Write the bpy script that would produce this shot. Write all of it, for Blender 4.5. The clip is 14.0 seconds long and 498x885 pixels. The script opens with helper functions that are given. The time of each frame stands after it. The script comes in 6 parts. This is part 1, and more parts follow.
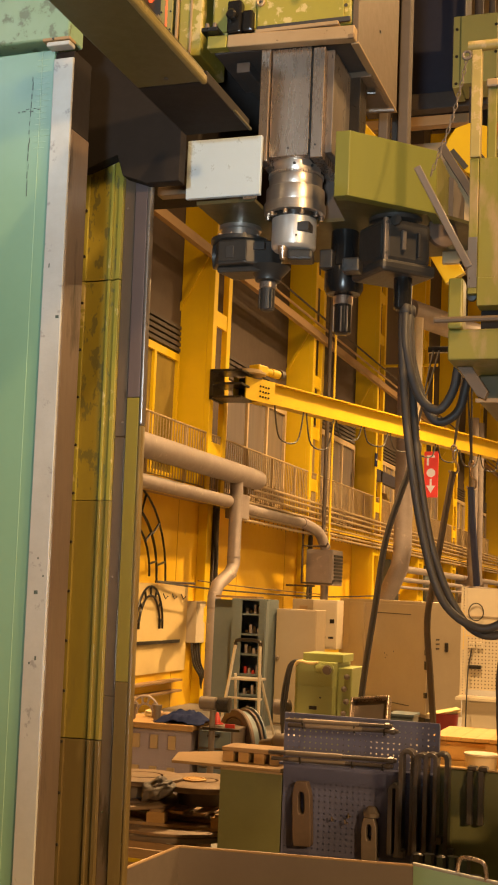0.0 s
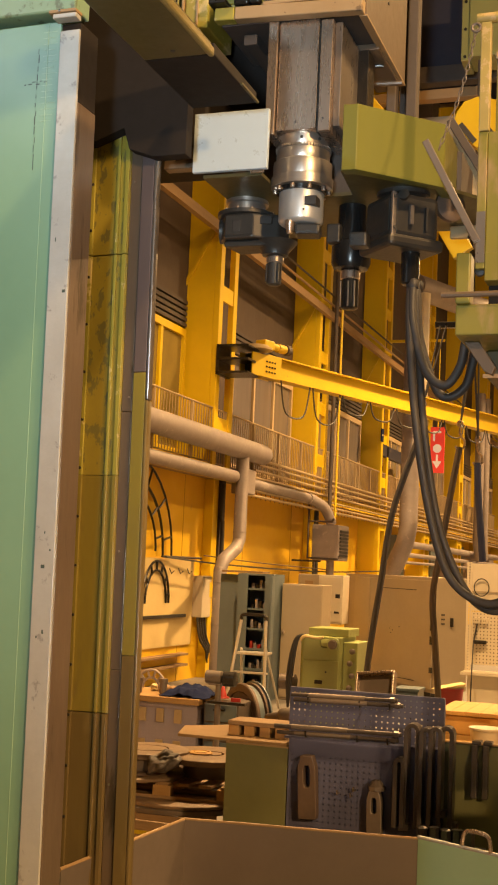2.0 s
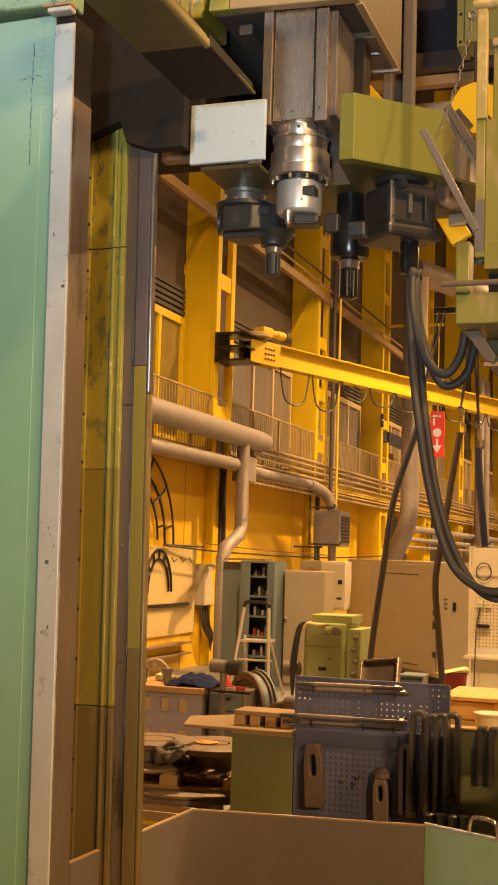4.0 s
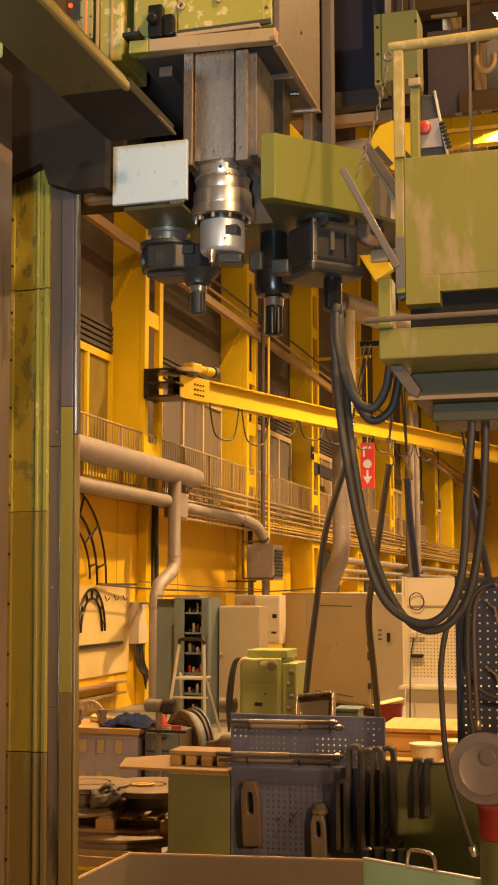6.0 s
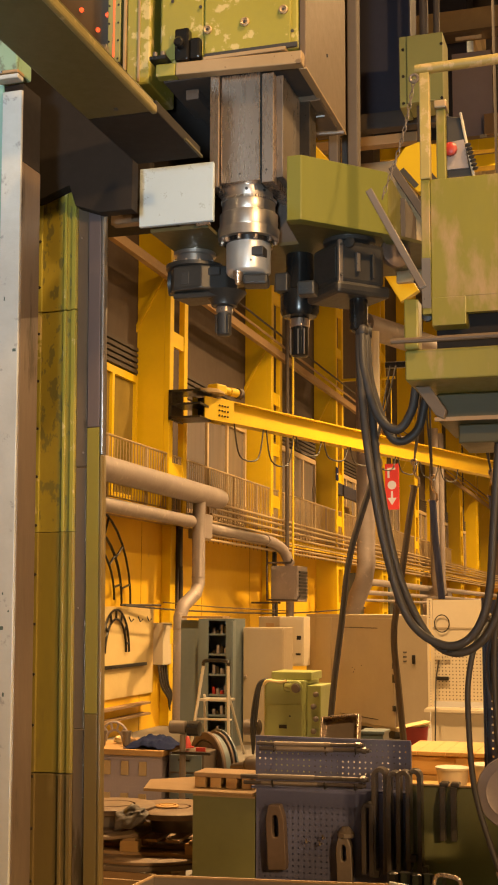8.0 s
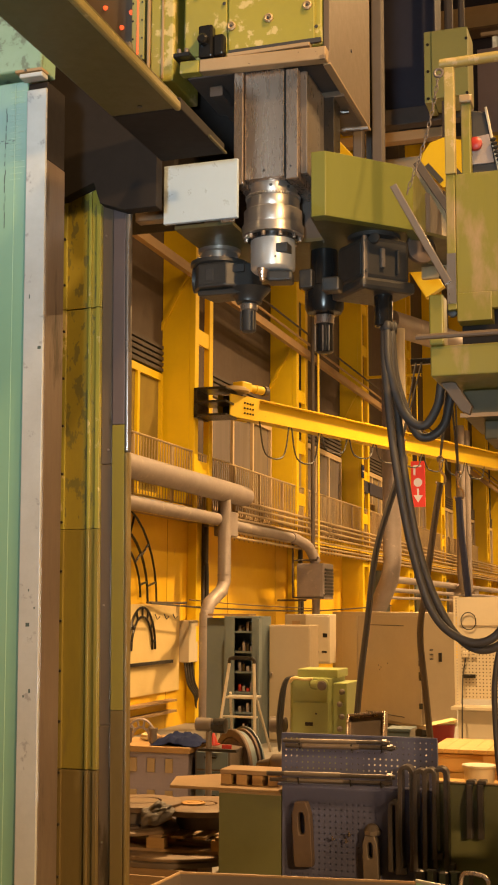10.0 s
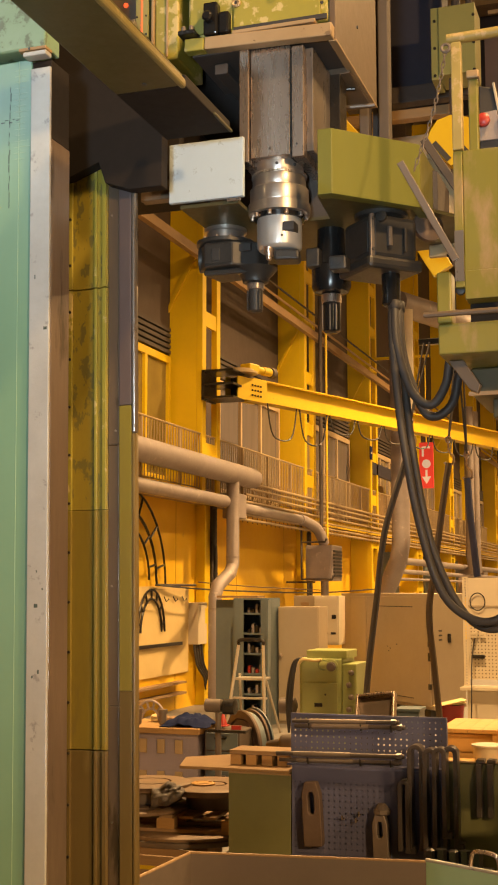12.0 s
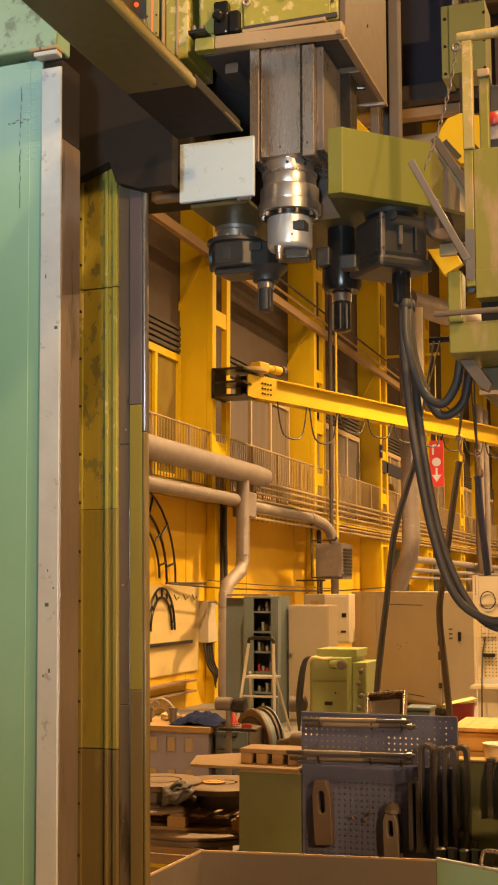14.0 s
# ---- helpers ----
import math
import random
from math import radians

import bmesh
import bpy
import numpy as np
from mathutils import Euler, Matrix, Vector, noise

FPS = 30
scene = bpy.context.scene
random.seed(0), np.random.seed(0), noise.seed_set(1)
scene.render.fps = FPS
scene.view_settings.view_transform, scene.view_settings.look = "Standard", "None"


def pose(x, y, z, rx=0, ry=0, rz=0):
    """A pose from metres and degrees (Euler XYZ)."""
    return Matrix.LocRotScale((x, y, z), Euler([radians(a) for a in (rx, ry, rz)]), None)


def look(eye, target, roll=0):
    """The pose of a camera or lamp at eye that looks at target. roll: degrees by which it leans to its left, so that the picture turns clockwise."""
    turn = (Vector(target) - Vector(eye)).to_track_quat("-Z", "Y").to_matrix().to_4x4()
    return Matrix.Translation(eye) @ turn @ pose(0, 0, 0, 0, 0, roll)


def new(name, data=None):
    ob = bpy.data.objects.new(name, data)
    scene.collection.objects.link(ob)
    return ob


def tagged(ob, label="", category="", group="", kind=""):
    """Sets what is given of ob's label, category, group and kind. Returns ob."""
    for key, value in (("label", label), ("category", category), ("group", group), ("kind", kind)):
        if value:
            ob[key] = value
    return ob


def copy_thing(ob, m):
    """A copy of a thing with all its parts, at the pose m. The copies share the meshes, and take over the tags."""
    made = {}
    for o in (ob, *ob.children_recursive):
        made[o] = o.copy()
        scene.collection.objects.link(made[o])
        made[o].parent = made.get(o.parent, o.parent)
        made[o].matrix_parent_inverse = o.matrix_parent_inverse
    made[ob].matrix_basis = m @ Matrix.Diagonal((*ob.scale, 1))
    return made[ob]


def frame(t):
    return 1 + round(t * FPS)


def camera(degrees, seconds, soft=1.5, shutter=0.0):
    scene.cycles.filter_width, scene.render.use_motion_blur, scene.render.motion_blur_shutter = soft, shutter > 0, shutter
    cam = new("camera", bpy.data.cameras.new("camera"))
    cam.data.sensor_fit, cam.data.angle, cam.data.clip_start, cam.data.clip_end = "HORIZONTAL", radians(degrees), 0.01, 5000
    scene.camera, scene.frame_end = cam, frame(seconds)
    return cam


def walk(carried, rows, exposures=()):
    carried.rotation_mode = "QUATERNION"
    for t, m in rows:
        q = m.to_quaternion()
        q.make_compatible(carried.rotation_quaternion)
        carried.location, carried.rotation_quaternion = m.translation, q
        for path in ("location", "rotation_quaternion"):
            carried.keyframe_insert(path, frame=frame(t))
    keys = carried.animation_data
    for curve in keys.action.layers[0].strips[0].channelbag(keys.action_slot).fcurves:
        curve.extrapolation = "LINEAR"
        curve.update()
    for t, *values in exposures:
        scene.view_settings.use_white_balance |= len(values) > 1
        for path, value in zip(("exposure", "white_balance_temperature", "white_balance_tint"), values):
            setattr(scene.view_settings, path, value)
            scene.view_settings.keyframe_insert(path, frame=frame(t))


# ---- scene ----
cam = camera(23.0, 14.0, soft=2.0)
PATH = [
    (0, pose(-0.004, 0.010, 2.253, 96.94, -2.43, 18.84)),
    (0.5, pose(-0.005, 0.013, 2.250, 96.68, -2.48, 18.90)),
    (1, pose(-0.008, 0.011, 2.251, 96.26, -2.48, 19.01)),
    (1.5, pose(-0.007, 0.010, 2.250, 95.98, -2.57, 19.07)),
    (2, pose(-0.007, 0.012, 2.252, 95.77, -2.59, 19.11)),
    (4.5, pose(-0.018, 0.004, 2.291, 95.13, -1.29, 18.90)),
    (5, pose(-0.002, 0.012, 2.298, 95.43, -0.67, 17.72)),
    (5.5, pose(0.001, 0.002, 2.299, 96.11, -0.21, 16.70)),
    (6, pose(0.002, 0.000, 2.300, 96.76, -0.04, 16.14)),
    (6.5, pose(0.000, -0.000, 2.300, 97.32, -0.05, 16.18)),
    (7, pose(-0.000, -0.000, 2.300, 97.59, -0.10, 16.50)),
    (7.5, pose(-0.002, -0.000, 2.302, 97.69, -0.20, 16.87)),
    (8, pose(-0.008, -0.002, 2.300, 97.74, -0.26, 17.24)),
    (8.5, pose(-0.009, 0.000, 2.301, 97.77, -0.29, 17.53)),
    (9, pose(-0.006, -0.002, 2.298, 97.80, -0.28, 17.90)),
    (11.5, pose(-0.009, 0.026, 2.289, 97.06, -0.11, 18.82)),
    (12, pose(-0.011, 0.030, 2.283, 96.83, 0.03, 18.87)),
    (12.5, pose(-0.015, 0.033, 2.284, 96.68, 0.10, 18.97)),
    (13, pose(-0.014, 0.031, 2.286, 96.66, 0.10, 19.12)),
    (13.5, pose(-0.009, 0.025, 2.288, 96.71, 0.05, 19.23)),
    (14, pose(-0.013, 0.025, 2.288, 96.74, 0.00, 19.33)),
]
walk(cam, PATH)

# ---- light: warm high-bay lamps in a closed hall, one cool lamp by the near column, an added cool fill ----
world = bpy.data.worlds.new("hall_air")
scene.world = world
world.use_nodes = True
world.node_tree.nodes["Background"].inputs[0].default_value = (1.0, 0.75, 0.45, 1)
world.node_tree.nodes["Background"].inputs[1].default_value = 0.03
scene.view_settings.exposure = 0.1

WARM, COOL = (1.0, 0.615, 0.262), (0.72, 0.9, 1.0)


def lamp(name, x, y, z, power, colour, size, target=None, spread=180):
    data = bpy.data.lights.new(name, "AREA")
    data.shape, data.size, data.energy, data.color = "DISK", size, power, colour
    data.spread = radians(spread)
    ob = new(name, data)
    ob.matrix_world = look((x, y, z), target or (x, y + 0.001, 0))
    return ob


lamp("bay_light", -4.0, 14.0, 13.0, 1500, WARM, 0.7, None, 125)
for ly, power in ((26, 2600), (38, 2500), (52, 2700), (68, 2700), (84, 2700)):
    lamp("bay_light", -1.8, ly, 12.5, power, WARM, 0.7, None, 130)
for ly in (16, 40):
    lamp("bay_light", 5.0, ly, 13.0, 1700, WARM, 0.7)
lamp("bay_light", 9.0, -5.0, 6.5, 1700, WARM, 0.7, (-1.5, 6.5, 2.5))
lamp("bay_light", 3.0, 3.0, 12.0, 1700, WARM, 0.7)
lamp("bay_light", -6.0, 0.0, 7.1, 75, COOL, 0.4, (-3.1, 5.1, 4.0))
# unseen cool fill, added low behind the camera to whiten the magazine panel
lamp("fill_lamp", 0.6, -6.0, 1.2, 30, COOL, 0.9, (-2.2, 6.1, 4.55), 34)


# ---- materials ----
def mat(name, a, b=None, rough=0.5, metal=0.0, grain=18.0, blotch=1.6, bump=0.15, c=None, c_at=0.62, c_scale=5.0, stretch=(1, 1, 1), emit=0.0, rvar=0.12, c_soft=0.025, spec=0.5):
    m = bpy.data.materials.new(name)
    m.use_nodes = True
    nt = m.node_tree
    n, link = nt.nodes, nt.links
    bs = n["Principled BSDF"]
    bs.inputs["Metallic"].default_value = metal
    bs.inputs["Specular IOR Level"].default_value = spec
    tc = n.new("ShaderNodeTexCoord")
    mp = n.new("ShaderNodeMapping")
    mp.inputs["Scale"].default_value = stretch
    link.new(tc.outputs["Object"], mp.inputs[0])

    def nz(scale, detail, rgh=0.6):
        t = n.new("ShaderNodeTexNoise")
        t.inputs["Scale"].default_value, t.inputs["Detail"].default_value, t.inputs["Roughness"].default_value = scale, detail, rgh
        link.new(mp.outputs[0], t.inputs["Vector"])
        return t

    big, fine = nz(blotch, 5), nz(grain, 6, 0.7)
    mx = n.new("ShaderNodeMix")
    mx.data_type = "RGBA"
    b = b or tuple(v * 0.7 for v in a)
    mx.inputs[6].default_value, mx.inputs[7].default_value = (*a, 1), (*b, 1)
    ad = n.new("ShaderNodeMath")
    ad.operation = "MULTIPLY_ADD"
    ad.inputs[1].default_value = 0.45
    link.new(fine.outputs["Fac"], ad.inputs[0])
    mr = n.new("ShaderNodeMapRange")
    mr.inputs[1].default_value, mr.inputs[2].default_value, mr.inputs[3].default_value, mr.inputs[4].default_value = 0.32, 0.68, 0, 0.6
    link.new(big.outputs["Fac"], mr.inputs[0])
    link.new(mr.outputs[0], ad.inputs[2])
    link.new(ad.outputs[0], mx.inputs[0])
    out = mx.outputs[2]
    if c:
        ch = nz(c_scale, 8, 0.65)
        st = n.new("ShaderNodeMapRange")
        st.inputs[1].default_value, st.inputs[2].default_value = c_at, c_at + c_soft
        link.new(ch.outputs["Fac"], st.inputs[0])
        m2 = n.new("ShaderNodeMix")
        m2.data_type = "RGBA"
        m2.inputs[7].default_value = (*c, 1)
        link.new(st.outputs[0], m2.inputs[0])
        link.new(out, m2.inputs[6])
        out = m2.outputs[2]
    link.new(out, bs.inputs["Base Color"])
    rr = n.new("ShaderNodeMapRange")
    rr.inputs[3].default_value, rr.inputs[4].default_value = max(0.03, rough - rvar), min(1, rough + rvar)
    link.new(fine.outputs["Fac"], rr.inputs[0])
    link.new(rr.outputs[0], bs.inputs["Roughness"])
    if bump:
        bp = n.new("ShaderNodeBump")
        bp.inputs["Strength"].default_value, bp.inputs["Distance"].default_value = bump, 0.01
        link.new(fine.outputs["Fac"], bp.inputs["Height"])
        link.new(bp.outputs[0], bs.inputs["Normal"])
    if emit:
        bs.inputs["Emission Strength"].default_value = emit
        bs.inputs["Emission Color"].default_value = (*a, 1)
    return m


M_FLOOR = mat("concrete_floor", (0.2, 0.18, 0.155), (0.13, 0.115, 0.1), 0.55, grain=9, blotch=0.5, bump=0.1)
M_WALL = mat("ochre_wall_paint", (0.8, 0.49, 0.012), (0.7, 0.4, 0.012), 0.5, grain=6, blotch=0.5, bump=0.05, c=(0.5, 0.27, 0.04), c_at=0.66, c_scale=1.3, c_soft=0.08)
M_UPWALL = mat("dull_upper_wall", (0.095, 0.066, 0.052), (0.065, 0.045, 0.036), 0.8, grain=5, blotch=0.4, bump=0.05)
M_PLAIN = mat("plain_wall", (0.4, 0.36, 0.3), (0.32, 0.28, 0.24), 0.85, grain=5, blotch=0.4, bump=0.05)
M_YELLOW = mat("yellow_steel_paint", (0.78, 0.53, 0.006), (0.64, 0.42, 0.006), 0.38, grain=14, blotch=0.9, bump=0.06, c=(0.3, 0.19, 0.05), c_at=0.7, c_scale=3)
M_BRIGHT = mat("bright_yellow_paint", (0.58, 0.39, 0.006), (0.48, 0.31, 0.006), 0.45, grain=14, blotch=1.1, bump=0.04, c=(0.3, 0.18, 0.06), c_at=0.69, c_scale=4)
M_TAN = mat("tan_painted_steel", (0.36, 0.23, 0.11), (0.28, 0.175, 0.085), 0.5, grain=14, blotch=1, bump=0.06)
M_LAG = mat("lagged_pipe_sheet", (0.34, 0.285, 0.265), (0.23, 0.19, 0.18), 0.55, 0.2, grain=30, blotch=2.2, bump=0.2, c=(0.4, 0.33, 0.29), c_at=0.6, c_scale=6, c_soft=0.08)
M_OLIVE = mat("olive_green_paint", (0.34, 0.29, 0.045), (0.25, 0.22, 0.04), 0.4, grain=20, blotch=1.8, bump=0.14, c=(0.5, 0.4, 0.17), c_at=0.565, c_scale=7, c_soft=0.03)
M_OLIVE_WORN = mat("worn_olive_paint", (0.35, 0.285, 0.03), (0.2, 0.145, 0.04), 0.4, grain=26, blotch=0.7, bump=0.2, c=(0.16, 0.14, 0.045), c_at=0.54, c_scale=18, c_soft=0.03, stretch=(1, 1, 0.5))
M_MINT = mat("light_green_paint", (0.2, 0.355, 0.245), (0.16, 0.3, 0.2), 0.34, grain=8, blotch=0.7, bump=0.02, rvar=0.03)
M_SAGE = mat("sage_green_paint", (0.31, 0.29, 0.1), (0.25, 0.235, 0.08), 0.42, grain=16, blotch=1.5, bump=0.08, c=(0.46, 0.34, 0.2), c_at=0.63, c_scale=2.2)
M_STRIP = mat("pale_worn_steel_strip", (0.5, 0.5, 0.48), (0.38, 0.37, 0.35), 0.42, 0.2, grain=30, blotch=3, bump=0.15, c=(0.3, 0.29, 0.28), c_at=0.62, c_scale=11, c_soft=0.05)
M_BROWN = mat("oily_brown_steel", (0.27, 0.2, 0.145), (0.15, 0.105, 0.075), 0.33, 0.5, grain=24, blotch=2, bump=0.12, c=(0.1, 0.07, 0.045), c_at=0.57, c_scale=9, c_soft=0.09, stretch=(1, 1, 0.18))
M_STEEL = mat("ground_steel", (0.66, 0.52, 0.42), (0.48, 0.38, 0.31), 0.28, 0.88, grain=40, blotch=2.6, bump=0.0, stretch=(1, 1, 0.15), rvar=0.08)
M_CHROME = mat("turned_steel", (0.54, 0.48, 0.42), (0.42, 0.37, 0.33), 0.33, 0.85, grain=90, blotch=4, bump=0.02, stretch=(0.2, 0.2, 6), rvar=0.08)
M_DARK = mat("dark_oiled_steel", (0.06, 0.052, 0.045), (0.03, 0.027, 0.025), 0.3, 0.7, grain=35, blotch=4, bump=0.12)
M_BLACK = mat("black_rubber", (0.032, 0.028, 0.027), (0.045, 0.04, 0.036), 0.5, grain=40, bump=0.1)
# dark brown of grimy parts, also used to paint shade beside the pillars
M_SHADE = mat("grimy_brown_paint_and_shade", (0.085, 0.064, 0.052), (0.055, 0.042, 0.036), 0.7, grain=14, blotch=1.2, bump=0.1)
M_WHITE = mat("pale_grey_sheet", (0.52, 0.62, 0.72), (0.47, 0.56, 0.65), 0.3, 0.2, grain=12, blotch=1.5, bump=0.02)
M_GREEN = mat("magazine_green_paint", (0.175, 0.165, 0.03), (0.12, 0.12, 0.026), 0.32, grain=10, blotch=2.2, bump=0.03, stretch=(1, 1, 0.15))
M_BLUE = mat("navy_blue_perforated_sheet", (0.105, 0.108, 0.19), (0.078, 0.08, 0.145), 0.42, grain=20, blotch=2, bump=0.05)
M_BLUEGREY = mat("blue_grey_cabinet_paint", (0.15, 0.185, 0.2), (0.11, 0.14, 0.155), 0.45, grain=16, blotch=1.5, bump=0.05)
M_BEIGE = mat("beige_cabinet_paint", (0.38, 0.3, 0.195), (0.32, 0.25, 0.165), 0.45, grain=12, blotch=1, bump=0.04)
M_CREAM = mat("cream_board", (0.66, 0.5, 0.22), (0.58, 0.43, 0.18), 0.6, grain=14, blotch=1.5, bump=0.05, c=(0.5, 0.37, 0.15), c_at=0.69, c_scale=4)
M_OFFWHITE = mat("off_white_enclosure", (0.58, 0.49, 0.35), (0.5, 0.42, 0.3), 0.45, grain=14, blotch=1.2, bump=0.03)
M_WOOD = mat("pine_boards", (0.42, 0.245, 0.085), (0.29, 0.16, 0.055), 0.65, grain=16, blotch=2, bump=0.25, stretch=(0.5, 4, 4))
M_OLDWOOD = mat("grey_pallet_wood", (0.34, 0.21, 0.1), (0.21, 0.13, 0.065), 0.75, grain=16, blotch=2, bump=0.3, stretch=(0.6, 4, 4))
M_RUST = mat("rusty_iron", (0.16, 0.105, 0.075), (0.08, 0.055, 0.042), 0.55, 0.35, grain=26, blotch=3, bump=0.25)
M_RED = mat("red_enamel", (0.4, 0.03, 0.02), (0.3, 0.022, 0.015), 0.4, bump=0.03)
M_SIGN = mat("red_sign_face", (0.72, 0.05, 0.03), (0.68, 0.045, 0.03), 0.45, bump=0, emit=0.35)
M_SIGNW = mat("pale_sign_print", (0.85, 0.7, 0.55), rough=0.5, bump=0, emit=0.3)
# window glass with the hall's yellow reflection put into its base colour
M_GLASS = mat("yellow_reflection_glass", (0.26, 0.19, 0.05), (0.18, 0.13, 0.04), 0.12, grain=3, bump=0.0)
M_PANE = mat("dull_grey_glass", (0.2, 0.17, 0.16), (0.14, 0.12, 0.115), 0.15, grain=3, bump=0.0, stretch=(1, 3, 0.2))
M_SLING = mat("grey_webbing_sling", (0.1, 0.085, 0.07), (0.07, 0.06, 0.05), 0.8, grain=60, bump=0.2)
M_BLUESLING = mat("blue_webbing_sling", (0.085, 0.095, 0.17), (0.06, 0.068, 0.125), 0.8, grain=60, bump=0.2)
M_CABLE = mat("brown_rubber_hose", (0.05, 0.04, 0.034), (0.035, 0.028, 0.024), 0.55, grain=60, bump=0.1)
M_CLOTH = mat("dark_blue_cloth", (0.012, 0.018, 0.06), (0.008, 0.012, 0.04), 0.9, grain=50, bump=0.3, spec=0.1)
M_LAMP = mat("lit_lamp_glass", (1.0, 0.75, 0.4), (1.0, 0.7, 0.35), 0.5, bump=0, emit=30)

M_SLINGBROWN = mat("brown_webbing_sling", (0.14, 0.1, 0.06), (0.1, 0.07, 0.045), 0.8, grain=60, bump=0.2)
M_OILY = mat("oil_soaked_olive_paint", (0.205, 0.142, 0.046), (0.115, 0.08, 0.036), 0.36, 0.15, grain=24, blotch=1.2, bump=0.15, c=(0.24, 0.175, 0.075), c_at=0.56, c_scale=6, c_soft=0.15, stretch=(1, 1, 0.2))
M_OILYMID = mat("oil_stained_olive_paint", (0.31, 0.245, 0.034), (0.17, 0.122, 0.036), 0.38, 0.1, grain=24, blotch=0.9, bump=0.15, c=(0.15, 0.105, 0.045), c_at=0.5, c_scale=4, c_soft=0.15, stretch=(1, 1, 0.25))
# near-black that paints deep shade on the crossrail, column top and recess
M_DEEPSHADE = mat("deep_shade_black", (0.022, 0.017, 0.015), (0.015, 0.012, 0.011), 0.75, grain=16, blotch=2, bump=0.1, spec=0.2)
M_VIOLET = mat("oily_violet_steel", (0.26, 0.2, 0.2), (0.17, 0.13, 0.13), 0.32, 0.5, grain=24, blotch=2, bump=0.05, stretch=(1, 1, 0.2))
M_LIP = mat("worn_olive_lip_paint", (0.22, 0.17, 0.055), (0.16, 0.12, 0.045), 0.45, grain=30, blotch=4, bump=0.2, c=(0.3, 0.23, 0.1), c_at=0.6, c_scale=14)
M_FRAME = mat("pale_window_frame_paint", (0.56, 0.42, 0.25), (0.46, 0.34, 0.2), 0.5, grain=12, bump=0.04)
M_CLAMPPALE = mat("worn_bright_clamp_steel", (0.27, 0.21, 0.17), (0.17, 0.135, 0.11), 0.42, 0.4, grain=30, blotch=6, bump=0.12)
M_WALLJOINT = mat("dull_ochre_joint", (0.5, 0.28, 0.02), (0.4, 0.22, 0.02), 0.6, bump=0.05)
M_CLAMP = mat("forged_grey_steel", (0.115, 0.092, 0.08), (0.07, 0.057, 0.05), 0.36, 0.4, grain=30, blotch=6, bump=0.15)
M_REAR = mat("dull_olive_rear_paint", (0.26, 0.21, 0.025), (0.17, 0.13, 0.035), 0.42, grain=20, blotch=1.2, bump=0.08, c=(0.16, 0.105, 0.06), c_at=0.53, c_scale=2.2, c_soft=0.25, stretch=(1, 1, 0.3))
M_SCRATCH = mat("dark_paint_scratch", (0.07, 0.1, 0.085), (0.05, 0.07, 0.06), 0.6, bump=0)
M_ADAPTOR = mat("satin_steel_adaptor", (0.6, 0.59, 0.58), (0.5, 0.49, 0.48), 0.36, 0.6, grain=60, blotch=4, bump=0.02, rvar=0.06)
M_PLATPOST = mat("worn_rail_post_paint", (0.36, 0.27, 0.08), (0.26, 0.2, 0.06), 0.45, grain=24, blotch=5, bump=0.15, c=(0.42, 0.3, 0.14), c_at=0.54, c_scale=16, c_soft=0.05)
M_STEELDARK = mat("polished_dark_edge", (0.3, 0.26, 0.23), (0.2, 0.17, 0.15), 0.3, 0.6, grain=24, blotch=2, bump=0.04, stretch=(1, 1, 0.2))
# olive of grimy undersides, with their shade darkened into the colour
M_OLIVESHADE = mat("olive_underside_with_shade", (0.085, 0.068, 0.022), (0.055, 0.046, 0.016), 0.5, grain=16, blotch=1.2, bump=0.08)
M_NIGHT = mat("near_black_blue_paint", (0.03, 0.028, 0.046), (0.022, 0.021, 0.034), 0.55, bump=0.04)
M_INDIC = mat("orange_indicator_glow", (1.0, 0.1, 0.025), (1.0, 0.09, 0.025), 0.4, bump=0, emit=1.3)
M_TOOL = mat("grey_black_tool_steel", (0.07, 0.063, 0.056), (0.042, 0.038, 0.035), 0.42, 0.4, grain=35, blotch=5, bump=0.1)
M_TOOLBLACK = mat("blackened_tool_steel", (0.03, 0.028, 0.027), (0.02, 0.018, 0.017), 0.22, 0.5, grain=40, bump=0.04)
M_COVER = mat("brown_grey_cover_sheet", (0.155, 0.108, 0.07), (0.118, 0.082, 0.055), 0.42, 0.2, grain=14, blotch=1.2, bump=0.03)
M_CONDUIT = mat("dull_conduit_paint", (0.46, 0.335, 0.18), (0.33, 0.24, 0.13), 0.48, 0.2, grain=20, blotch=2, bump=0.04)
M_FRONTBAR = mat("worn_tan_bar", (0.42, 0.29, 0.16), (0.33, 0.22, 0.11), 0.42, 0.2, grain=22, blotch=3, bump=0.08, c=(0.2, 0.13, 0.07), c_at=0.64, c_scale=8)
M_PLAT = mat("scuffed_platform_paint", (0.205, 0.175, 0.026), (0.155, 0.138, 0.022), 0.4, grain=14, blotch=1.4, bump=0.06, c=(0.3, 0.2, 0.1), c_at=0.5, c_scale=2.6, stretch=(1.6, 1, 0.6), c_soft=0.14)
M_CAP = mat("stained_light_green_paint", (0.24, 0.36, 0.25), (0.18, 0.29, 0.19), 0.4, grain=20, blotch=3, bump=0.06, c=(0.12, 0.16, 0.1), c_at=0.56, c_scale=12, c_soft=0.06)
M_SEAM = mat("pale_seam_line", (0.36, 0.52, 0.36), (0.3, 0.46, 0.3), 0.4, bump=0)
M_PLY = mat("stained_plywood", (0.33, 0.2, 0.09), (0.24, 0.145, 0.06), 0.6, grain=14, blotch=2, bump=0.12, stretch=(0.6, 3, 3))
M_BINGREEN = mat("dull_dark_green_paint", (0.16, 0.155, 0.062), (0.11, 0.108, 0.045), 0.42, grain=16, blotch=1.6, bump=0.06, c=(0.2, 0.18, 0.09), c_at=0.62, c_scale=3, c_soft=0.1)
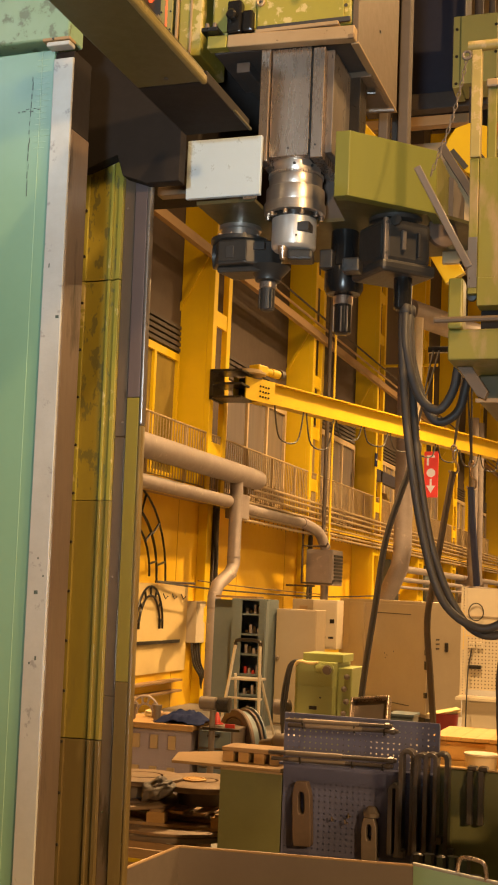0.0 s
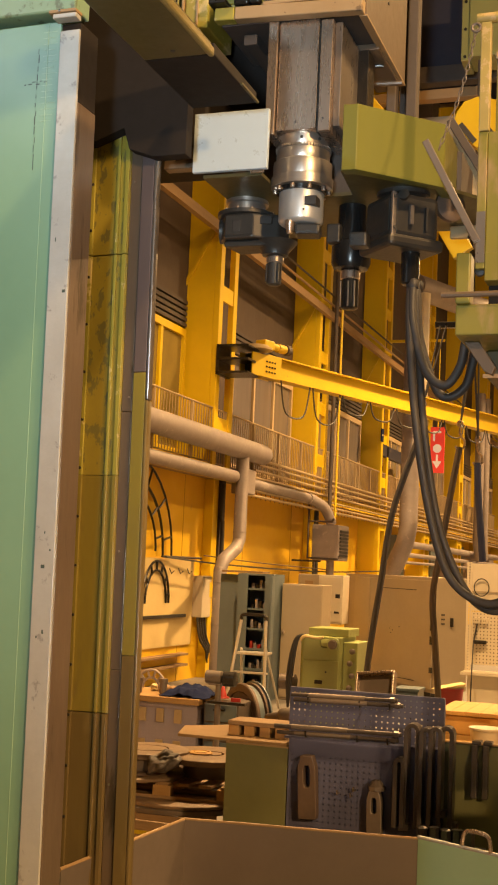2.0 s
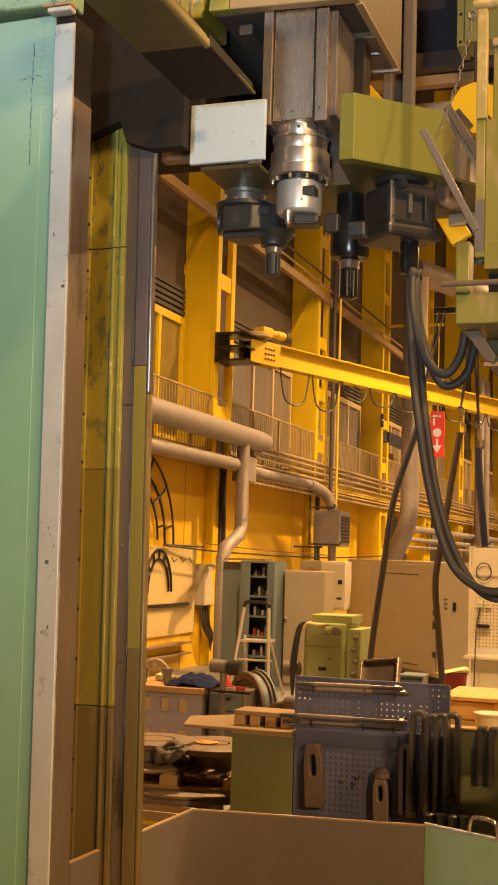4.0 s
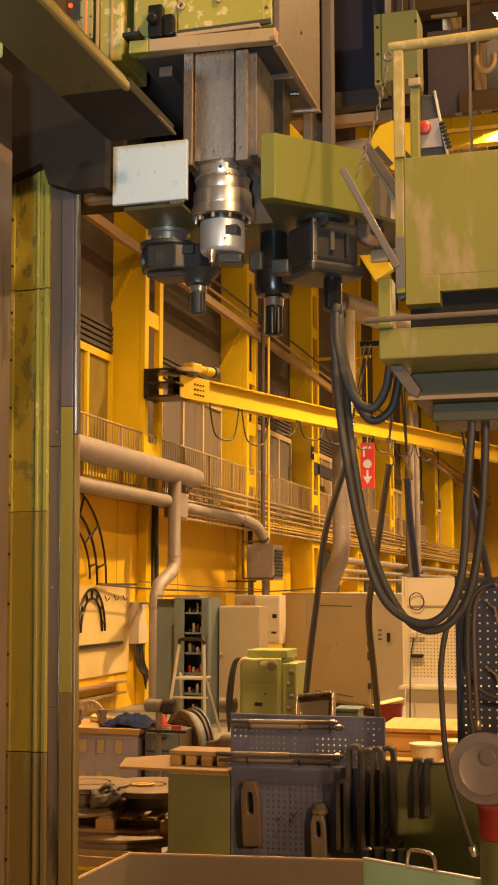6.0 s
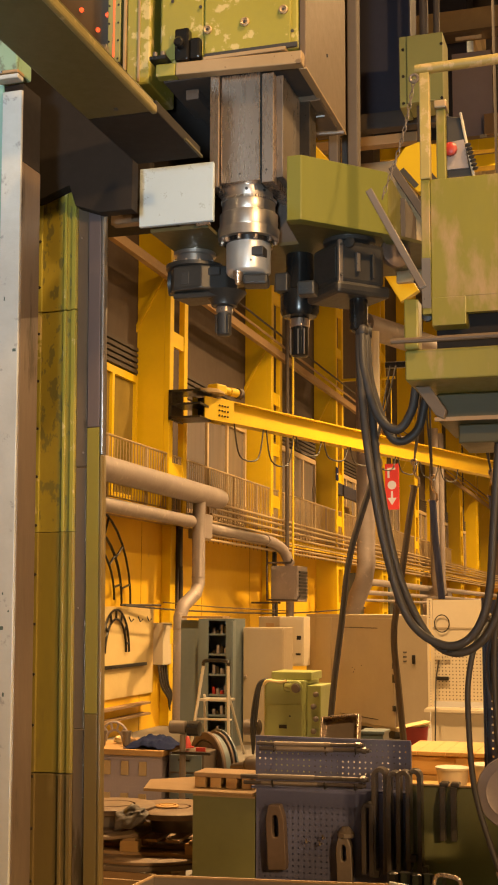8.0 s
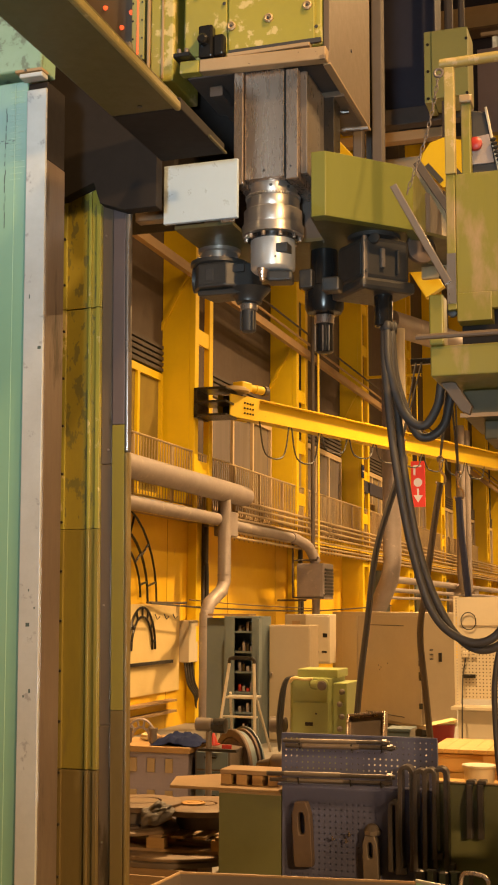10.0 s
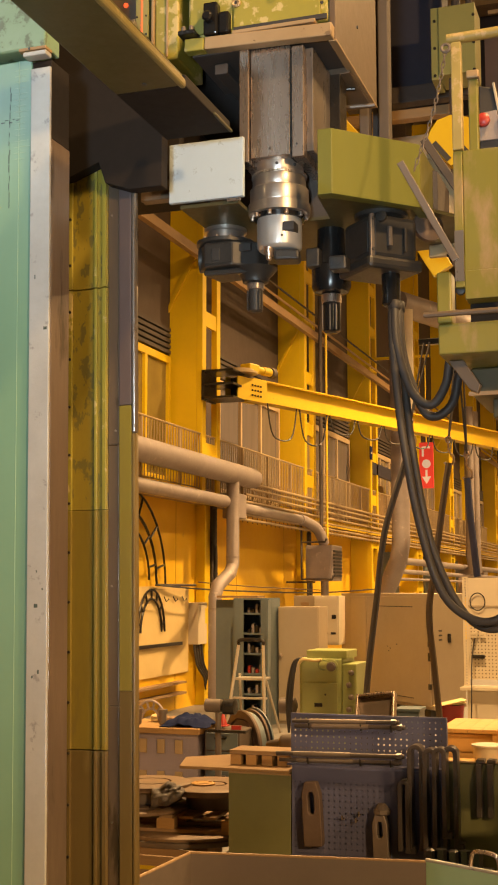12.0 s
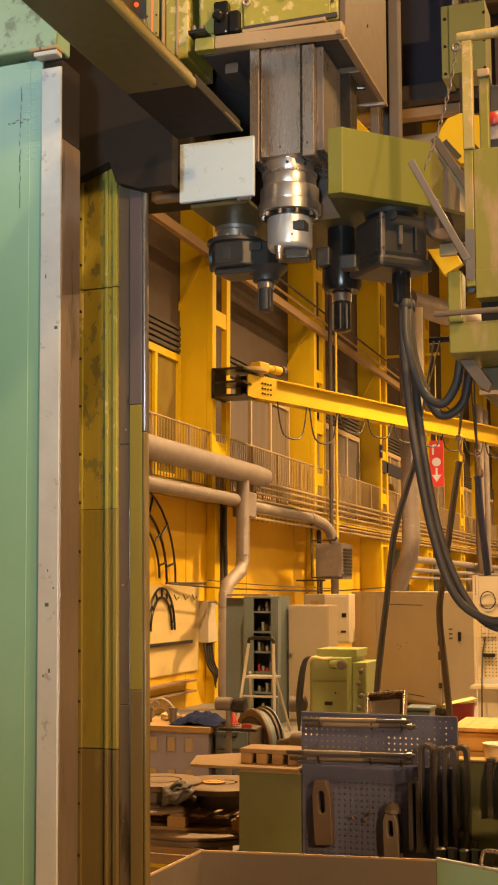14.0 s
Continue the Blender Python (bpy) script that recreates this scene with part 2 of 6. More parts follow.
M_GUARD = mat("brown_grey_sheet", (0.19, 0.15, 0.125), (0.145, 0.115, 0.095), 0.42, 0.2, grain=14, blotch=1.2, bump=0.04)
M_DISC = mat("brown_machined_iron", (0.27, 0.175, 0.1), (0.15, 0.1, 0.062), 0.6, 0.15, grain=24, blotch=5, bump=0.2)
M_BAG = mat("grey_netting_film", (0.15, 0.122, 0.105), (0.06, 0.05, 0.045), 0.55, grain=45, bump=0.5, blotch=18)
M_IRON = mat("grey_iron_paint", (0.2, 0.16, 0.13), (0.14, 0.11, 0.09), 0.42, 0.3, grain=22, blotch=3, bump=0.1)
M_LILAC = mat("lilac_grey_steel_paint", (0.34, 0.285, 0.32), (0.27, 0.23, 0.26), 0.45, grain=16, blotch=1.5, bump=0.05)
M_PINE = mat("fresh_pine", (0.6, 0.35, 0.1), (0.48, 0.27, 0.08), 0.6, grain=12, blotch=1.5, bump=0.15, stretch=(0.6, 4, 4))
M_LIGHTGREEN = mat("pale_machine_green", (0.34, 0.36, 0.12), (0.28, 0.3, 0.1), 0.4, grain=18, blotch=2, bump=0.05, c=(0.2, 0.2, 0.09), c_at=0.68, c_scale=4)
M_ALU = mat("dull_aluminium", (0.6, 0.56, 0.5), (0.48, 0.44, 0.38), 0.4, 0.6, grain=30, bump=0.05)
M_LID = mat("dented_galvanised_sheet", (0.24, 0.19, 0.175), (0.17, 0.135, 0.12), 0.5, 0.3, grain=12, blotch=3, bump=0.15)


# ---- mesh helpers: all in world metres, stored about the thing's base ----
def thing(name, at, label, category, group="", kind=""):
    ob = new(name)
    ob.location = at
    ob.empty_display_size = 0.1
    return tagged(ob, label, category, group, kind)


def base_of(ob):
    while ob.parent:
        ob = ob.parent
    return ob.location.copy()


def part(name, bm, material, parent=None, label="", smooth=False):
    me = bpy.data.meshes.new(name)
    if parent is not None:
        bmesh.ops.translate(bm, verts=bm.verts, vec=-base_of(parent))
    bm.normal_update()
    bm.to_mesh(me)
    bm.free()
    for m in (material if isinstance(material, (list, tuple)) else [material]):
        me.materials.append(m)
    if smooth:
        me.polygons.foreach_set("use_smooth", [True] * len(me.polygons))
        me.set_sharp_from_angle(angle=radians(38))
    ob = new(name, me)
    if parent is not None:
        ob.parent = parent
    if label:
        tagged(ob, label)
    return ob


def box(x0, x1, y0, y1, z0, z1, bevel=0.0, bm=None, m=None):
    out = bm or bmesh.new()
    tmp = bmesh.new()
    bmesh.ops.create_cube(tmp, size=1, matrix=Matrix.LocRotScale(((x0 + x1) / 2, (y0 + y1) / 2, (z0 + z1) / 2), None, (abs(x1 - x0), abs(y1 - y0), abs(z1 - z0))))
    if bevel:
        bmesh.ops.bevel(tmp, geom=list(tmp.edges), offset=bevel, segments=2, affect="EDGES", profile=0.5)
    if m:
        bmesh.ops.transform(tmp, matrix=m, verts=tmp.verts)
    if not bm:
        out.free()
        return tmp
    me = bpy.data.meshes.new("t")
    tmp.to_mesh(me)
    tmp.free()
    out.from_mesh(me)
    bpy.data.meshes.remove(me)
    return out


def lathe(profile, at, axis=(0, 0, 1), steps=32, bm=None):
    """Profile of (radius, height) turned about the axis through at."""
    out = bm or bmesh.new()
    turn = Vector((0, 0, 1)).rotation_difference(Vector(axis).normalized()).to_matrix().to_4x4()
    m = Matrix.Translation(at) @ turn
    rings = []
    for r, h in profile:
        rings.append([out.verts.new(m @ Vector((max(r, 1e-4) * math.cos(a), max(r, 1e-4) * math.sin(a), h))) for a in (i * math.tau / steps for i in range(steps))])
    for a, b in zip(rings, rings[1:]):
        for i in range(steps):
            j = (i + 1) % steps
            out.faces.new((a[i], a[j], b[j], b[i]))
    out.faces.new(list(reversed(rings[0])))
    out.faces.new(rings[-1])
    return out


def tube(points, r, steps=10, bm=None, smooth_path=0):
    """A round tube along points, its path rounded by a Catmull-Rom curve when smooth_path > 0."""
    pts = [Vector(p) for p in points]
    if smooth_path:
        q = []
        for i in range(len(pts) - 1):
            p0, p1, p2, p3 = pts[max(i - 1, 0)], pts[i], pts[i + 1], pts[min(i + 2, len(pts) - 1)]
            for k in range(smooth_path):
                t = k / smooth_path
                q.append(0.5 * ((2 * p1) + (p2 - p0) * t + (2 * p0 - 5 * p1 + 4 * p2 - p3) * t * t + (3 * p1 - p0 - 3 * p2 + p3) * t ** 3))
        pts = q + [pts[-1]]
    out = bm or bmesh.new()
    rings = []
    side = None
    for i, p in enumerate(pts):
        d = (pts[min(i + 1, len(pts) - 1)] - pts[max(i - 1, 0)]).normalized()
        if side is None:
            side = d.orthogonal().normalized()
        side = (side - d * side.dot(d)).normalized()
        up = d.cross(side)
        rings.append([out.verts.new(p + (side * math.cos(a) + up * math.sin(a)) * r) for a in (k * math.tau / steps for k in range(steps))])
    for a, b in zip(rings, rings[1:]):
        for i in range(steps):
            j = (i + 1) % steps
            out.faces.new((a[i], a[j], b[j], b[i]))
    out.faces.new(list(reversed(rings[0])))
    out.faces.new(rings[-1])
    return out


def prism(plan, z0, z1, bevel=0.0):
    """An upright prism over a plan of (x, y) corners, counter-clockwise."""
    bm = bmesh.new()
    lo = [bm.verts.new((x, y, z0)) for x, y in plan]
    hi = [bm.verts.new((x, y, z1)) for x, y in plan]
    bm.faces.new(list(reversed(lo)))
    bm.faces.new(hi)
    for i in range(len(plan)):
        j = (i + 1) % len(plan)
        bm.faces.new((lo[i], lo[j], hi[j], hi[i]))
    if bevel:
        bmesh.ops.bevel(bm, geom=list(bm.edges), offset=bevel, segments=2, affect="EDGES", profile=0.5)
    return bm


def slab(outline, y0, y1, bevel=0.0):
    """A plate between y0 and y1 over an outline of (x, z) corners, counter-clockwise from the front."""
    bm = prism([(x, -z) for x, z in reversed(outline)], y0, y1, bevel)
    bmesh.ops.transform(bm, matrix=Matrix(((1, 0, 0, 0), (0, 0, 1, 0), (0, -1, 0, 0), (0, 0, 0, 1))), verts=bm.verts)
    bmesh.ops.recalc_face_normals(bm, faces=bm.faces)
    return bm


def about(x, y, z, rx=0, ry=0, rz=0):
    """A turn about the point."""
    return Matrix.Translation((x, y, z)) @ pose(0, 0, 0, rx, ry, rz) @ Matrix.Translation((-x, -y, -z))


def setting(name, bm, material, label="", category=""):
    return tagged(part(name, bm, material), label, category, kind="structure")


# ---- the hall ----
setting("floor", box(-9.4, 14, -20, 110, -0.3, 0), M_FLOOR, "grey worn concrete hall floor", "floor")
setting("ceiling", box(-9.4, 14, -20, 110, 19, 19.3), M_UPWALL, "dim brown hall roof underside", "ceiling")
setting("wall_south", box(-9.4, 14, -20.3, -20, 0, 19), M_PLAIN, "plain hall end wall", "wall")
setting("wall_north", box(-9.4, 14, 96, 96.3, 0, 19), M_WALL, "plain hall end wall", "wall")
setting("wall_east", box(14, 14.3, -20, 110, 0, 19), M_PLAIN, "plain hall side wall", "wall")
setting("wall_west", box(-9.4, -9.1, -20, 110, 0, 19), [M_UPWALL], "dull brown upper hall wall", "wall")
setting("wall_panel", box(-9.1, -9.04, -20, 110, 0, 4.0), M_WALL, "ochre painted lower hall wall", "wall")

wall_trim = thing("trim", (-9.03, 30, 0), "thin vertical sheet joints on the ochre wall", "trim", kind="structure")
for i in range(7):
    part("joint", box(-9.04, -9.034, 18.53 + i * 3.525, 18.54 + i * 3.525, 0, 3.97), M_WALLJOINT, wall_trim)


def west_pillar(y0):
    t = thing("steel_pillar", (-8.8, y0 + 0.5, 0), "yellow painted battened steel hall pillar against the wall", "pillar", "hall pillars")
    foot = 0 if y0 > 33 else 4.08
    part("web_plate", box(-9.09, -8.52, y0, y0 + 0.03, foot, 18.9), M_YELLOW, t)
    if foot:
        part("lower_post", box(-9.035, -8.84, y0 + 1.32, y0 + 1.62, 0, 3.97, 0.008), M_YELLOW, t)
        part("lower_plate", box(-8.84, -8.82, y0 + 1.30, y0 + 1.64, 1.6, 1.9), M_YELLOW, t)
        # dark strip that stands for the pillar's shaded side
        part("lower_shade_strip", box(-9.03, -8.80, y0 + 1.64, y0 + 1.92, 0, 3.97, 0.006), M_SHADE, t)
        part("cable_run", tube([(-8.78, y0 + 1.75, 0.0), (-8.77, y0 + 1.75, 2.9), (-8.77, y0 + 1.62, 3.2), (-8.78, y0 + 1.7, 3.9)], 0.045, 8, smooth_path=4), M_BLACK, t, smooth=True)
    part("flange", box(-9.09, -9.06, y0 + 0.03, y0 + 1.0, 4.2, 18.9), M_YELLOW, t)
    for dy in (0.0, 0.8):
        part("chord", box(-8.52, -8.40, y0 + dy, y0 + dy + 0.2, foot, 18.9, 0.008), M_YELLOW, t)
    for k in range(14):
        if 0.9 + k * 1.3 > foot:
            part("batten", box(-8.47, -8.42, y0 + 0.2, y0 + 0.8, 0.9 + k * 1.3, 1.2 + k * 1.3), M_YELLOW, t)
    part("diagonal_brace", box(-0.035, 0.035, -0.02, 0.02, -0.75, 0.75, m=pose(-8.8, y0 - 0.03, 8.3, 0, 28, 0)), M_YELLOW, t)


PITCH = 7.05
for k in range(-2, 9):
    west_pillar(21.8 + PITCH * k)


def upper_window(k, y0, y1, z0, z1, pane):
    t = tagged(thing("window_%d" % k, (-9.05, (y0 + y1) / 2, z0), "ochre framed gallery window with pale panes", "window"), kind="structure")
    f = bmesh.new()
    box(-9.1, -9.0, y0, y1, z1 - 0.14, z1, bm=f)
    box(-9.1, -9.0, y0, y1, z0, z0 + 0.12, bm=f)
    n = 3
    for i in range(n + 1):
        y = y0 + (y1 - y0 - 0.1) * i / n
        box(-9.1, -9.0, y, y + 0.1, z0 + 0.12, z1 - 0.14, bm=f)
    f = part("window_frame", f, M_FRAME if pane is M_PANE else M_YELLOW, t)
    for i in range(n):
        ya = y0 + (y1 - y0 - 0.1) * i / n
        part("pane", box(-9.09, -9.06, ya + 0.1, ya + (y1 - y0 - 0.1) / n, z0 + 0.12, z1 - 0.14), pane, f)
    for i in range(5):
        part("louvre_slat", box(-9.09, -9.0, y0, y1, z1 + 0.05 + i * 0.11, z1 + 0.12 + i * 0.11, m=None), M_SHADE, t)


for k in range(-1, 8):
    y0 = 21.8 + PITCH * k
    upper_window(k + 2, y0 - 3.6 if k < 1 else y0 - 4.5, y0 - 0.15, 4.3, 6.75, M_GLASS if k == 0 else M_PANE)

# gallery along the wall
t = thing("gallery_walkway", (-8.8, 40, 4.0), "steel gallery walkway on brackets along the wall", "walkway", kind="structure")
part("deck", box(-9.04, -8.42, -6, 100, 3.98, 4.06), M_TAN, t)
part("edge_channel", box(-8.42, -8.38, -6, 100, 3.9, 4.1), M_YELLOW, t)
upper_beam = thing("wall_beam", (-8.9, 40, 8.6), "tan painted steel wall beam between pillars", "beam", kind="structure")
part("web", box(-8.40, -8.36, -6, 100, 8.63, 8.84), M_TAN, upper_beam)
part("flange", box(-8.40, -8.28, -6, 100, 8.60, 8.63), M_TAN, upper_beam)
part("conduit", tube([(-8.3, 24, 8.95), (-8.3, 100, 8.95)], 0.03), M_TAN, upper_beam)
part("conduit", tube([(-8.3, 24, 9.2), (-8.3, 100, 9.2)], 0.025), M_SHADE, upper_beam)


def railing(y0, y1):
    t = thing("gallery_railing", (-8.45, (y0 + y1) / 2, 4.06), "thin steel gallery railing with upright bars", "railing", "gallery railings")
    part("top_rail", tube([(-8.45, y0, 5.25), (-8.45, y1, 5.25)], 0.022, 8), M_CONDUIT, t)
    part("bottom_rail", tube([(-8.45, y0, 4.2), (-8.45, y1, 4.2)], 0.014, 6), M_CONDUIT, t)
    for i in range(4):
        y = y0 + (y1 - y0) * i / 4
        part("post", box(-8.475, -8.425, y, y + 0.05, 4.06, 5.23), M_CONDUIT, t)
    bar = None
    n = int((y1 - y0) / 0.13)
    for i in range(n):
        y = y0 + 0.13 * (i + 0.5)
        if bar is None:
            bar = part("bar", tube([(-8.45, y, 4.2), (-8.45, y, 5.24)], 0.011, 5), M_CONDUIT, t)
            first = y
        else:
            b = new("bar", bar.data)
            b.parent = t
            b.location = (0, y - first, 0)


for k in range(7):
    railing(12 + 7 * k, 19 + 7 * k)

t = thing("cable_tray", (-8.3, 50, 3.8), "bundle of tan conduits running below the gallery railing", "conduits")
for i, z in enumerate((3.72, 3.82, 3.95, 4.1, 4.25, 4.38, 4.5)):
    part("conduit", tube([(-8.34 + 0.02 * (i % 3), 23.3 + 0.2 * i, z), (-8.34 + 0.02 * (i % 3), 95, z)], 0.032 - 0.003 * (i % 3), 8), M_CONDUIT, t, smooth=True)
hang = None
for i in range(170):
    y = 23.8 + i * 0.32
    if hang is None:
        hang = part("hanger", box(-8.39, -8.375, y, y + 0.02, 3.66, 4.62), M_CONDUIT, t)
    else:
        h = new("hanger", hang.data)
        h.parent = t
        h.location = (0, i * 0.32, 0)

# heating pipes
t = thing("heating_main", (-8.2, 17, 4.5), "fat grey lagged heating pipe along the gallery", "pipe")
part("main_run", lathe([(0.18, 0), (0.21, 0.02), (0.21, 17.9), (0.2, 17.98), (0.15, 18.0)], (-8.2, 6.3, 4.58), (0, 1, 0), 28), M_LAG, t, smooth=True)
part("drop_pipe", tube([(-8.2, 23.0, 4.45), (-8.2, 23.0, 2.78), (-8.2, 22.85, 2.6), (-8.2, 22.15, 2.35), (-8.2, 22.0, 2.15), (-8.2, 22.0, 0)], 0.13, 18), M_LAG, t, smooth=True)
for z in (4.2, 2.9, 1.9, 1.1):
    y = 23.0 if z > 2.6 else 22.0
    part("seam_band", lathe([(0.134, 0), (0.134, 0.03)], (-8.2, y, z), (0, 0, 1), 18), M_LAG, t)
t = thing("return_pipe", (-8.3, 17, 3.9), "thinner grey lagged pipe with a valve box", "pipe")
part("run", tube([(-8.3, 6, 4.01), (-8.3, 22.8, 4.01)], 0.125, 18), M_LAG, t, smooth=True)
part("valve_box", box(-8.5, -8.15, 23.2, 23.7, 3.7, 4.2, 0.02), M_LAG, t)
part("run", tube([(-8.3, 23.7, 3.95), (-8.3, 28.0, 3.93)], 0.11, 16), M_LAG, t, smooth=True)
part("elbow", tube([(-8.3, 28.0, 3.93), (-8.3, 28.6, 3.9), (-8.2, 29.2, 3.75), (-8.1, 29.5, 3.4)], 0.13, 14, smooth_path=5), M_LAG, t, smooth=True)

# heater unit
t = thing("wall_heater", (-8.1, 29.4, 2.45), "grey sheet steel wall heater with a black louvre", "heater")
hb = part("body", box(-8.45, -7.77, 29.0, 29.95, 2.48, 3.35, 0.02), M_LAG, t)
for i in range(8):
    part("louvre", box(-7.77, -7.74, 29.1, 29.85, 2.58 + i * 0.085, 2.63 + i * 0.085), M_BLACK, hb)
part("bracket", box(-9.04, -8.3, 29.3, 29.36, 2.43, 2.475), M_SHADE, t)
part("panel_rim", box(-8.38, -7.85, 28.985, 28.998, 2.55, 3.28), M_LAG, t)
part("gas_pipe", tube([(-8.52, 28.9, 4.3), (-8.52, 28.9, 3.42), (-7.92, 28.9, 3.42), (-7.88, 28.9, 3.5)], 0.03, 8), M_SHADE, t, smooth=True)
part("gas_pipe", tube([(-8.52, 28.9, 3.42), (-8.52, 28.9, 2.52), (-7.75, 28.9, 2.52), (-7.72, 28.9, 2.6)], 0.028, 8), M_SHADE, t, smooth=True)
part("vent_pipe", tube([(-8.1, 29.5, 1.8), (-8.1, 29.5, 2.5)], 0.1, 12), M_LAG, t, smooth=True)

# board and boxes on the wall
wb = t = thing("wall_board", (-9.0, 21, 0.65), "cream wooden tool board on the ochre wall", "board")
bs = part("sheet", box(-9.04, -9.0, 18.6, 22.65, 0.68, 2.33, 0.004), M_CREAM, t)
part("ledge", box(-9.0, -8.94, 19.0, 22.2, 1.22, 1.28), M_DARK, t)
for i in range(3):
    part("hook", tube([(-9.0, 21.4 + i * 0.45, 2.15), (-8.95, 21.4 + i * 0.45, 2.05), (-8.92, 21.45 + i * 0.45, 2.1)], 0.012, 6), M_DARK, bs)


def arch(y, z, r, label, x=-8.97, a0=0.0, a1=math.pi, tall=1.25):
    t = thing("arch_ring", (x, y, z), label, "machine part", "iron half rings on the wall")
    for rr in (r, r * 0.78):
        pts = [(x, y + rr * math.cos(a0 + (a1 - a0) * i / 18), z + tall * rr * math.sin(a0 + (a1 - a0) * i / 18)) for i in range(19)]
        part("rim", tube(pts, 0.022, 6), M_DARK, t)
    for i in range(7):
        a = a0 + (a1 - a0) * (i + 0.5) / 7
        c, s = math.cos(a), tall * math.sin(a)
        part("spoke", tube([(x, y + r * 0.78 * c, z + r * 0.78 * s), (x, y + r * c, z + r * s)], 0.022, 6), M_DARK, t)


arch(20.75, 1.5, 0.62, "dark iron half ring hung on the cream board")
arch(19.45, 2.35, 1.9, "large dark iron half ring hung on the wall", -8.95, tall=0.92)
arch(19.3, 2.45, 1.5, "dark iron half ring hung on the wall", -8.9, tall=0.85)
t = thing("junction_box", (-8.9, 23.0, 1.2), "off-white wall junction box with cables below", "electrical box")
part("case", box(-9.04, -8.82, 22.72, 23.2, 1.2, 2.02, 0.015), M_OFFWHITE, t)
part("lid_seam", box(-8.822, -8.816, 22.72, 23.2, 1.98, 1.99), M_SHADE, t)
for i in range(4):
    part("cable", tube([(-8.9, 22.7 + i * 0.13, 1.2), (-8.85, 22.75 + i * 0.12, 0.8), (-8.8, 23.0 + 0.1 * i, 0.55), (-8.85, 23.2, 0.3 + 0.1 * i)], 0.025, 6, smooth_path=4), M_BLACK, t)
for z in (0.3, 0.5):
    w = thing("wall_shelf", (-8.9, 20.6, z), "narrow dark wall rack below the board", "shelf")
    part("board", box(-9.04, -8.85, 19.2, 22.2, z, z + 0.04), M_OLDWOOD, w)
t = thing("wall_cable", (-8.6, 26, 2.3), "thin dark cable strung along the wall", "cable")
part("strand", tube([(-8.7, 20.5, 2.35), (-8.6, 24, 2.25), (-8.2, 30, 2.2), (-8.0, 38, 2.35)], 0.018, 6, smooth_path=6), M_BLACK, t)
part("arm", tube([(-8.95, 20.9, 2.36), (-8.8, 22.5, 2.36)], 0.022, 8), M_SHADE, t)
part("red_strand", tube([(-8.7, 22.4, 2.42), (-8.4, 25, 2.33), (-8.2, 30, 2.25)], 0.012, 6, smooth_path=6), M_RUST, t)

# jib crane
t = thing("jib_crane", (-8.3, 22.3, 6.2), "bright yellow jib crane arm hung on a wall pillar", "crane")
J0, J1 = Vector((-7.9, 22.3, 6.2)), Vector((-2.6, 37.5, 6.2))
yaw = -math.degrees(math.atan2(J1.x - J0.x, J1.y - J0.y))
L = (J1 - J0).length
jm = pose(J0.x, J0.y, J0.z, 0, 0, yaw)
part("web", box(-0.02, 0.02, 0.5, L, -0.2, 0.2, m=jm), M_BRIGHT, t)
for z in (-0.22, 0.2):
    part("flange", box(-0.14, 0.14, 0.4, L, z, z + 0.025, m=jm), M_BRIGHT, t)
for x in (-0.16, 0.13):
    bm = slab([(-0.12, -0.24), (0.78, -0.24), (0.82, 0.2), (-0.12, 0.2)], -x - 0.03, -x, 0.003)
    bmesh.ops.transform(bm, matrix=jm @ pose(0, 0, 0, 0, 0, 90), verts=bm.verts)
    part("cheek_plate", bm, M_BRIGHT, t)
part("end_block", box(-0.13, 0.13, 0.0, 0.3, -0.2, 0.2, 0.02, m=jm), M_DARK, t)
for i in range(4):
    for k in range(3):
        part("bolt", lathe([(0.02, 0), (0.02, 0.02)], jm @ Vector((0.165, 0.32 + i * 0.09, -0.13 + k * 0.1)), jm.to_3x3() @ Vector((1, 0, 0)), 6), M_DARK, t)
part("turntable", lathe([(0.3, 0), (0.34, 0.01), (0.34, 0.05), (0.26, 0.06), (0.26, 0.1)], (-7.85, 22.45, 6.47), steps=32), M_CONDUIT, t, smooth=True)
for z in (-0.28, -0.02, 0.24):
    part("bracket_plate", box(-8.4, -7.75, 21.75, 22.4, z + 6.2, z + 6.24), M_DARK, t)
part("bracket_back", box(-8.40, -8.34, 21.75, 22.4, 5.9, 6.46), M_DARK, t)
part("motor", lathe([(0.06, 0), (0.075, 0.01), (0.075, 0.25), (0.09, 0.26), (0.09, 0.5), (0.07, 0.52)], jm @ Vector((0, 0.6, 0.44)), jm.to_3x3() @ Vector((0, 1, 0)), 18), M_BRIGHT, t, smooth=True)
part("gearbox", box(-0.13, 0.13, 0.3, 0.62, 0.33, 0.52, 0.03, m=jm), M_BRIGHT, t)
part("motor_cap", lathe([(0.08, 0), (0.11, 0.01), (0.11, 0.12), (0.08, 0.14)], jm @ Vector((0, 1.12, 0.44)), jm.to_3x3() @ Vector((0, 1, 0)), 16), M_SHADE, t, smooth=True)
for i in range(9):
    s, e = 0.9 + i * 1.1, 1.9 + i * 1.1
    part("festoon_loop", tube([jm @ Vector((0.1, s, -0.22)), jm @ Vector((0.1, (s + e) / 2 - 0.3, -0.55 - 0.1 * (i < 2) * 3)), jm @ Vector((0.1, (s + e) / 2 + 0.3, -0.55 - 0.1 * (i < 2) * 3)), jm @ Vector((0.1, e, -0.22))], 0.018, 6, smooth_path=5), M_BLACK, t)

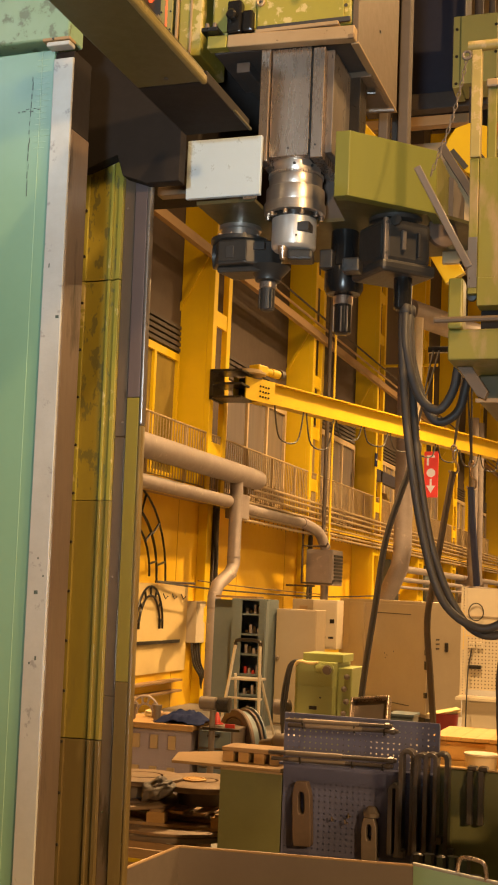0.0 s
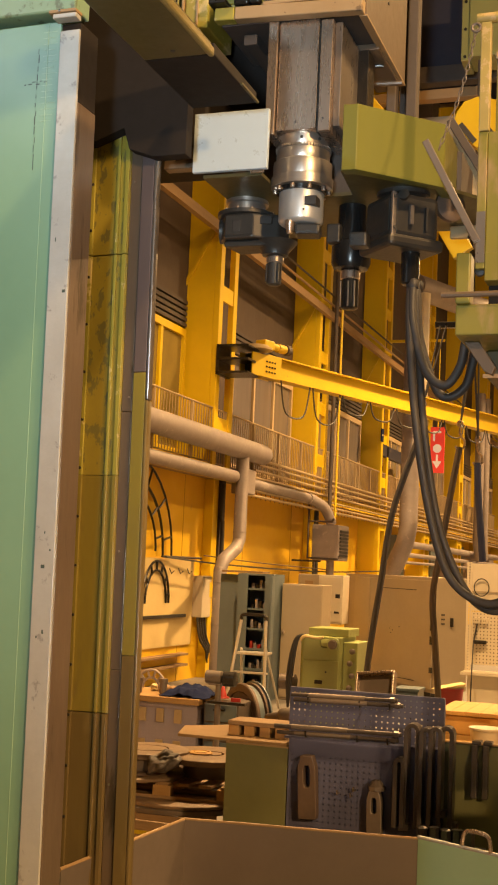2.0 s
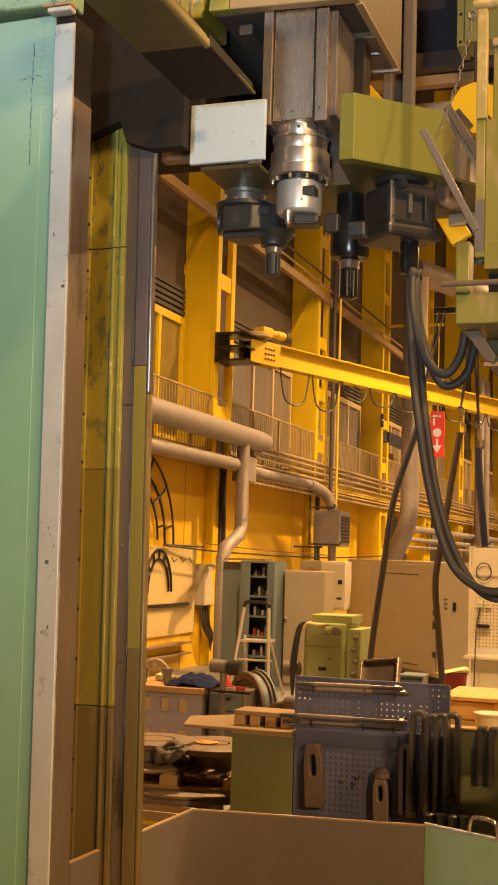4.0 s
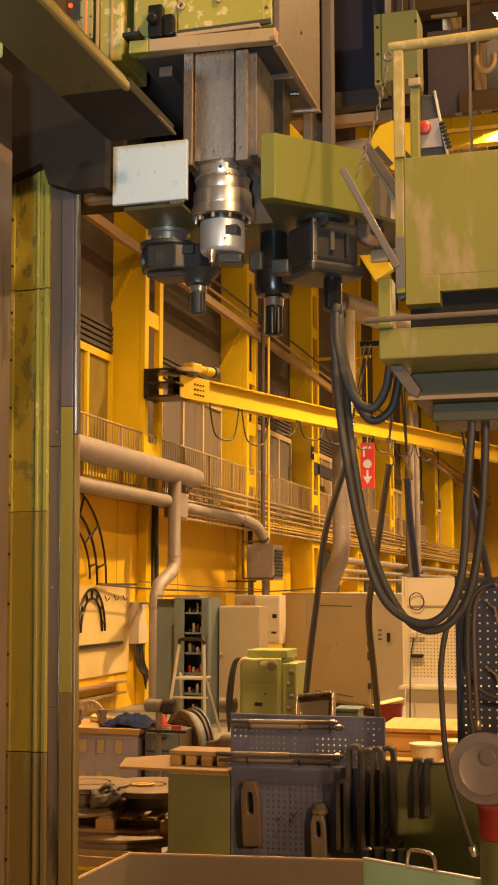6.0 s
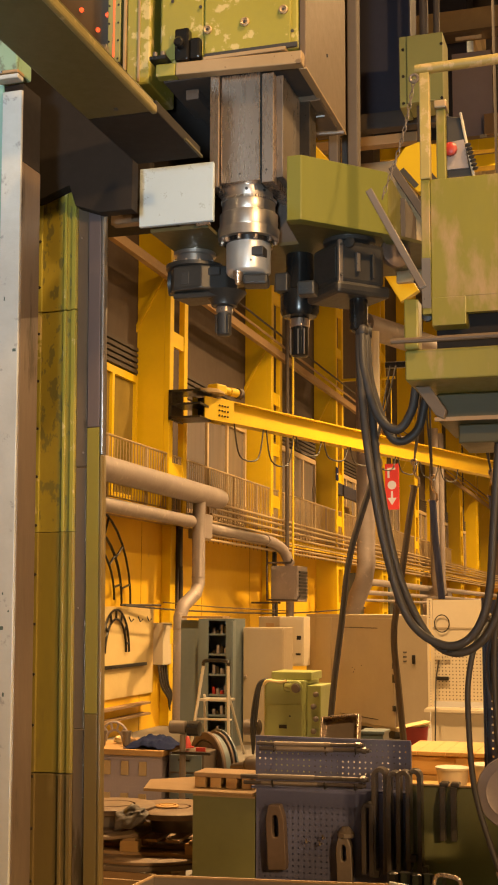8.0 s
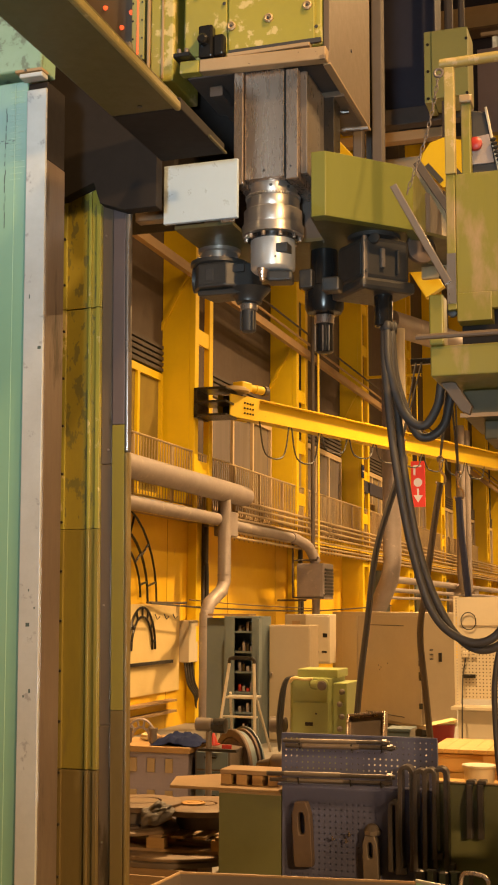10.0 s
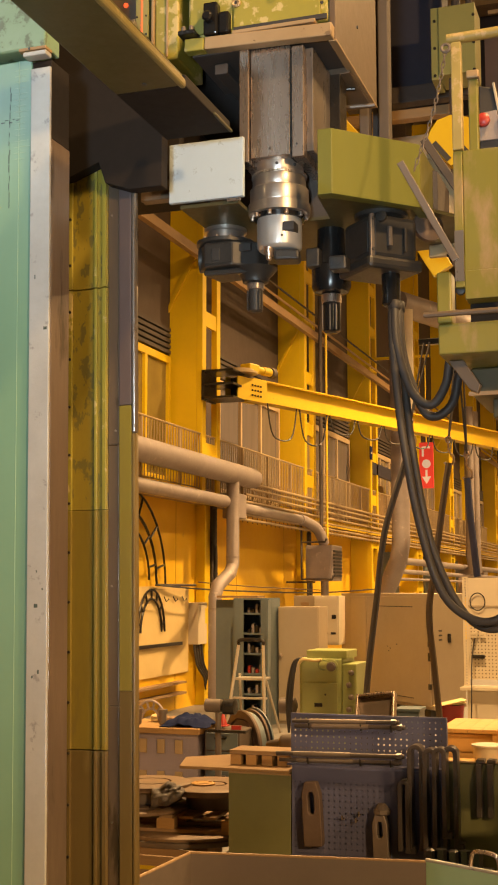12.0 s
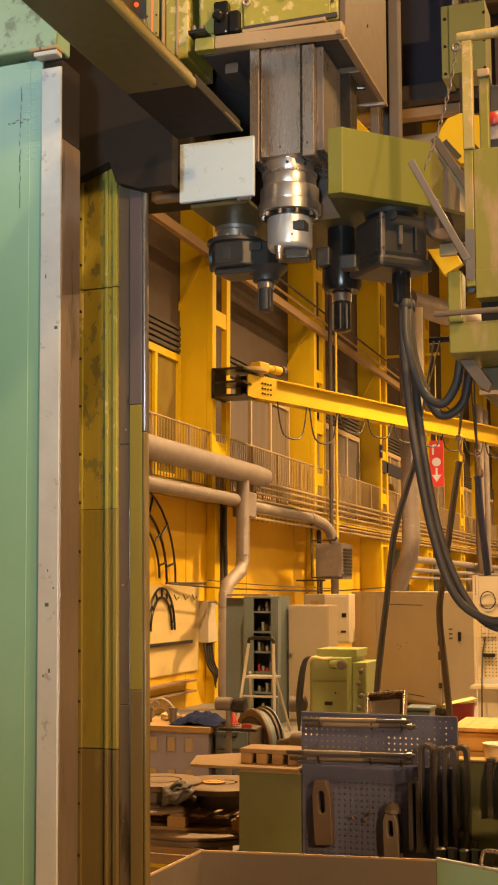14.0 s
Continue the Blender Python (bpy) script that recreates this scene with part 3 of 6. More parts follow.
# ---- machine: left column ----
cm = Matrix.Translation((0.013, 0, 0)) @ about(-2.72, 5.1, 2.4, 0, -0.8, 0)
t = thing("machine_column", (-3.2, 5.5, 0), "large machine column with light green front panel and oily guideways", "machine column", "portal machine")
part("front_panel", box(-4.4, -2.84, 5.1, 5.28, 0, 4.86, 0.006, m=cm), M_MINT, t, "light green front panel")
part("edge_strip", box(-2.838, -2.732, 5.082, 5.098, 0, 4.80, 0.004, m=cm), M_STRIP, t, "pale worn steel edge strip")
part("box_side", box(-2.838, -2.73, 5.1, 5.285, 0, 4.44, 0.004, m=cm), M_BROWN, t)
# the shadow on the upper box side is a separate black piece
part("shadowed_side", box(-2.838, -2.734, 5.1, 5.285, 4.443, 4.84, 0.004, m=cm), M_DEEPSHADE, t)
part("back_plate", box(-4.4, -2.86, 5.932, 6.3, 0, 5.4, m=cm), M_SHADE, t)
for z0, z1, cover_paint in ((0, 1.455, M_OILY), (1.46, 2.70, M_OILYMID), (2.702, 3.90, M_OLIVE_WORN), (3.906, 4.7, M_OLIVE_WORN)):
    part("guide_cover", box(-3.06, -2.815, 5.9, 5.93, z0, z1, 0.003, m=cm), cover_paint, t, "worn olive guide cover plate")
    for x0, x1 in ((-3.042, -3.021), (-2.888, -2.871), (-2.842, -2.817)):
        part("cover_strip", box(x0, x1, 5.884, 5.9, z0, z1, 0.003, m=cm), M_OILY if z0 < 1 else M_OILYMID if z0 < 2 else M_OLIVE, t)
part("rear_guide", box(-2.813, -2.752, 5.905, 5.93, 0, 1.68, 0.003, m=cm), M_BROWN, t)
part("rear_guide", box(-2.813, -2.752, 5.905, 5.93, 1.686, 3.04, 0.003, m=cm), M_BROWN, t)
part("rear_guide", box(-2.813, -2.752, 5.905, 5.93, 3.046, 5.4, 0.003, m=cm), M_BROWN, t)
part("guide_groove", box(-2.752, -2.744, 5.915, 5.94, 0, 5.4, m=cm), M_SHADE, t)
part("rear_cover", box(-2.744, -2.672, 5.89, 5.94, 0, 1.76, 0.003, m=cm), M_OILY, t)
part("rear_cover", box(-2.744, -2.672, 5.89, 5.94, 1.762, 3.25, 0.003, m=cm), M_REAR, t)
part("rear_cover", box(-2.744, -2.672, 5.89, 5.94, 3.2525, 5.4, 0.004, m=cm), M_VIOLET, t)
part("rear_edge", box(-2.671, -2.65, 5.885, 5.94, 0, 3.1, 0.009, m=cm), M_OILY, t, smooth=True)
part("rear_edge", box(-2.671, -2.65, 5.885, 5.94, 3.102, 5.4, 0.009, m=cm), M_STEELDARK, t, smooth=True)
for i in range(16):
    part("bolt", lathe([(0.008, 0), (0.008, 0.006), (0.004, 0.008)], cm @ Vector((-3.031, 5.884, 0.4 + i * 0.26)), (0, -1, 0), 8), M_DARK, t)
for x, z in ((-2.79, 4.3), (-2.77, 3.12), (-2.79, 2.3), (-2.70, 2.05), (-2.79, 1.1)):
    part("bolt", lathe([(0.006, 0), (0.006, 0.004)], cm @ Vector((x, 5.903, z)), (0, -1, 0), 8), M_STEEL, t)
part("panel_seam", box(-2.912, -2.909, 5.0985, 5.1, 0, 4.86, m=cm), M_SEAM, t)
rs = random.Random(11)
for i in range(14):
    z = 4.12 + i * 0.045
    x = -2.963 + rs.uniform(-0.004, 0.004)
    part("scratch", box(x, x + rs.uniform(0.002, 0.005), 5.0988, 5.1, z, z + rs.uniform(0.02, 0.045), m=cm), M_SCRATCH, t)
for i in range(6):
    x, z = -3.03 + i * 0.021, 4.552 + rs.uniform(-0.008, 0.012)
    part("scratch", box(x, x + rs.uniform(0.006, 0.02), 5.0986, 5.1, z, z + rs.uniform(0.003, 0.008), m=cm), M_SCRATCH, t)
for i in range(16):
    z = 4.36 + i * 0.03
    part("scale_line", box(-2.935, -2.86 + rs.uniform(-0.02, 0.01), 5.0987, 5.1, z, z + 0.0015, m=cm), M_SEAM, t)
for x, z in ((-2.79, 2.36), (-2.76, 2.28), (-2.80, 2.2), (-2.78, 1.9), (-2.81, 1.88), (-2.76, 3.5), (-2.81, 3.75)):
    part("stain", box(x, x + rs.uniform(0.004, 0.02), 5.0815, 5.083, z, z + rs.uniform(0.005, 0.02), m=cm), M_SCRATCH, t)
t = thing("column_cap", (-3.3, 5.0, 4.95), "light green rail end above the column panel", "machine cover", "portal machine")
part("cover", box(-4.4, -2.765, 5.05, 5.2, 4.885, 5.5, 0.01), M_CAP, t)
part("wiper", box(-2.9, -2.752, 5.03, 5.1, 4.868, 4.884, 0.004), M_TAN, t)
part("wiper_blade", box(-2.875, -2.75, 5.028, 5.09, 4.838, 4.862, 0.005), M_STRIP, t)
part("wiper_screw", lathe([(0.006, 0), (0.006, 0.004)], (-2.84, 5.03, 4.876), (0, -1, 0), 8), M_DARK, t)

# plate beside the column
t = thing("machine_side_beam", (-2.2, 4, 4.6), "long grimy olive machine plate with a rounded lower lip", "machine beam", "portal machine")
part("underplate", box(-2.4, -2.06, 1.6, 5.08, 4.6, 4.66, 0.012), M_OLIVESHADE, t)
# rear half is near-black: the blocked light is put into its colour
part("rear_underplate", box(-2.4, -2.05, 5.084, 5.70, 4.603, 4.66, 0.006), M_DEEPSHADE, t)
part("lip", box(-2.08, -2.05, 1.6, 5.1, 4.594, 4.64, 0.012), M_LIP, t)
part("rear_lip", box(-2.05, -2.036, 5.45, 5.70, 4.600, 4.614, 0.004), M_OLIVESHADE, t)
part("web", box(-2.4, -2.36, 1.6, 5.70, 4.66, 4.82), M_DEEPSHADE, t)
part("screw", lathe([(0.012, 0), (0.012, 0.004)], (-2.22, 5.0, 4.6), (0, 0, -1), 10), M_BLACK, t)
t = thing("crossrail", (-3, 7, 5), "machine crossrail above the magazine, coloured as deep shade", "machine beam", "portal machine")
part("body", box(-5.2, -2.05, 6.75, 7.5, 5.0, 6.6, 0.02), M_DEEPSHADE, t)
part("rear_box", box(-5.2, -2.56, 6.31, 6.9, 4.62, 5.0, 0.02), M_DEEPSHADE, t)
# black plate cut to the slanted shadow edge over the guide covers
part("shadow_plate", slab([(-3.12, 4.49), (-3.02, 4.50), (-2.835, 4.575), (-2.80, 4.45), (-2.66, 4.40), (-2.47, 4.40), (-2.47, 5.03), (-2.8, 5.38), (-3.12, 5.55)], 5.80, 5.88, 0.004), M_DEEPSHADE, t)
part("guide_bar", box(-2.76, -2.575, 6.18, 6.26, 4.46, 4.51, 0.004), M_COVER, t)

# ---- milling head and ram ----
t = thing("milling_unit", (-1.9, 6.8, 5.2), "large olive milling head housing with worn paint", "machine head", "portal machine")
bt = about(-2.05, 6.13, 5.3, 0, 2.0, 0)
part("housing", box(-2.485, -1.66, 6.2, 7.2, 5.375, 7.2, 0.015), M_OLIVE, t)
part("front_bar", box(-2.36, -1.625, 6.13, 6.2, 5.268, 5.342, 0.006, m=bt), M_FRONTBAR, t)
part("bar_end", box(-2.48, -2.363, 6.13, 6.2, 5.268, 5.342, 0.006, m=bt), M_OLIVE, t)
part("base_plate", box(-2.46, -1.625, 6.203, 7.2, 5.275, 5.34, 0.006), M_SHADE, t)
part("side_cover", box(-1.655, -1.62, 6.2, 7.2, 5.26, 7.2, 0.004), M_COVER, t)
part("cover_lip", box(-1.66, -1.615, 6.2, 7.2, 5.25, 5.262, 0.003), M_FRONTBAR, t)
for y, z in ((6.7, 5.55), (6.3, 5.95)):
    part("rivet", lathe([(0.01, 0), (0.01, 0.006)], (-1.62, y, z), (1, 0, 0), 8), M_DARK, t)
part("lug", box(-2.69, -2.545, 6.2, 6.6, 5.285, 7.2, 0.01), M_OLIVE, t)
part("lug_rib", box(-2.71, -2.692, 6.19, 6.5, 5.33, 7.2, 0.004), M_FRONTBAR, t)
part("lug_edge", box(-2.62, -2.605, 6.192, 6.2, 5.30, 7.2, 0.003), M_FRONTBAR, t)
part("left_panel", box(-2.47, -2.215, 6.186, 6.2, 5.40, 7.0, 0.006), M_OLIVE, t)
part("seam_plate", box(-2.205, -1.70, 6.18, 6.2, 5.40, 7.0, 0.006), M_OLIVE, t)
for x, z in ((-2.185, 5.545), (-1.965, 5.56), (-1.74, 5.6), (-2.16, 5.98), (-1.75, 5.95)):
    part("eye_bolt", lathe([(0.012, -0.004), (0.026, -0.002), (0.026, 0.012), (0.019, 0.016), (0.012, 0.01)], (x, 6.18, z), (0, -1, 0), 16), M_FRONTBAR, t, smooth=True)
    part("bolt_socket", lathe([(0.009, 0), (0.009, 0.012)], (x, 6.18, z), (0, -1, 0), 6), M_BLACK, t)
for x, z in ((-2.23, 5.69), (-1.69, 5.47), (-1.69, 5.75), (-2.4, 5.75)):
    part("screw_hole", lathe([(0.01, 0), (0.01, 0.003)], (x, 6.18, z), (0, -1, 0), 10), M_BLACK, t)
part("shim_plate", box(-2.2, -1.72, 6.14, 6.2, 5.348, 5.37, 0.004), M_FRONTBAR, t)
part("shim_gap", box(-2.2, -1.66, 6.165, 6.18, 5.372, 5.40, 0.002), M_BLACK, t)
part("valve_block", box(-2.50, -2.40, 6.08, 6.2, 5.36, 5.385, 0.004), M_DARK, t)
for x in (-2.475, -2.43):
    part("valve_screw", lathe([(0.014, 0), (0.014, 0.03), (0.008, 0.035)], (x, 6.11, 5.385), (0, 0, 1), 10), M_IRON, t, smooth=True)
part("limit_switch", box(-2.365, -2.28, 6.12, 6.185, 5.36, 5.55, 0.012), M_TOOLBLACK, t)
part("switch_wing", box(-2.28, -2.215, 6.13, 6.185, 5.365, 5.49, 0.014), M_TOOLBLACK, t)
part("switch_cap", lathe([(0.01, 0), (0.03, 0.004), (0.03, 0.04), (0.02, 0.05)], (-2.325, 6.12, 5.45), (0, -1, 0), 20), M_TOOLBLACK, t, smooth=True)
part("scale_strip", box(-2.812, -2.732, 6.2, 6.26, 5.44, 7.0, 0.004), M_SAGE, t)
part("scale_gap", box(-2.776, -2.768, 6.197, 6.2, 5.47, 6.9), M_INDIC, t)
for i in range(8):
    for x in (-2.802, -2.745):
        part("rivet", lathe([(0.006, 0), (0.006, 0.004)], (x, 6.2, 5.46 + i * 0.11), (0, -1, 0), 8), M_DARK, t)
part("strip_foot", box(-2.80, -2.72, 6.18, 6.26, 5.39, 5.43, 0.005), M_DARK, t)
part("olive_post", box(-2.73, -2.71, 6.25, 6.4, 5.2, 7.2, 0.004), M_OLIVE, t)
part("dial_panel", box(-3.6, -2.815, 6.27, 6.3, 5.05, 7.2, 0.004), M_COVER, t, "brown grey panel with orange indicator lights")
# slanted dark strip drawn for the shadow gap along the beam lip
part("panel_edge", box(-3.6, -2.815, 6.25, 6.27, 5.36, 5.40, m=about(-2.82, 6.26, 5.4, 0, 42, 0)), M_SHADE, t)
for x, z in ((-3.015, 5.83), (-2.845, 5.775), (-2.905, 5.69), (-3.06, 6.05)):
    part("indicator", lathe([(0.004, 0.012), (0.012, 0.01), (0.014, 0), (0.014, -0.004)], (x, 6.27, z), (0, -1, 0), 14), M_INDIC, t, smooth=True)
part("under_tray", box(-2.0, -1.64, 6.6, 7.15, 5.235, 5.272, 0.004), M_COVER, t)
part("under_pipe", tube([(-2.05, 6.5, 5.22), (-1.9, 6.75, 5.22), (-1.66, 6.8, 5.22)], 0.012, 8), M_DARK, t, smooth=True)
part("under_strut", box(-2.36, -2.28, 6.3, 6.7, 5.20, 5.262, 0.006), M_SHADE, t)
part("under_rod", tube([(-2.0, 7.0, 5.21), (-1.6, 7.05, 5.21)], 0.013, 8), M_IRON, t, smooth=True)
part("hook_eye", tube([(-1.60 + 0.0 * k, 6.75 + 0.03 * math.cos(k), 5.98 + 0.03 * math.sin(k)) for k in (i * math.tau / 14 for i in range(12))], 0.006, 6), M_STEEL, t)
t = thing("machine_ram", (-1.95, 6.4, 4.6), "bright ground steel square machine ram", "machine ram", "portal machine")
part("core", box(-2.112, -1.885, 6.21, 6.55, 4.645, 5.27, 0.004), M_STEEL, t)
part("corner_guide", box(-2.172, -2.118, 6.19, 6.55, 4.62, 5.27, 0.004), M_STEEL, t)
part("corner_guide", box(-1.868, -1.80, 6.19, 6.6, 4.62, 5.25, 0.004), M_STEEL, t)
part("recess", box(-1.885, -1.868, 6.23, 6.5, 4.63, 5.25), M_TOOL, t)
part("side_plate", box(-1.80, -1.76, 6.24, 6.6, 4.66, 5.25, 0.004), M_STEELDARK, t)
part("back_guide", box(-2.12, -1.70, 6.6, 6.75, 4.7, 5.24, 0.004), M_DARK, t)
for x in (-2.0, -1.84):
    part("screw", lathe([(0.006, 0), (0.006, 0.004)], (x, 6.21 if x < -1.9 else 6.19, 4.69), (0, -1, 0), 10), M_BLACK, t)
SX, SY = -2.0, 6.38
t = thing("spindle_nose", (SX, SY, 4.08), "bright turned steel spindle nose with a milling adaptor", "spindle", "portal machine")
part("nose", lathe([(0.13, 0.0), (0.172, 0.006), (0.174, 0.06), (0.163, 0.064), (0.165, 0.07), (0.165, 0.145), (0.158, 0.15), (0.148, 0.152), (0.148, 0.158), (0.15, 0.162), (0.15, 0.215), (0.135, 0.222), (0.138, 0.226), (0.138, 0.31)], (SX, SY, 4.35), steps=64), M_CHROME, t, smooth=True)
bm = bmesh.new()
for i in range(64):
    a = i * math.tau / 64
    box(-0.0045, 0.0045, -0.006, 0.006, 0, 0.016, 0, bm, pose(SX + 0.15 * math.sin(a), SY - 0.15 * math.cos(a), 4.566, 0, 0, math.degrees(a)))
part("knurled_ring", bm, M_CHROME, t)
for a in (-50, 12, 55):
    part("nose_hole", lathe([(0.009, 0), (0.009, 0.004)], (SX + 0.138 * math.sin(radians(a)), SY - 0.138 * math.cos(radians(a)), 4.615), (math.sin(radians(a)), -math.cos(radians(a)), 0), 10), M_BLACK, t)
part("flange", lathe([(0.1, 0), (0.14, 0.004), (0.145, 0.03)], (SX, SY, 4.325), steps=40), M_TOOLBLACK, t, smooth=True)
for i in range(10):
    a = (i + 0.4) * math.tau / 10
    part("stud", lathe([(0.012, 0), (0.013, 0.004), (0.013, 0.022)], (SX + 0.15 * math.cos(a), SY + 0.15 * math.sin(a), 4.329), steps=8), M_STEEL, t)
part("adaptor", lathe([(0.1, 0), (0.112, 0.004), (0.124, 0.018), (0.126, 0.024), (0.126, 0.185), (0.115, 0.19)], (SX, SY, 4.15), steps=48), M_ADAPTOR, t, smooth=True)
part("key_slot", box(SX + 0.055, SX + 0.12, SY - 0.122, SY - 0.03, 4.235, 4.285, 0.004), M_BLACK, t)
part("slot_screw", lathe([(0.006, 0), (0.006, 0.004)], (SX + 0.05, SY - 0.117, 4.21), (0.4, -0.9, 0), 8), M_BLACK, t)
part("jaw", box(-0.07, 0.075, -0.07, 0.07, 4.085, 4.145, 0.016, m=pose(SX + 0.045, SY - 0.01, 0, 0, 0, 12)), M_TOOL, t)
part("jaw_lip", box(-0.055, 0.06, -0.077, -0.069, 4.095, 4.13, 0.003, m=pose(SX + 0.045, SY - 0.01, 0, 0, 0, 12)), M_TOOL, t)
part("drive_stud", lathe([(0.008, 0), (0.016, 0.004), (0.02, 0.03), (0.026, 0.045), (0.03, 0.075)], (SX - 0.035, SY - 0.085, 4.083), steps=16), M_STEEL, t, smooth=True)

# ---- tool magazine ----
t = thing("tool_magazine", (-1.9, 6.8, 4.35), "green sheet metal tool magazine with a pale front panel", "tool magazine", "portal machine")
part("front_panel", box(-2.553, -2.118, 6.1, 6.13, 4.40, 4.735, 0.004), M_WHITE, t, "pale grey front panel")
part("side_cover", prism([(-1.70, 6.1), (-1.622, 6.1), (-1.225, 6.497), (-1.225, 7.2), (-1.27, 7.2), (-1.27, 6.52), (-1.64, 6.18), (-1.70, 6.18)], 4.36, 4.72, 0.004), M_GREEN, t)
part("panel_tab", box(-2.22, -2.14, 6.11, 6.13, 4.383, 4.398, 0.003), M_STEEL, t)
part("underplate", prism([(-2.5, 6.14), (-2.16, 6.14), (-2.16, 6.58), (-1.76, 6.58), (-1.72, 6.16), (-1.65, 6.16), (-1.22, 6.60), (-1.0, 6.9), (-1.0, 7.4), (-2.5, 7.4)], 4.375, 4.395), M_OLIVESHADE, t)
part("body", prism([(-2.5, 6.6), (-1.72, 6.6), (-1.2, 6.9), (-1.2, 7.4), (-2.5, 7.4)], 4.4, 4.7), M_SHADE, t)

t = thing("angle_cutter_unit", (-2.35, 6.6, 4.1), "dark steel angle cutter unit hung under the magazine", "tool head", "stored tool heads")
part("neck", lathe([(0.11, 0), (0.11, 0.05), (0.125, 0.055), (0.125, 0.09), (0.1, 0.1)], (-2.40, 6.6, 4.30), steps=32), M_CHROME, t, smooth=True)
part("collar", lathe([(0.15, 0), (0.17, 0.008), (0.17, 0.03), (0.13, 0.036)], (-2.40, 6.6, 4.265), steps=32), M_TOOL, t, smooth=True)
for i in range(12):
    a = i * math.tau / 12
    part("bolt", lathe([(0.011, 0), (0.011, 0.012)], (-2.40 + 0.155 * math.cos(a), 6.6 + 0.155 * math.sin(a), 4.293), steps=8), M_STEEL, t)
part("body", prism([(-2.53, 6.53), (-2.475, 6.45), (-2.31, 6.44), (-2.17, 6.52), (-2.14, 6.62), (-2.18, 6.74), (-2.48, 6.76), (-2.53, 6.7)], 4.12, 4.265, 0.012), M_TOOL, t)
part("face_plate", box(-2.47, -2.30, 6.434, 6.442, 4.135, 4.25, 0.004), M_TOOL, t)
part("body_step", prism([(-2.5, 6.5), (-2.2, 6.5), (-2.16, 6.66), (-2.46, 6.7)], 4.085, 4.12, 0.01), M_TOOL, t)
part("pocket", box(-2.425, -2.375, 6.428, 6.436, 4.15, 4.22, 0.004), M_BLACK, t)
part("pocket", box(-2.27, -2.20, 6.46, 6.485, 4.2, 4.245, 0.004), M_BLACK, t)
part("side_flange", lathe([(0.05, 0), (0.075, 0.004), (0.075, 0.03), (0.05, 0.034)], (-2.52, 6.58, 4.2), (-1, -0.2, 0), 20), M_TOOL, t, smooth=True)
part("nose", lathe([(0.05, 0), (0.075, 0.005), (0.08, 0.03), (0.1, 0.05), (0.13, 0.085)], (-2.215, 6.6, 4.04), steps=24), M_TOOL, t, smooth=True)
part("cutter", lathe([(0.03, 0), (0.042, 0.008), (0.042, 0.17)], (-2.215, 6.6, 3.87), steps=18), M_BLACK, t, smooth=True)
part("cutter_ring", lathe([(0.045, 0), (0.05, 0.004), (0.05, 0.035), (0.045, 0.04)], (-2.215, 6.6, 4.0), steps=20), M_STEELDARK, t, smooth=True)
for dx in (-0.04, 0.03):
    part("flute", box(-2.215 + dx, -2.205 + dx, 6.555, 6.57, 3.88, 3.99, 0.002), M_TOOL, t)
t = thing("tool_holder", (-1.8, 6.8, 3.75), "black tapered tool holder hung under the magazine", "tool holder", "stored tool heads")
part("taper", lathe([(0.05, 0), (0.1, 0.01), (0.115, 0.04), (0.115, 0.16), (0.085, 0.175), (0.08, 0.40)], (-1.815, 6.8, 3.99), steps=32), M_TOOLBLACK, t, smooth=True)
part("ring", lathe([(0.05, 0), (0.058, 0.005), (0.058, 0.05), (0.05, 0.055)], (-1.815, 6.8, 3.935), steps=24), M_STEEL, t, smooth=True)
part("cutter", lathe([(0.035, 0), (0.052, 0.01), (0.052, 0.18)], (-1.815, 6.8, 3.76), steps=20), M_TOOLBLACK, t, smooth=True)
for dx in (-0.045, 0.0, 0.036):
    part("flute", box(-1.815 + dx, -1.807 + dx, 6.742, 6.756, 3.77, 3.92, 0.002), M_STEELDARK, t)
part("shoulder", box(-1.93, -1.85, 6.66, 6.74, 4.13, 4.24, 0.01), M_TOOL, t)
hm = about(-1.45, 6.6, 4.2, 0, 0, 44)
t = thing("angle_cutter_unit", (-1.45, 6.5, 4.0), "large dark cast steel angle cutter unit under the magazine", "tool head", "stored tool heads")
part("collar", lathe([(0.12, 0), (0.15, 0.006), (0.15, 0.035), (0.11, 0.045)], (-1.45, 6.62, 4.325), steps=36), M_TOOL, t, smooth=True)
part("neck", lathe([(0.1, 0), (0.1, 0.03)], (-1.45, 6.62, 4.30), steps=32), M_TOOL, t, smooth=True)
part("body", box(-1.60, -1.30, 6.45, 6.76, 4.06, 4.31, 0.03, m=hm), M_TOOL, t)
part("base", box(-1.625, -1.275, 6.43, 6.78, 4.0, 4.07, 0.022, m=hm), M_TOOL, t)
part("edge_plate", box(-1.612, -1.585, 6.435, 6.46, 4.05, 4.3, 0.006, m=hm), M_STEELDARK, t)
part("left_plate", box(-1.608, -1.6, 6.48, 6.72, 4.09, 4.27, 0.004, m=hm), M_TOOL, t)
for z in (4.1, 4.27):
    part("plate_screw", lathe([(0.009, 0), (0.009, 0.006)], hm @ Vector((-1.598, 6.432, z)), (0.6, -0.8, 0), 8), M_BLACK, t)
part("rib", box(-1.50, -1.475, 6.43, 6.45, 4.13, 4.24, 0.004, m=hm), M_STEELDARK, t)
part("rib", box(-1.40, -1.385, 6.425, 6.45, 4.1, 4.24, 0.004, m=hm), M_TOOL, t)
part("eye_nut", lathe([(0.012, -0.012), (0.03, -0.01), (0.03, 0.01), (0.012, 0.012)], hm @ Vector((-1.54, 6.44, 4.29)), (0, -1, 0.2), 16), M_TOOL, t, smooth=True)
part("side_foot", box(-1.70, -1.60, 6.40, 6.5, 4.01, 4.09, 0.012), M_TOOL, t)
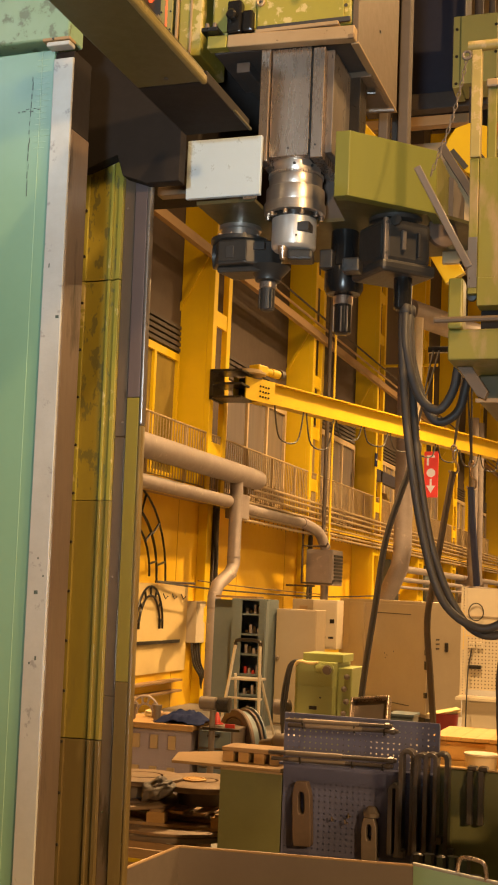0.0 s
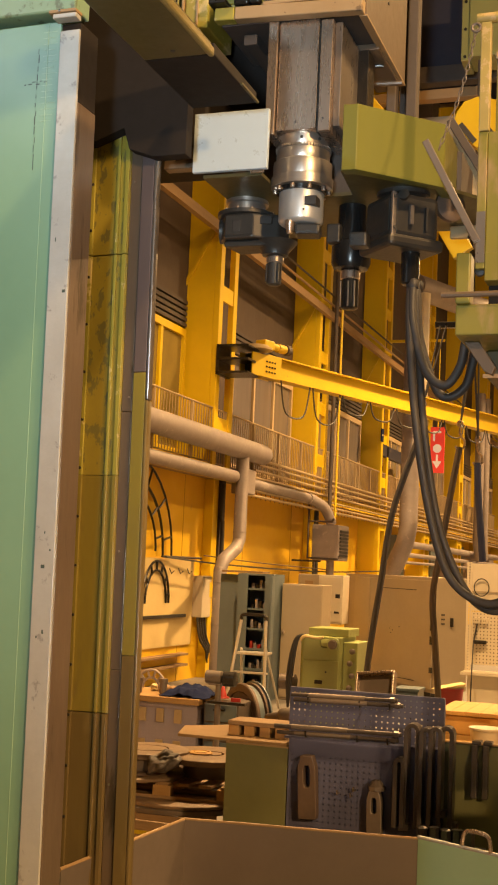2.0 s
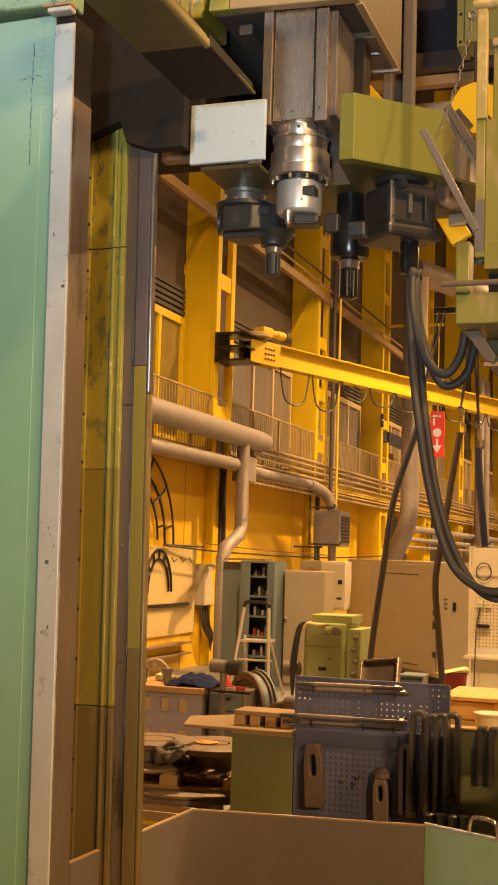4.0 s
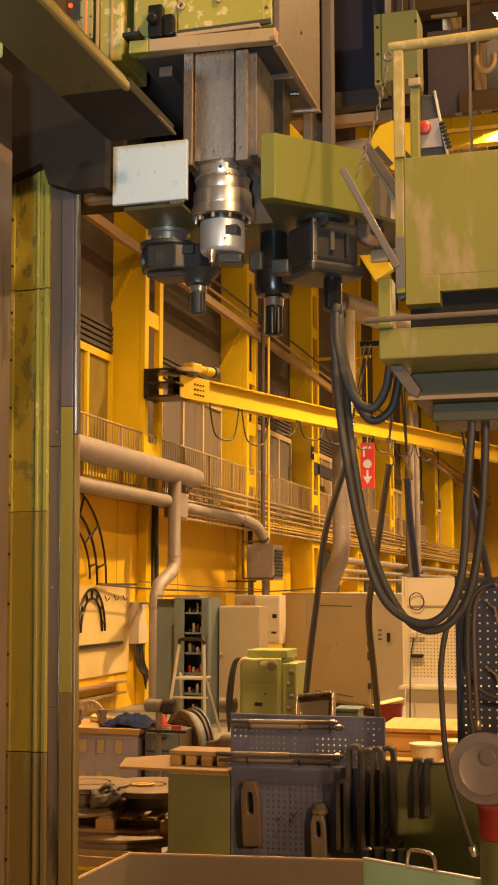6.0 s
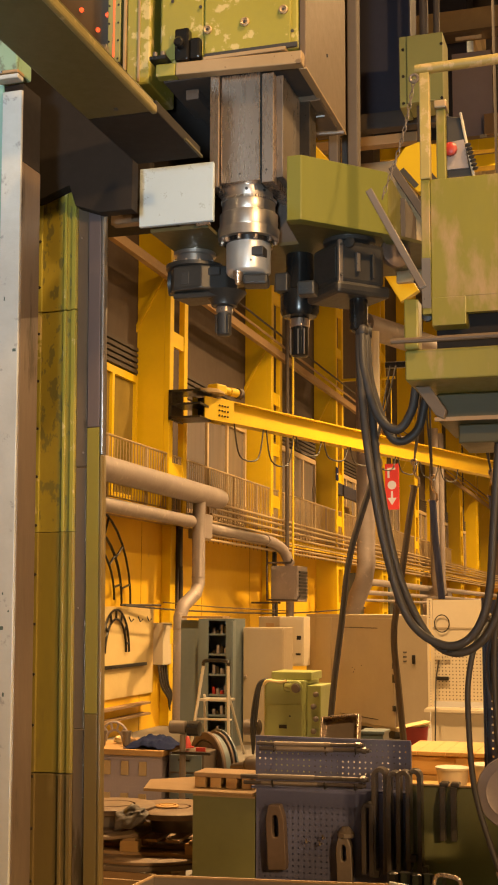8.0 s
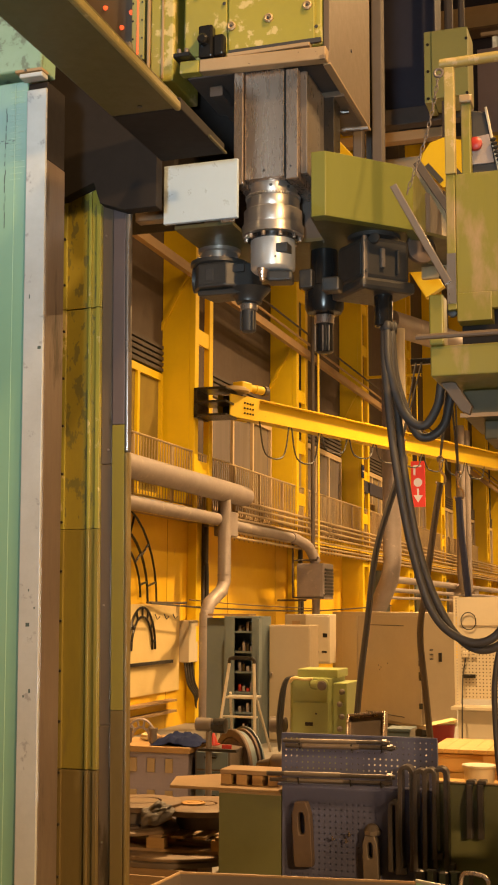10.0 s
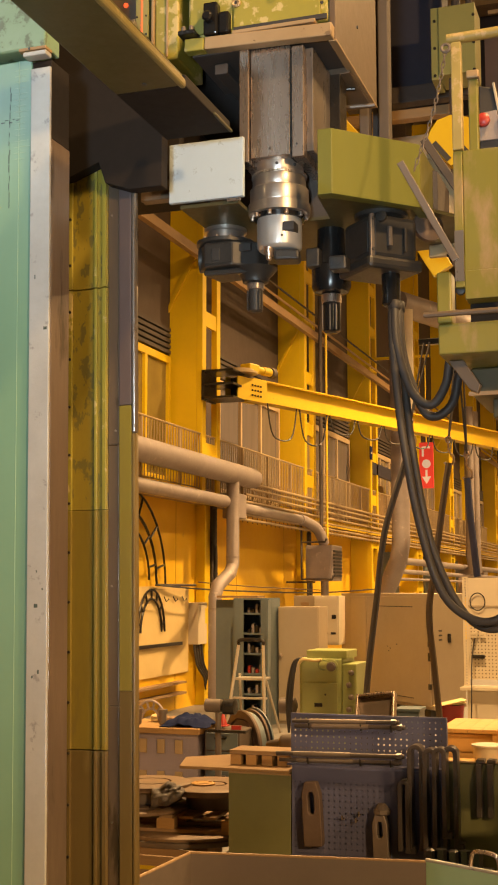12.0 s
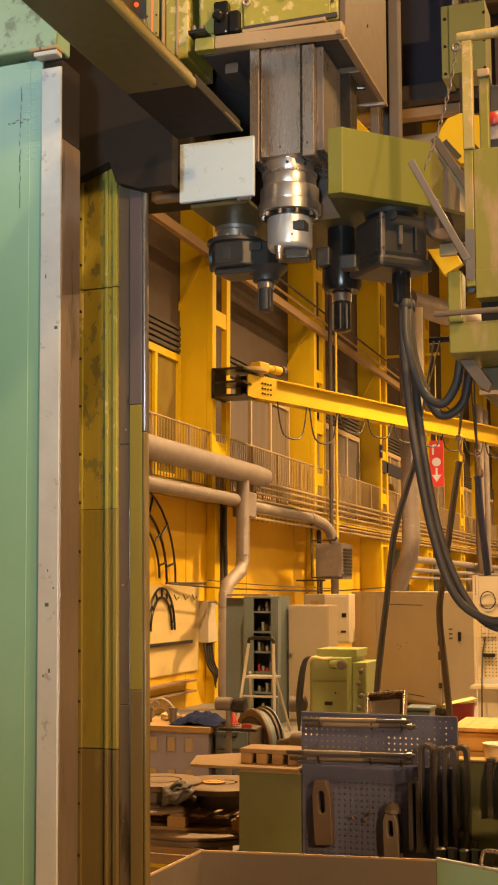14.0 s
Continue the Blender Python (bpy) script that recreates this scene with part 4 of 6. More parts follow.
for x in (-1.68, -1.64):
    part("foot_hole", lathe([(0.011, 0), (0.011, 0.004)], (x, 6.40, 4.05), (0, -1, 0), 10), M_BLACK, t)
part("arbor", lathe([(0.04, 0), (0.052, 0.01), (0.052, 0.2)], (-1.39, 6.58, 3.82), steps=18), M_TOOLBLACK, t, smooth=True)
part("side_cap", lathe([(0.06, 0), (0.09, 0.01), (0.09, 0.04), (0.06, 0.05)], (-1.22, 6.75, 4.3), (0.6, -0.8, 0.1), 24), M_RUST, t, smooth=True)
for ob in t.children:
    ob.location.x -= 0.025
    ob.location.z += 0.02

# ---- operator platform ----
t = thing("operator_platform", (-0.4, 6.2, 3.4), "sage green steel operator platform with a guard rail", "platform", "portal machine")
part("front_panel", box(-0.885, 0.5, 5.8, 5.83, 3.80, 4.40, 0.004), M_PLAT, t)
part("panel_edge", box(-0.93, -0.886, 5.79, 5.84, 3.72, 4.398, 0.004), M_PLAT, t)
part("foot_block", box(-0.885, -0.72, 5.79, 5.9, 3.66, 3.80, 0.004), M_PLAT, t)
part("skirt", box(-0.72, 0.5, 5.8, 5.84, 3.72, 3.80), M_PLAT, t)
part("recess", box(-0.885, 0.5, 5.95, 6.0, 3.5, 3.8), M_DEEPSHADE, t)
part("end_block", box(-1.02, -0.95, 5.78, 5.9, 3.55, 3.80, 0.008), M_PLAT, t)
part("lower_beam", box(-1.02, 0.5, 5.8, 6.5, 3.40, 3.55, 0.008), M_PLAT, t)
part("rail", tube([(-0.95, 5.8, 4.975), (0.6, 5.8, 5.0)], 0.026, 10), M_PLATPOST, t, smooth=True)
part("post", box(-0.93, -0.88, 5.78, 5.83, 4.40, 4.95, 0.005), M_PLATPOST, t)
part("post", box(-0.913, -0.862, 6.22, 6.27, 4.3, 4.94, 0.008), M_PLAT, t)
part("tow_bar", tube([(-1.07, 5.7, 3.575), (0.5, 5.7, 3.58)], 0.014, 8), M_COVER, t, smooth=True)
part("underframe", box(-0.93, 0.5, 6.2, 6.9, 3.26, 3.398, 0.01), M_OLIVESHADE, t)
part("under_box", box(-0.84, 0.5, 6.35, 6.8, 3.16, 3.258, 0.008), M_OLIVESHADE, t)
part("under_rim", box(-0.94, 0.5, 6.19, 6.205, 3.255, 3.275), M_TAN, t)
part("post_cap", box(-0.92, -0.855, 6.21, 6.28, 4.94, 4.985, 0.008), M_FRONTBAR, t)
part("bolt_head", lathe([(0.022, 0), (0.025, 0.004), (0.025, 0.03), (0.015, 0.034)], (-0.915, 5.86, 3.72), (0, -1, 0), 14), M_BLACK, t, smooth=True)
part("scuffed_edge", box(-0.93, -0.886, 5.786, 5.79, 3.75, 4.0), M_STEELDARK, t)
part("gusset", slab([(-1.0, 3.395), (-0.9, 3.25), (-0.86, 3.23), (-0.845, 3.27), (-0.925, 3.395)], 5.95, 6.0, 0.004), M_COVER, t)
part("lever", box(-0.018, 0.018, -0.012, 0.012, -0.29, 0.29, 0.004, m=pose(-1.05, 5.75, 4.1, 0, -27, 0)), M_IRON, t)

# ---- perforated rack and what hangs on it ----
def perforated(name, x0, x1, y, z0, z1, pitch, r, material, parent, label=""):
    """A sheet with a grid of square holes cut through it."""
    bm = bmesh.new()
    nx, nz = int((x1 - x0 - pitch) / pitch), int((z1 - z0 - pitch) / pitch)
    ox, oz = (x1 - x0 - nx * pitch) / 2, (z1 - z0 - nz * pitch) / 2
    xs, zs = [x0], [z0]
    for i in range(nx + 1):
        xs += [x0 + ox + i * pitch - r, x0 + ox + i * pitch + r]
    for i in range(nz + 1):
        zs += [z0 + oz + i * pitch - r, z0 + oz + i * pitch + r]
    xs.append(x1)
    zs.append(z1)
    grid = [[bm.verts.new((x, y, z)) for z in zs] for x in xs]
    for i in range(len(xs) - 1):
        for j in range(len(zs) - 1):
            if not (i % 2 and j % 2):
                bm.faces.new((grid[i][j], grid[i + 1][j], grid[i + 1][j + 1], grid[i][j + 1]))
    ext = bmesh.ops.extrude_face_region(bm, geom=list(bm.faces))
    bmesh.ops.translate(bm, verts=[v for v in ext["geom"] if isinstance(v, bmesh.types.BMVert)], vec=(0, 0.003, 0))
    bmesh.ops.recalc_face_normals(bm, faces=bm.faces)
    return part(name, bm, material, parent, label)


t = thing("tool_rack", (-2.0, 8.2, 0), "navy blue perforated steel tool rack on the floor", "tool rack")
perforated("lower_board", -2.435, -1.40, 8.0, 0.3, 1.13, 0.038, 0.0052, M_BLUE, t)
part("back_board", box(-2.435, -1.40, 8.05, 8.06, 0.0, 1.13), M_BLUE, t)
perforated("upper_board", -2.47, -1.42, 8.10, 1.13, 1.44, 0.038, 0.005, M_BLUE, t)
part("top_fold", box(-2.47, -1.42, 8.097, 8.13, 1.44, 1.452), M_BLUE, t)
part("shelf", box(-2.47, -1.42, 8.003, 8.13, 1.12, 1.135), M_BLUE, t)
for x in (-2.47, -1.43):
    part("end_fold", box(x, x + 0.012, 8.103, 8.14, 1.13, 1.44), M_BLUE, t)
part("board_lamp_shade", box(-2.42, -1.42, 7.994, 8.0, 1.04, 1.12), M_BLUE, t)
for x in (-2.3, -1.95, -1.75):
    part("peg", tube([(x, 8.08, 1.37), (x, 7.95, 1.37), (x, 7.94, 1.41)], 0.006, 6), M_DARK, t)
    part("peg", tube([(x, 8.0, 1.15), (x, 7.92, 1.15), (x, 7.91, 1.19)], 0.006, 6), M_DARK, t)
for x, z in ((-2.08, 0.80), (-1.99, 0.79), (-1.97, 0.83)):
    part("peg", tube([(x, 8.0, z), (x, 7.95, z), (x, 7.945, z + 0.025)], 0.006, 6), M_STEEL, t)
for x0, x1, y, z, r in ((-2.42, -1.70, 7.965, 1.415, 0.013), (-2.40, -1.66, 7.955, 1.385, 0.014), (-2.52, -1.66, 7.93, 1.205, 0.015), (-2.50, -1.68, 7.935, 1.165, 0.013)):
    w = thing("steel_rod", ((x0 + x1) / 2, y, z), "long dark threaded steel rod lying on pegs", "rod", "rods on the rack")
    part("shank", tube([(x0, y, z), (x1, y, z + 0.012)], r, 10), M_CLAMP, w, smooth=True)
    part("sleeve", tube([(x0 + 0.12, y, z + 0.002), (x0 + 0.5, y, z + 0.008)], r + 0.003, 10), M_CLAMPPALE if z > 1.3 else M_IRON, w, smooth=True)
    part("nut", lathe([(r + 0.008, 0), (r + 0.008, 0.03)], (x1 - 0.05, y, z + 0.012), (1, 0, 0), 6), M_CLAMP, w)


def slotted_clamp(x, z, h, w, label, material, cone=False, tilt=0):
    t = thing("strap_clamp", (x, 7.97, z), label, "clamp", "clamps on the rack")
    bm = bmesh.new()
    xs = (-w / 2, -w / 6, w / 6, w / 2)
    zs = (0, h * 0.08, h * 0.5, h * 0.56, h * 0.78, h * 0.84, h)
    wide = (0.92, 1.0, 1.0, 1.0, 0.98, 0.92, 0.62)
    grid = [[bm.verts.new((x + a * k * (0.6 if b in (2, 5) and c in (1, 2) else 1.0), 7.92, z + q)) for b, (q, k) in enumerate(zip(zs, wide))] for c, a in enumerate(xs)]
    for a in range(3):
        for b in range(6):
            if not (a == 1 and 2 <= b <= 4):
                bm.faces.new((grid[a][b], grid[a + 1][b], grid[a + 1][b + 1], grid[a][b + 1]))
    ext = bmesh.ops.extrude_face_region(bm, geom=list(bm.faces))
    bmesh.ops.translate(bm, verts=[v for v in ext["geom"] if isinstance(v, bmesh.types.BMVert)], vec=(0, 0.07, 0))
    bmesh.ops.recalc_face_normals(bm, faces=bm.faces)
    bmesh.ops.bevel(bm, geom=[e for e in bm.edges if len(e.link_faces) == 2 and e.calc_face_angle() > 0.7], offset=0.006, segments=2, affect="EDGES", profile=0.5)
    bmesh.ops.transform(bm, matrix=about(x, 7.95, z + h, 0, tilt, 0), verts=bm.verts)
    part("bar", bm, material, t)
    if cone:
        part("knob", lathe([(0.045, 0), (0.055, 0.006), (0.057, 0.03), (0.03, 0.065), (0.022, 0.07)], (x + 0.012, 7.955, z + h - 0.005), steps=8), material, t, smooth=True)


slotted_clamp(-2.29, 0.62, 0.41, 0.125, "brown slotted strap clamp hung on the rack", M_RUST, tilt=-3)
slotted_clamp(-1.83, 0.56, 0.29, 0.10, "grey slotted strap clamp with a round knob", M_CLAMPPALE, True, tilt=-2)


def u_clamp(x, y, top, h, w, label):
    t = thing("u_clamp", (x, y, top - h), label, "clamp", "clamps on the rack")
    pts = [(x - w / 2, y, top - h), (x - w / 2, y, top - w / 2)]
    pts += [(x - w / 2 * math.cos(a), y, top - w / 2 + w / 2 * math.sin(a)) for a in (math.pi * i / 8 for i in range(1, 8))]
    pts += [(x + w / 2, y, top - w / 2), (x + w / 2, y, top - h)]
    bm = bmesh.new()
    for (px, _, pz), (qx, _, qz) in zip(pts, pts[1:]):
        a, b = Vector((px, y, pz)), Vector((qx, y, qz))
        d = b - a
        ang = math.degrees(math.atan2(d.x, d.z))
        mid = (a + b) / 2
        box(-0.014, 0.014, -0.05, 0.05, -d.length / 2 - 0.004, d.length / 2 + 0.004, 0.004, bm, pose(mid.x, mid.y, mid.z, 0, ang, 0))
    part("bow", bm, M_CLAMP, t)
    part("toe", box(x + w / 2 - 0.02, x + w / 2 + 0.045, y - 0.04, y + 0.04, top - h - 0.02, top - h + 0.025, 0.006), M_CLAMP, t)


for x, y, top, h, w in ((-1.58, 7.91, 1.29, 0.62, 0.075), (-1.485, 7.88, 1.275, 0.68, 0.06), (-1.42, 7.86, 1.285, 0.52, 0.06), (-1.36, 7.9, 1.29, 0.60, 0.07)):
    u_clamp(x, y, top, h, w, "dark forged u-shaped clamp hung on the rack")
u_clamp(-1.655, 7.9, 1.07, 0.42, 0.05, "thin dark forked clamp hung on the rack")

for x0, x1, h in ((-2.885, -2.445, 1.05), (-1.395, -0.3, 1.185)):
    w = thing("steel_bin", ((x0 + x1) / 2, 8.3, 0), "dull dark green sheet steel bin front" if x0 > -2 else "dull dark green sheet steel bin under plywood", "bin", "green bins")
    part("front", box(x0, x1, 8.01, 8.03, 0, h, 0.004), M_BINGREEN, w)
    part("side", box(x0, x0 + 0.02, 8.03, 8.9 if x0 < -2 else 8.12, 0, h, 0.004), M_BINGREEN, w)
    part("side", box(x1 - 0.02, x1, 8.03, 8.9 if x0 < -2 else 8.12, 0, h, 0.004), M_BINGREEN, w)
    if x0 < -2:
        part("back", box(x0 + 0.02, x1 - 0.02, 8.88, 8.9, 0, h, 0.004), M_BINGREEN, w)
    part("top_rim", box(x0, x1, 8.005, 8.035, h, h + 0.012, 0.003), M_TAN, w)
for x in (-1.19, -1.12):
    w = thing("angle_bracket", (x, 7.98, 0.86), "dark steel angle bracket hung on the bin", "bracket", "brackets on the bin")
    part("leg", box(x - 0.025, x + 0.012, 7.95, 8.005, 0.86, 1.19, 0.006), M_CLAMP, w)
    part("hook", box(x - 0.025, x + 0.03, 7.97, 8.06, 1.19, 1.215, 0.006), M_CLAMP, w)

# ---- table guard ----
t = thing("table_guard", (-2.0, 6.5, 0), "brown sheet steel guard round the machine table", "machine guard", "portal machine")
part("side_sheet", prism([(-2.87, 5.6), (-2.79, 7.04), (-2.77, 7.03), (-2.85, 5.6)][::-1], 0, 0.72), M_GUARD, t)
part("back_sheet", prism([(-2.77, 7.03), (-1.40, 7.24), (-1.40, 7.26), (-2.775, 7.05)], 0, 0.72), M_GUARD, t)
part("top_fold", tube([(-2.86, 5.6, 0.722), (-2.78, 7.04, 0.722), (-1.40, 7.25, 0.722)], 0.011, 8), M_TAN, t)
part("corner_sheet", prism([(-1.40, 7.235), (-0.6, 6.85), (-0.59, 6.87), (-1.395, 7.26)], 0, 0.73), M_SEAM, t, "light green corner sheet")
part("corner_fold", tube([(-1.40, 7.245, 0.735), (-0.6, 6.86, 0.735)], 0.012, 8), M_STRIP, t)
part("handle", tube([(-1.13, 7.12, 0.73), (-1.12, 7.12, 0.80), (-1.09, 7.1, 0.83), (-0.99, 7.05, 0.83), (-0.96, 7.03, 0.80), (-0.955, 7.03, 0.73)], 0.012, 8, smooth_path=4), M_STEEL, t, smooth=True)
for i in range(5):
    b = thing("clamp_nut", (-1.42 + i * 0.07, 7.45, 0.66), "small dark machine nut behind the guard", "nut", "loose nuts")
    part("nut", lathe([(0.03, 0), (0.035, 0.005), (0.035, 0.09 + 0.01 * (i % 2)), (0.02, 0.1)], (-1.42 + i * 0.07, 7.45, 0.66), steps=6), M_DARK, b)
t = thing("nut_shelf", (-1.3, 7.45, 0.3), "dark low steel shelf behind the guard", "shelf")
part("top", box(-1.5, -1.05, 7.38, 7.52, 0.62, 0.66, 0.004), M_DARK, t)
for x in (-1.48, -1.09):
    part("leg", box(x, x + 0.03, 7.43, 7.47, 0, 0.62), M_DARK, t)

# ---- pallets with discs ----
def pallet(cx, cy, z, rz, label="grey worn wooden pallet", w=1.2, d=0.8):
    t = thing("pallet", (cx, cy, z), label, "pallet", "stacked pallets")
    m = pose(cx, cy, z, 0, 0, rz)
    for i in range(3):
        y = -d / 2 + 0.05 + i * (d - 0.1) / 2
        part("runner", box(-w / 2, w / 2, y - 0.05, y + 0.05, 0, 0.022, m=m), M_OLDWOOD, t)
        for j in range(3):
            x = -w / 2 + 0.07 + j * (w - 0.14) / 2
            part("block", box(x - 0.07, x + 0.07, y - 0.05, y + 0.05, 0.022, 0.1, 0.004, m=m), M_WOOD, t)
    for i in range(7):
        x = -w / 2 + 0.06 + i * (w - 0.12) / 6
        part("board", box(x - 0.05, x + 0.05, -d / 2, d / 2, 0.1, 0.122, 0.003, m=m), M_OLDWOOD, t)
    return t


def disc(cx, cy, z, r, h, hole, material, label, tilt=0):
    t = thing("machined_disc", (cx, cy, z), label, "disc", "discs on the pallets")
    part("ring", lathe([(hole, h), (hole, 0), (r, 0), (r + 0.003, 0.01), (r + 0.003, h - 0.01), (r - 0.01, h), (hole + 0.02, h), (hole + 0.02, h * 0.6), (0.0, h * 0.6)], (cx, cy, z), (math.sin(radians(tilt)), 0, 1), 48), material, t, smooth=True)
    return t


pallet(-3.75, 9.15, 0.0, 5)
for x, y in ((-3.42, 8.85), (-4.05, 8.95), (-3.6, 9.5)):
    w = thing("wooden_block", (x, y, 0.122), "square pine block standing on a pallet", "block", "pine blocks on the pallet")
    part("block", box(x - 0.1, x + 0.1, y - 0.08, y + 0.08, 0.1225, 0.40, 0.006), M_WOOD, w)
disc(-3.66, 9.2, 0.4025, 0.66, 0.045, 0.2, M_IRON, "large flat grey iron disc on wooden blocks")
disc(-3.62, 9.15, 0.449, 0.60, 0.03, 0.2, M_DISC, "large flat brown iron disc on a disc")
pallet(-3.68, 9.1, 0.481, 4, w=1.15, d=0.7)
disc(-4.0, 8.98, 0.605, 0.42, 0.03, 0.16, M_DISC, "flat brown iron ring on a pallet")
disc(-4.05, 8.96, 0.637, 0.36, 0.03, 0.14, M_RUST, "flat rusty iron ring on a disc")
disc(-3.9, 9.0, 0.669, 0.26, 0.09, 0.12, M_IRON, "grey iron hub lying under a ring")
disc(-3.88, 9.0, 0.761, 0.31, 0.045, 0.14, M_DISC, "brown machined iron ring lying on a hub")
disc(-3.45, 9.2, 0.605, 0.2, 0.12, 0.08, M_IRON, "grey iron hub on a pallet")
disc(-3.45, 9.2, 0.727, 0.38, 0.05, 0.1, M_DISC, "brown machined iron disc on a hub")
disc(-3.5, 9.14, 0.779, 0.09, 0.016, 0.05, M_PINE, "small pale ring lying on a disc")
for k, (x, y, r) in enumerate(((-4.0, 8.72, 20), (-3.96, 8.74, 50))):
    w = thing("steel_plate", (x, y, 0.67 + 0.014 * k), "small square rusty steel plate on a ring", "plate", "small plates")
    part("plate", box(-0.09, 0.09, -0.07, 0.07, 0.669 + 0.014 * k, 0.681 + 0.014 * k, 0.002, m=pose(x, y, 0, 0, 0, r)), M_RUST, w)
t = thing("plastic_bag", (-3.66, 8.76, 0.68), "crumpled grey netting bag hanging over a disc", "bag")
bm = bmesh.new()
bmesh.ops.create_icosphere(bm, subdivisions=5, radius=0.11)
for v in bm.verts:
    n = noise.noise(v.co * 9) * 0.05 + noise.noise(v.co * 22) * 0.03
    v.co *= 1 + n / 0.13 * 0.9 + 0.09 * math.sin(70 * v.co.x + 35 * v.co.z)
    v.co = Vector((v.co.x * 1.1 + v.co.z * 0.5, v.co.y, v.co.z * 0.75))
bmesh.ops.translate(bm, verts=bm.verts, vec=(-3.66, 8.76, 0.75))
part("film", bm, M_BAG, t, smooth=True)
pallet(-2.95, 9.6, 0.12, 2, "pale pine pallet beside the bin", 0.9, 0.8)
pallet(-2.95, 9.6, 0.0, 4, "pale pine pallet beside the bin", 0.9, 0.8)
t = thing("plywood_sheet", (-3.0, 8.6, 1.062), "pale plywood sheet lying across the bin", "board")
part("sheet", prism([(-3.24, 8.0), (-2.46, 8.0), (-2.46, 8.75), (-2.95, 8.8), (-3.36, 8.42)], 1.064, 1.084, 0.003), M_PLY, t)
t = thing("wooden_block", (-2.8, 8.3, 1.085), "slotted pine block lying on the plywood", "block")
part("top_board", box(-2.93, -2.50, 8.15, 8.4, 1.155, 1.185, 0.004), M_OLDWOOD, t)
for i in range(4):
    x = -2.925 + i * 0.113
    part("tooth", box(x, x + 0.075, 8.155, 8.395, 1.0855, 1.1545, 0.004), M_WOOD, t)
t = thing("electric_motor", (-2.7, 8.75, 1.085), "grey round electric motor with a shaft", "motor")
part("housing", lathe([(0.04, 0), (0.06, 0.015), (0.068, 0.03), (0.068, 0.2), (0.055, 0.22)], (-2.74, 8.7, 1.165), (1, 0.1, 0.08), 24), M_IRON, t, smooth=True)
part("shaft", lathe([(0.012, 0), (0.025, 0.015), (0.04, 0.1)], (-2.84, 8.69, 1.158), (1, 0.1, 0.08), 16), M_IRON, t, smooth=True)
part("foot", box(-2.72, -2.56, 8.64, 8.78, 1.085, 1.1), M_IRON, t)

# ---- work bench, wheel, grinder ----
t = thing("work_bench", (-5.3, 12.3, 0), "lilac grey perforated bench with a wooden top", "bench")
perforated("front_sheet", -6.2, -4.66, 12.0, 0.25, 0.80, 0.036, 0.006, M_LILAC, t)
part("inner_box", box(-6.2, -4.66, 12.02, 12.7, 0.0, 0.80), M_LILAC, t)
part("top", box(-6.25, -4.63, 11.95, 12.75, 0.80, 0.86, 0.006), M_WOOD, t)
for i in range(6):
    part("label_holder", box(-4.9 - i * 0.2, -4.82 - i * 0.2, 11.97, 11.995, 0.60, 0.74, 0.003), M_CONDUIT, t)
    part("label_holder", box(-4.9 - i * 0.2, -4.82 - i * 0.2, 11.97, 11.995, 0.30, 0.42, 0.003), M_CONDUIT, t)
t = thing("drawer_cabinet", (-4.45, 12.4, 0), "grey steel drawer cabinet beside the bench", "cabinet")
part("body", box(-4.6, -4.22, 12.05, 12.6, 0, 0.84, 0.008), M_IRON, t)
for i in range(4):
    dr = part("drawer", box(-4.58, -4.24, 12.03, 12.048, 0.08 + i * 0.19, 0.25 + i * 0.19, 0.004), M_BLUEGREY, t)
    part("handle", box(-4.48, -4.36, 12.0, 12.03, 0.19 + i * 0.19, 0.21 + i * 0.19), M_DARK, dr)
part("red_band", box(-4.3, -4.2, 12.02, 12.045, 0.845, 0.9), M_RED, t)
t = thing("folded_cloth", (-4.83, 12.2, 0.86), "dark blue work cloth thrown on the bench", "cloth")
bm = bmesh.new()
bmesh.ops.create_grid(bm, x_segments=24, y_segments=16, size=0.5)
for v in bm.verts:
    x, y = v.co.x, v.co.y
    h = max(0.0, 1 - (x * x * 3.2 + y * y * 3.2))
    v.co = Vector((-4.83 + x * 0.52, 12.25 + y * 0.5, 0.872 + h * 0.09 + abs(noise.noise(Vector((x * 5, y * 5, 0)))) * 0.07 * h ** 0.3))
ext = bmesh.ops.extrude_face_region(bm, geom=list(bm.faces))
bmesh.ops.translate(bm, verts=[v for v in ext["geom"] if isinstance(v, bmesh.types.BMVert)], vec=(0, 0, -0.008))
part("fabric", bm, M_CLOTH, t, smooth=True)
rnd = random.Random(4)
for i in range(12):
    x, y = -5.9 + i * 0.08 + rnd.random() * 0.05, 12.15 + rnd.random() * 0.35
    b = thing("glove", (x, y, 0.86), "crumpled pale work glove on the bench", "glove", "gloves on the bench") if i % 3 else thing("fitting", (x, y, 0.86), "small iron pipe fitting on the bench", "fitting", "fittings on the bench")
    bm = bmesh.new()
    if i % 3:
        bmesh.ops.create_icosphere(bm, subdivisions=3, radius=0.06)
        for v in bm.verts:
            v.co *= 1 + noise.noise(v.co * 22 + Vector((i, 0, 0))) * 0.5
            v.co.z = max(v.co.z * 0.7, -0.035)
        bmesh.ops.translate(bm, verts=bm.verts, vec=(x, y, 0.9))
        part("fabric", bm, M_CREAM if i % 2 else M_OLDWOOD, b)
    else:
        part("body", lathe([(0.03, 0), (0.04, 0.01), (0.04, 0.12), (0.05, 0.12), (0.05, 0.16)], (x, y, 0.86), (0, 0, 1), 14), M_IRON, b, smooth=True)
t = thing("marker_cone", (-4.49, 12.35, 0.862), "small red and white cone on the bench end", "cone")
part("cone", lathe([(0.07, 0), (0.07, 0.012), (0.045, 0.014), (0.012, 0.12), (0.005, 0.125)], (-4.49, 12.3, 0.862), steps=20), M_RED, t, smooth=True)
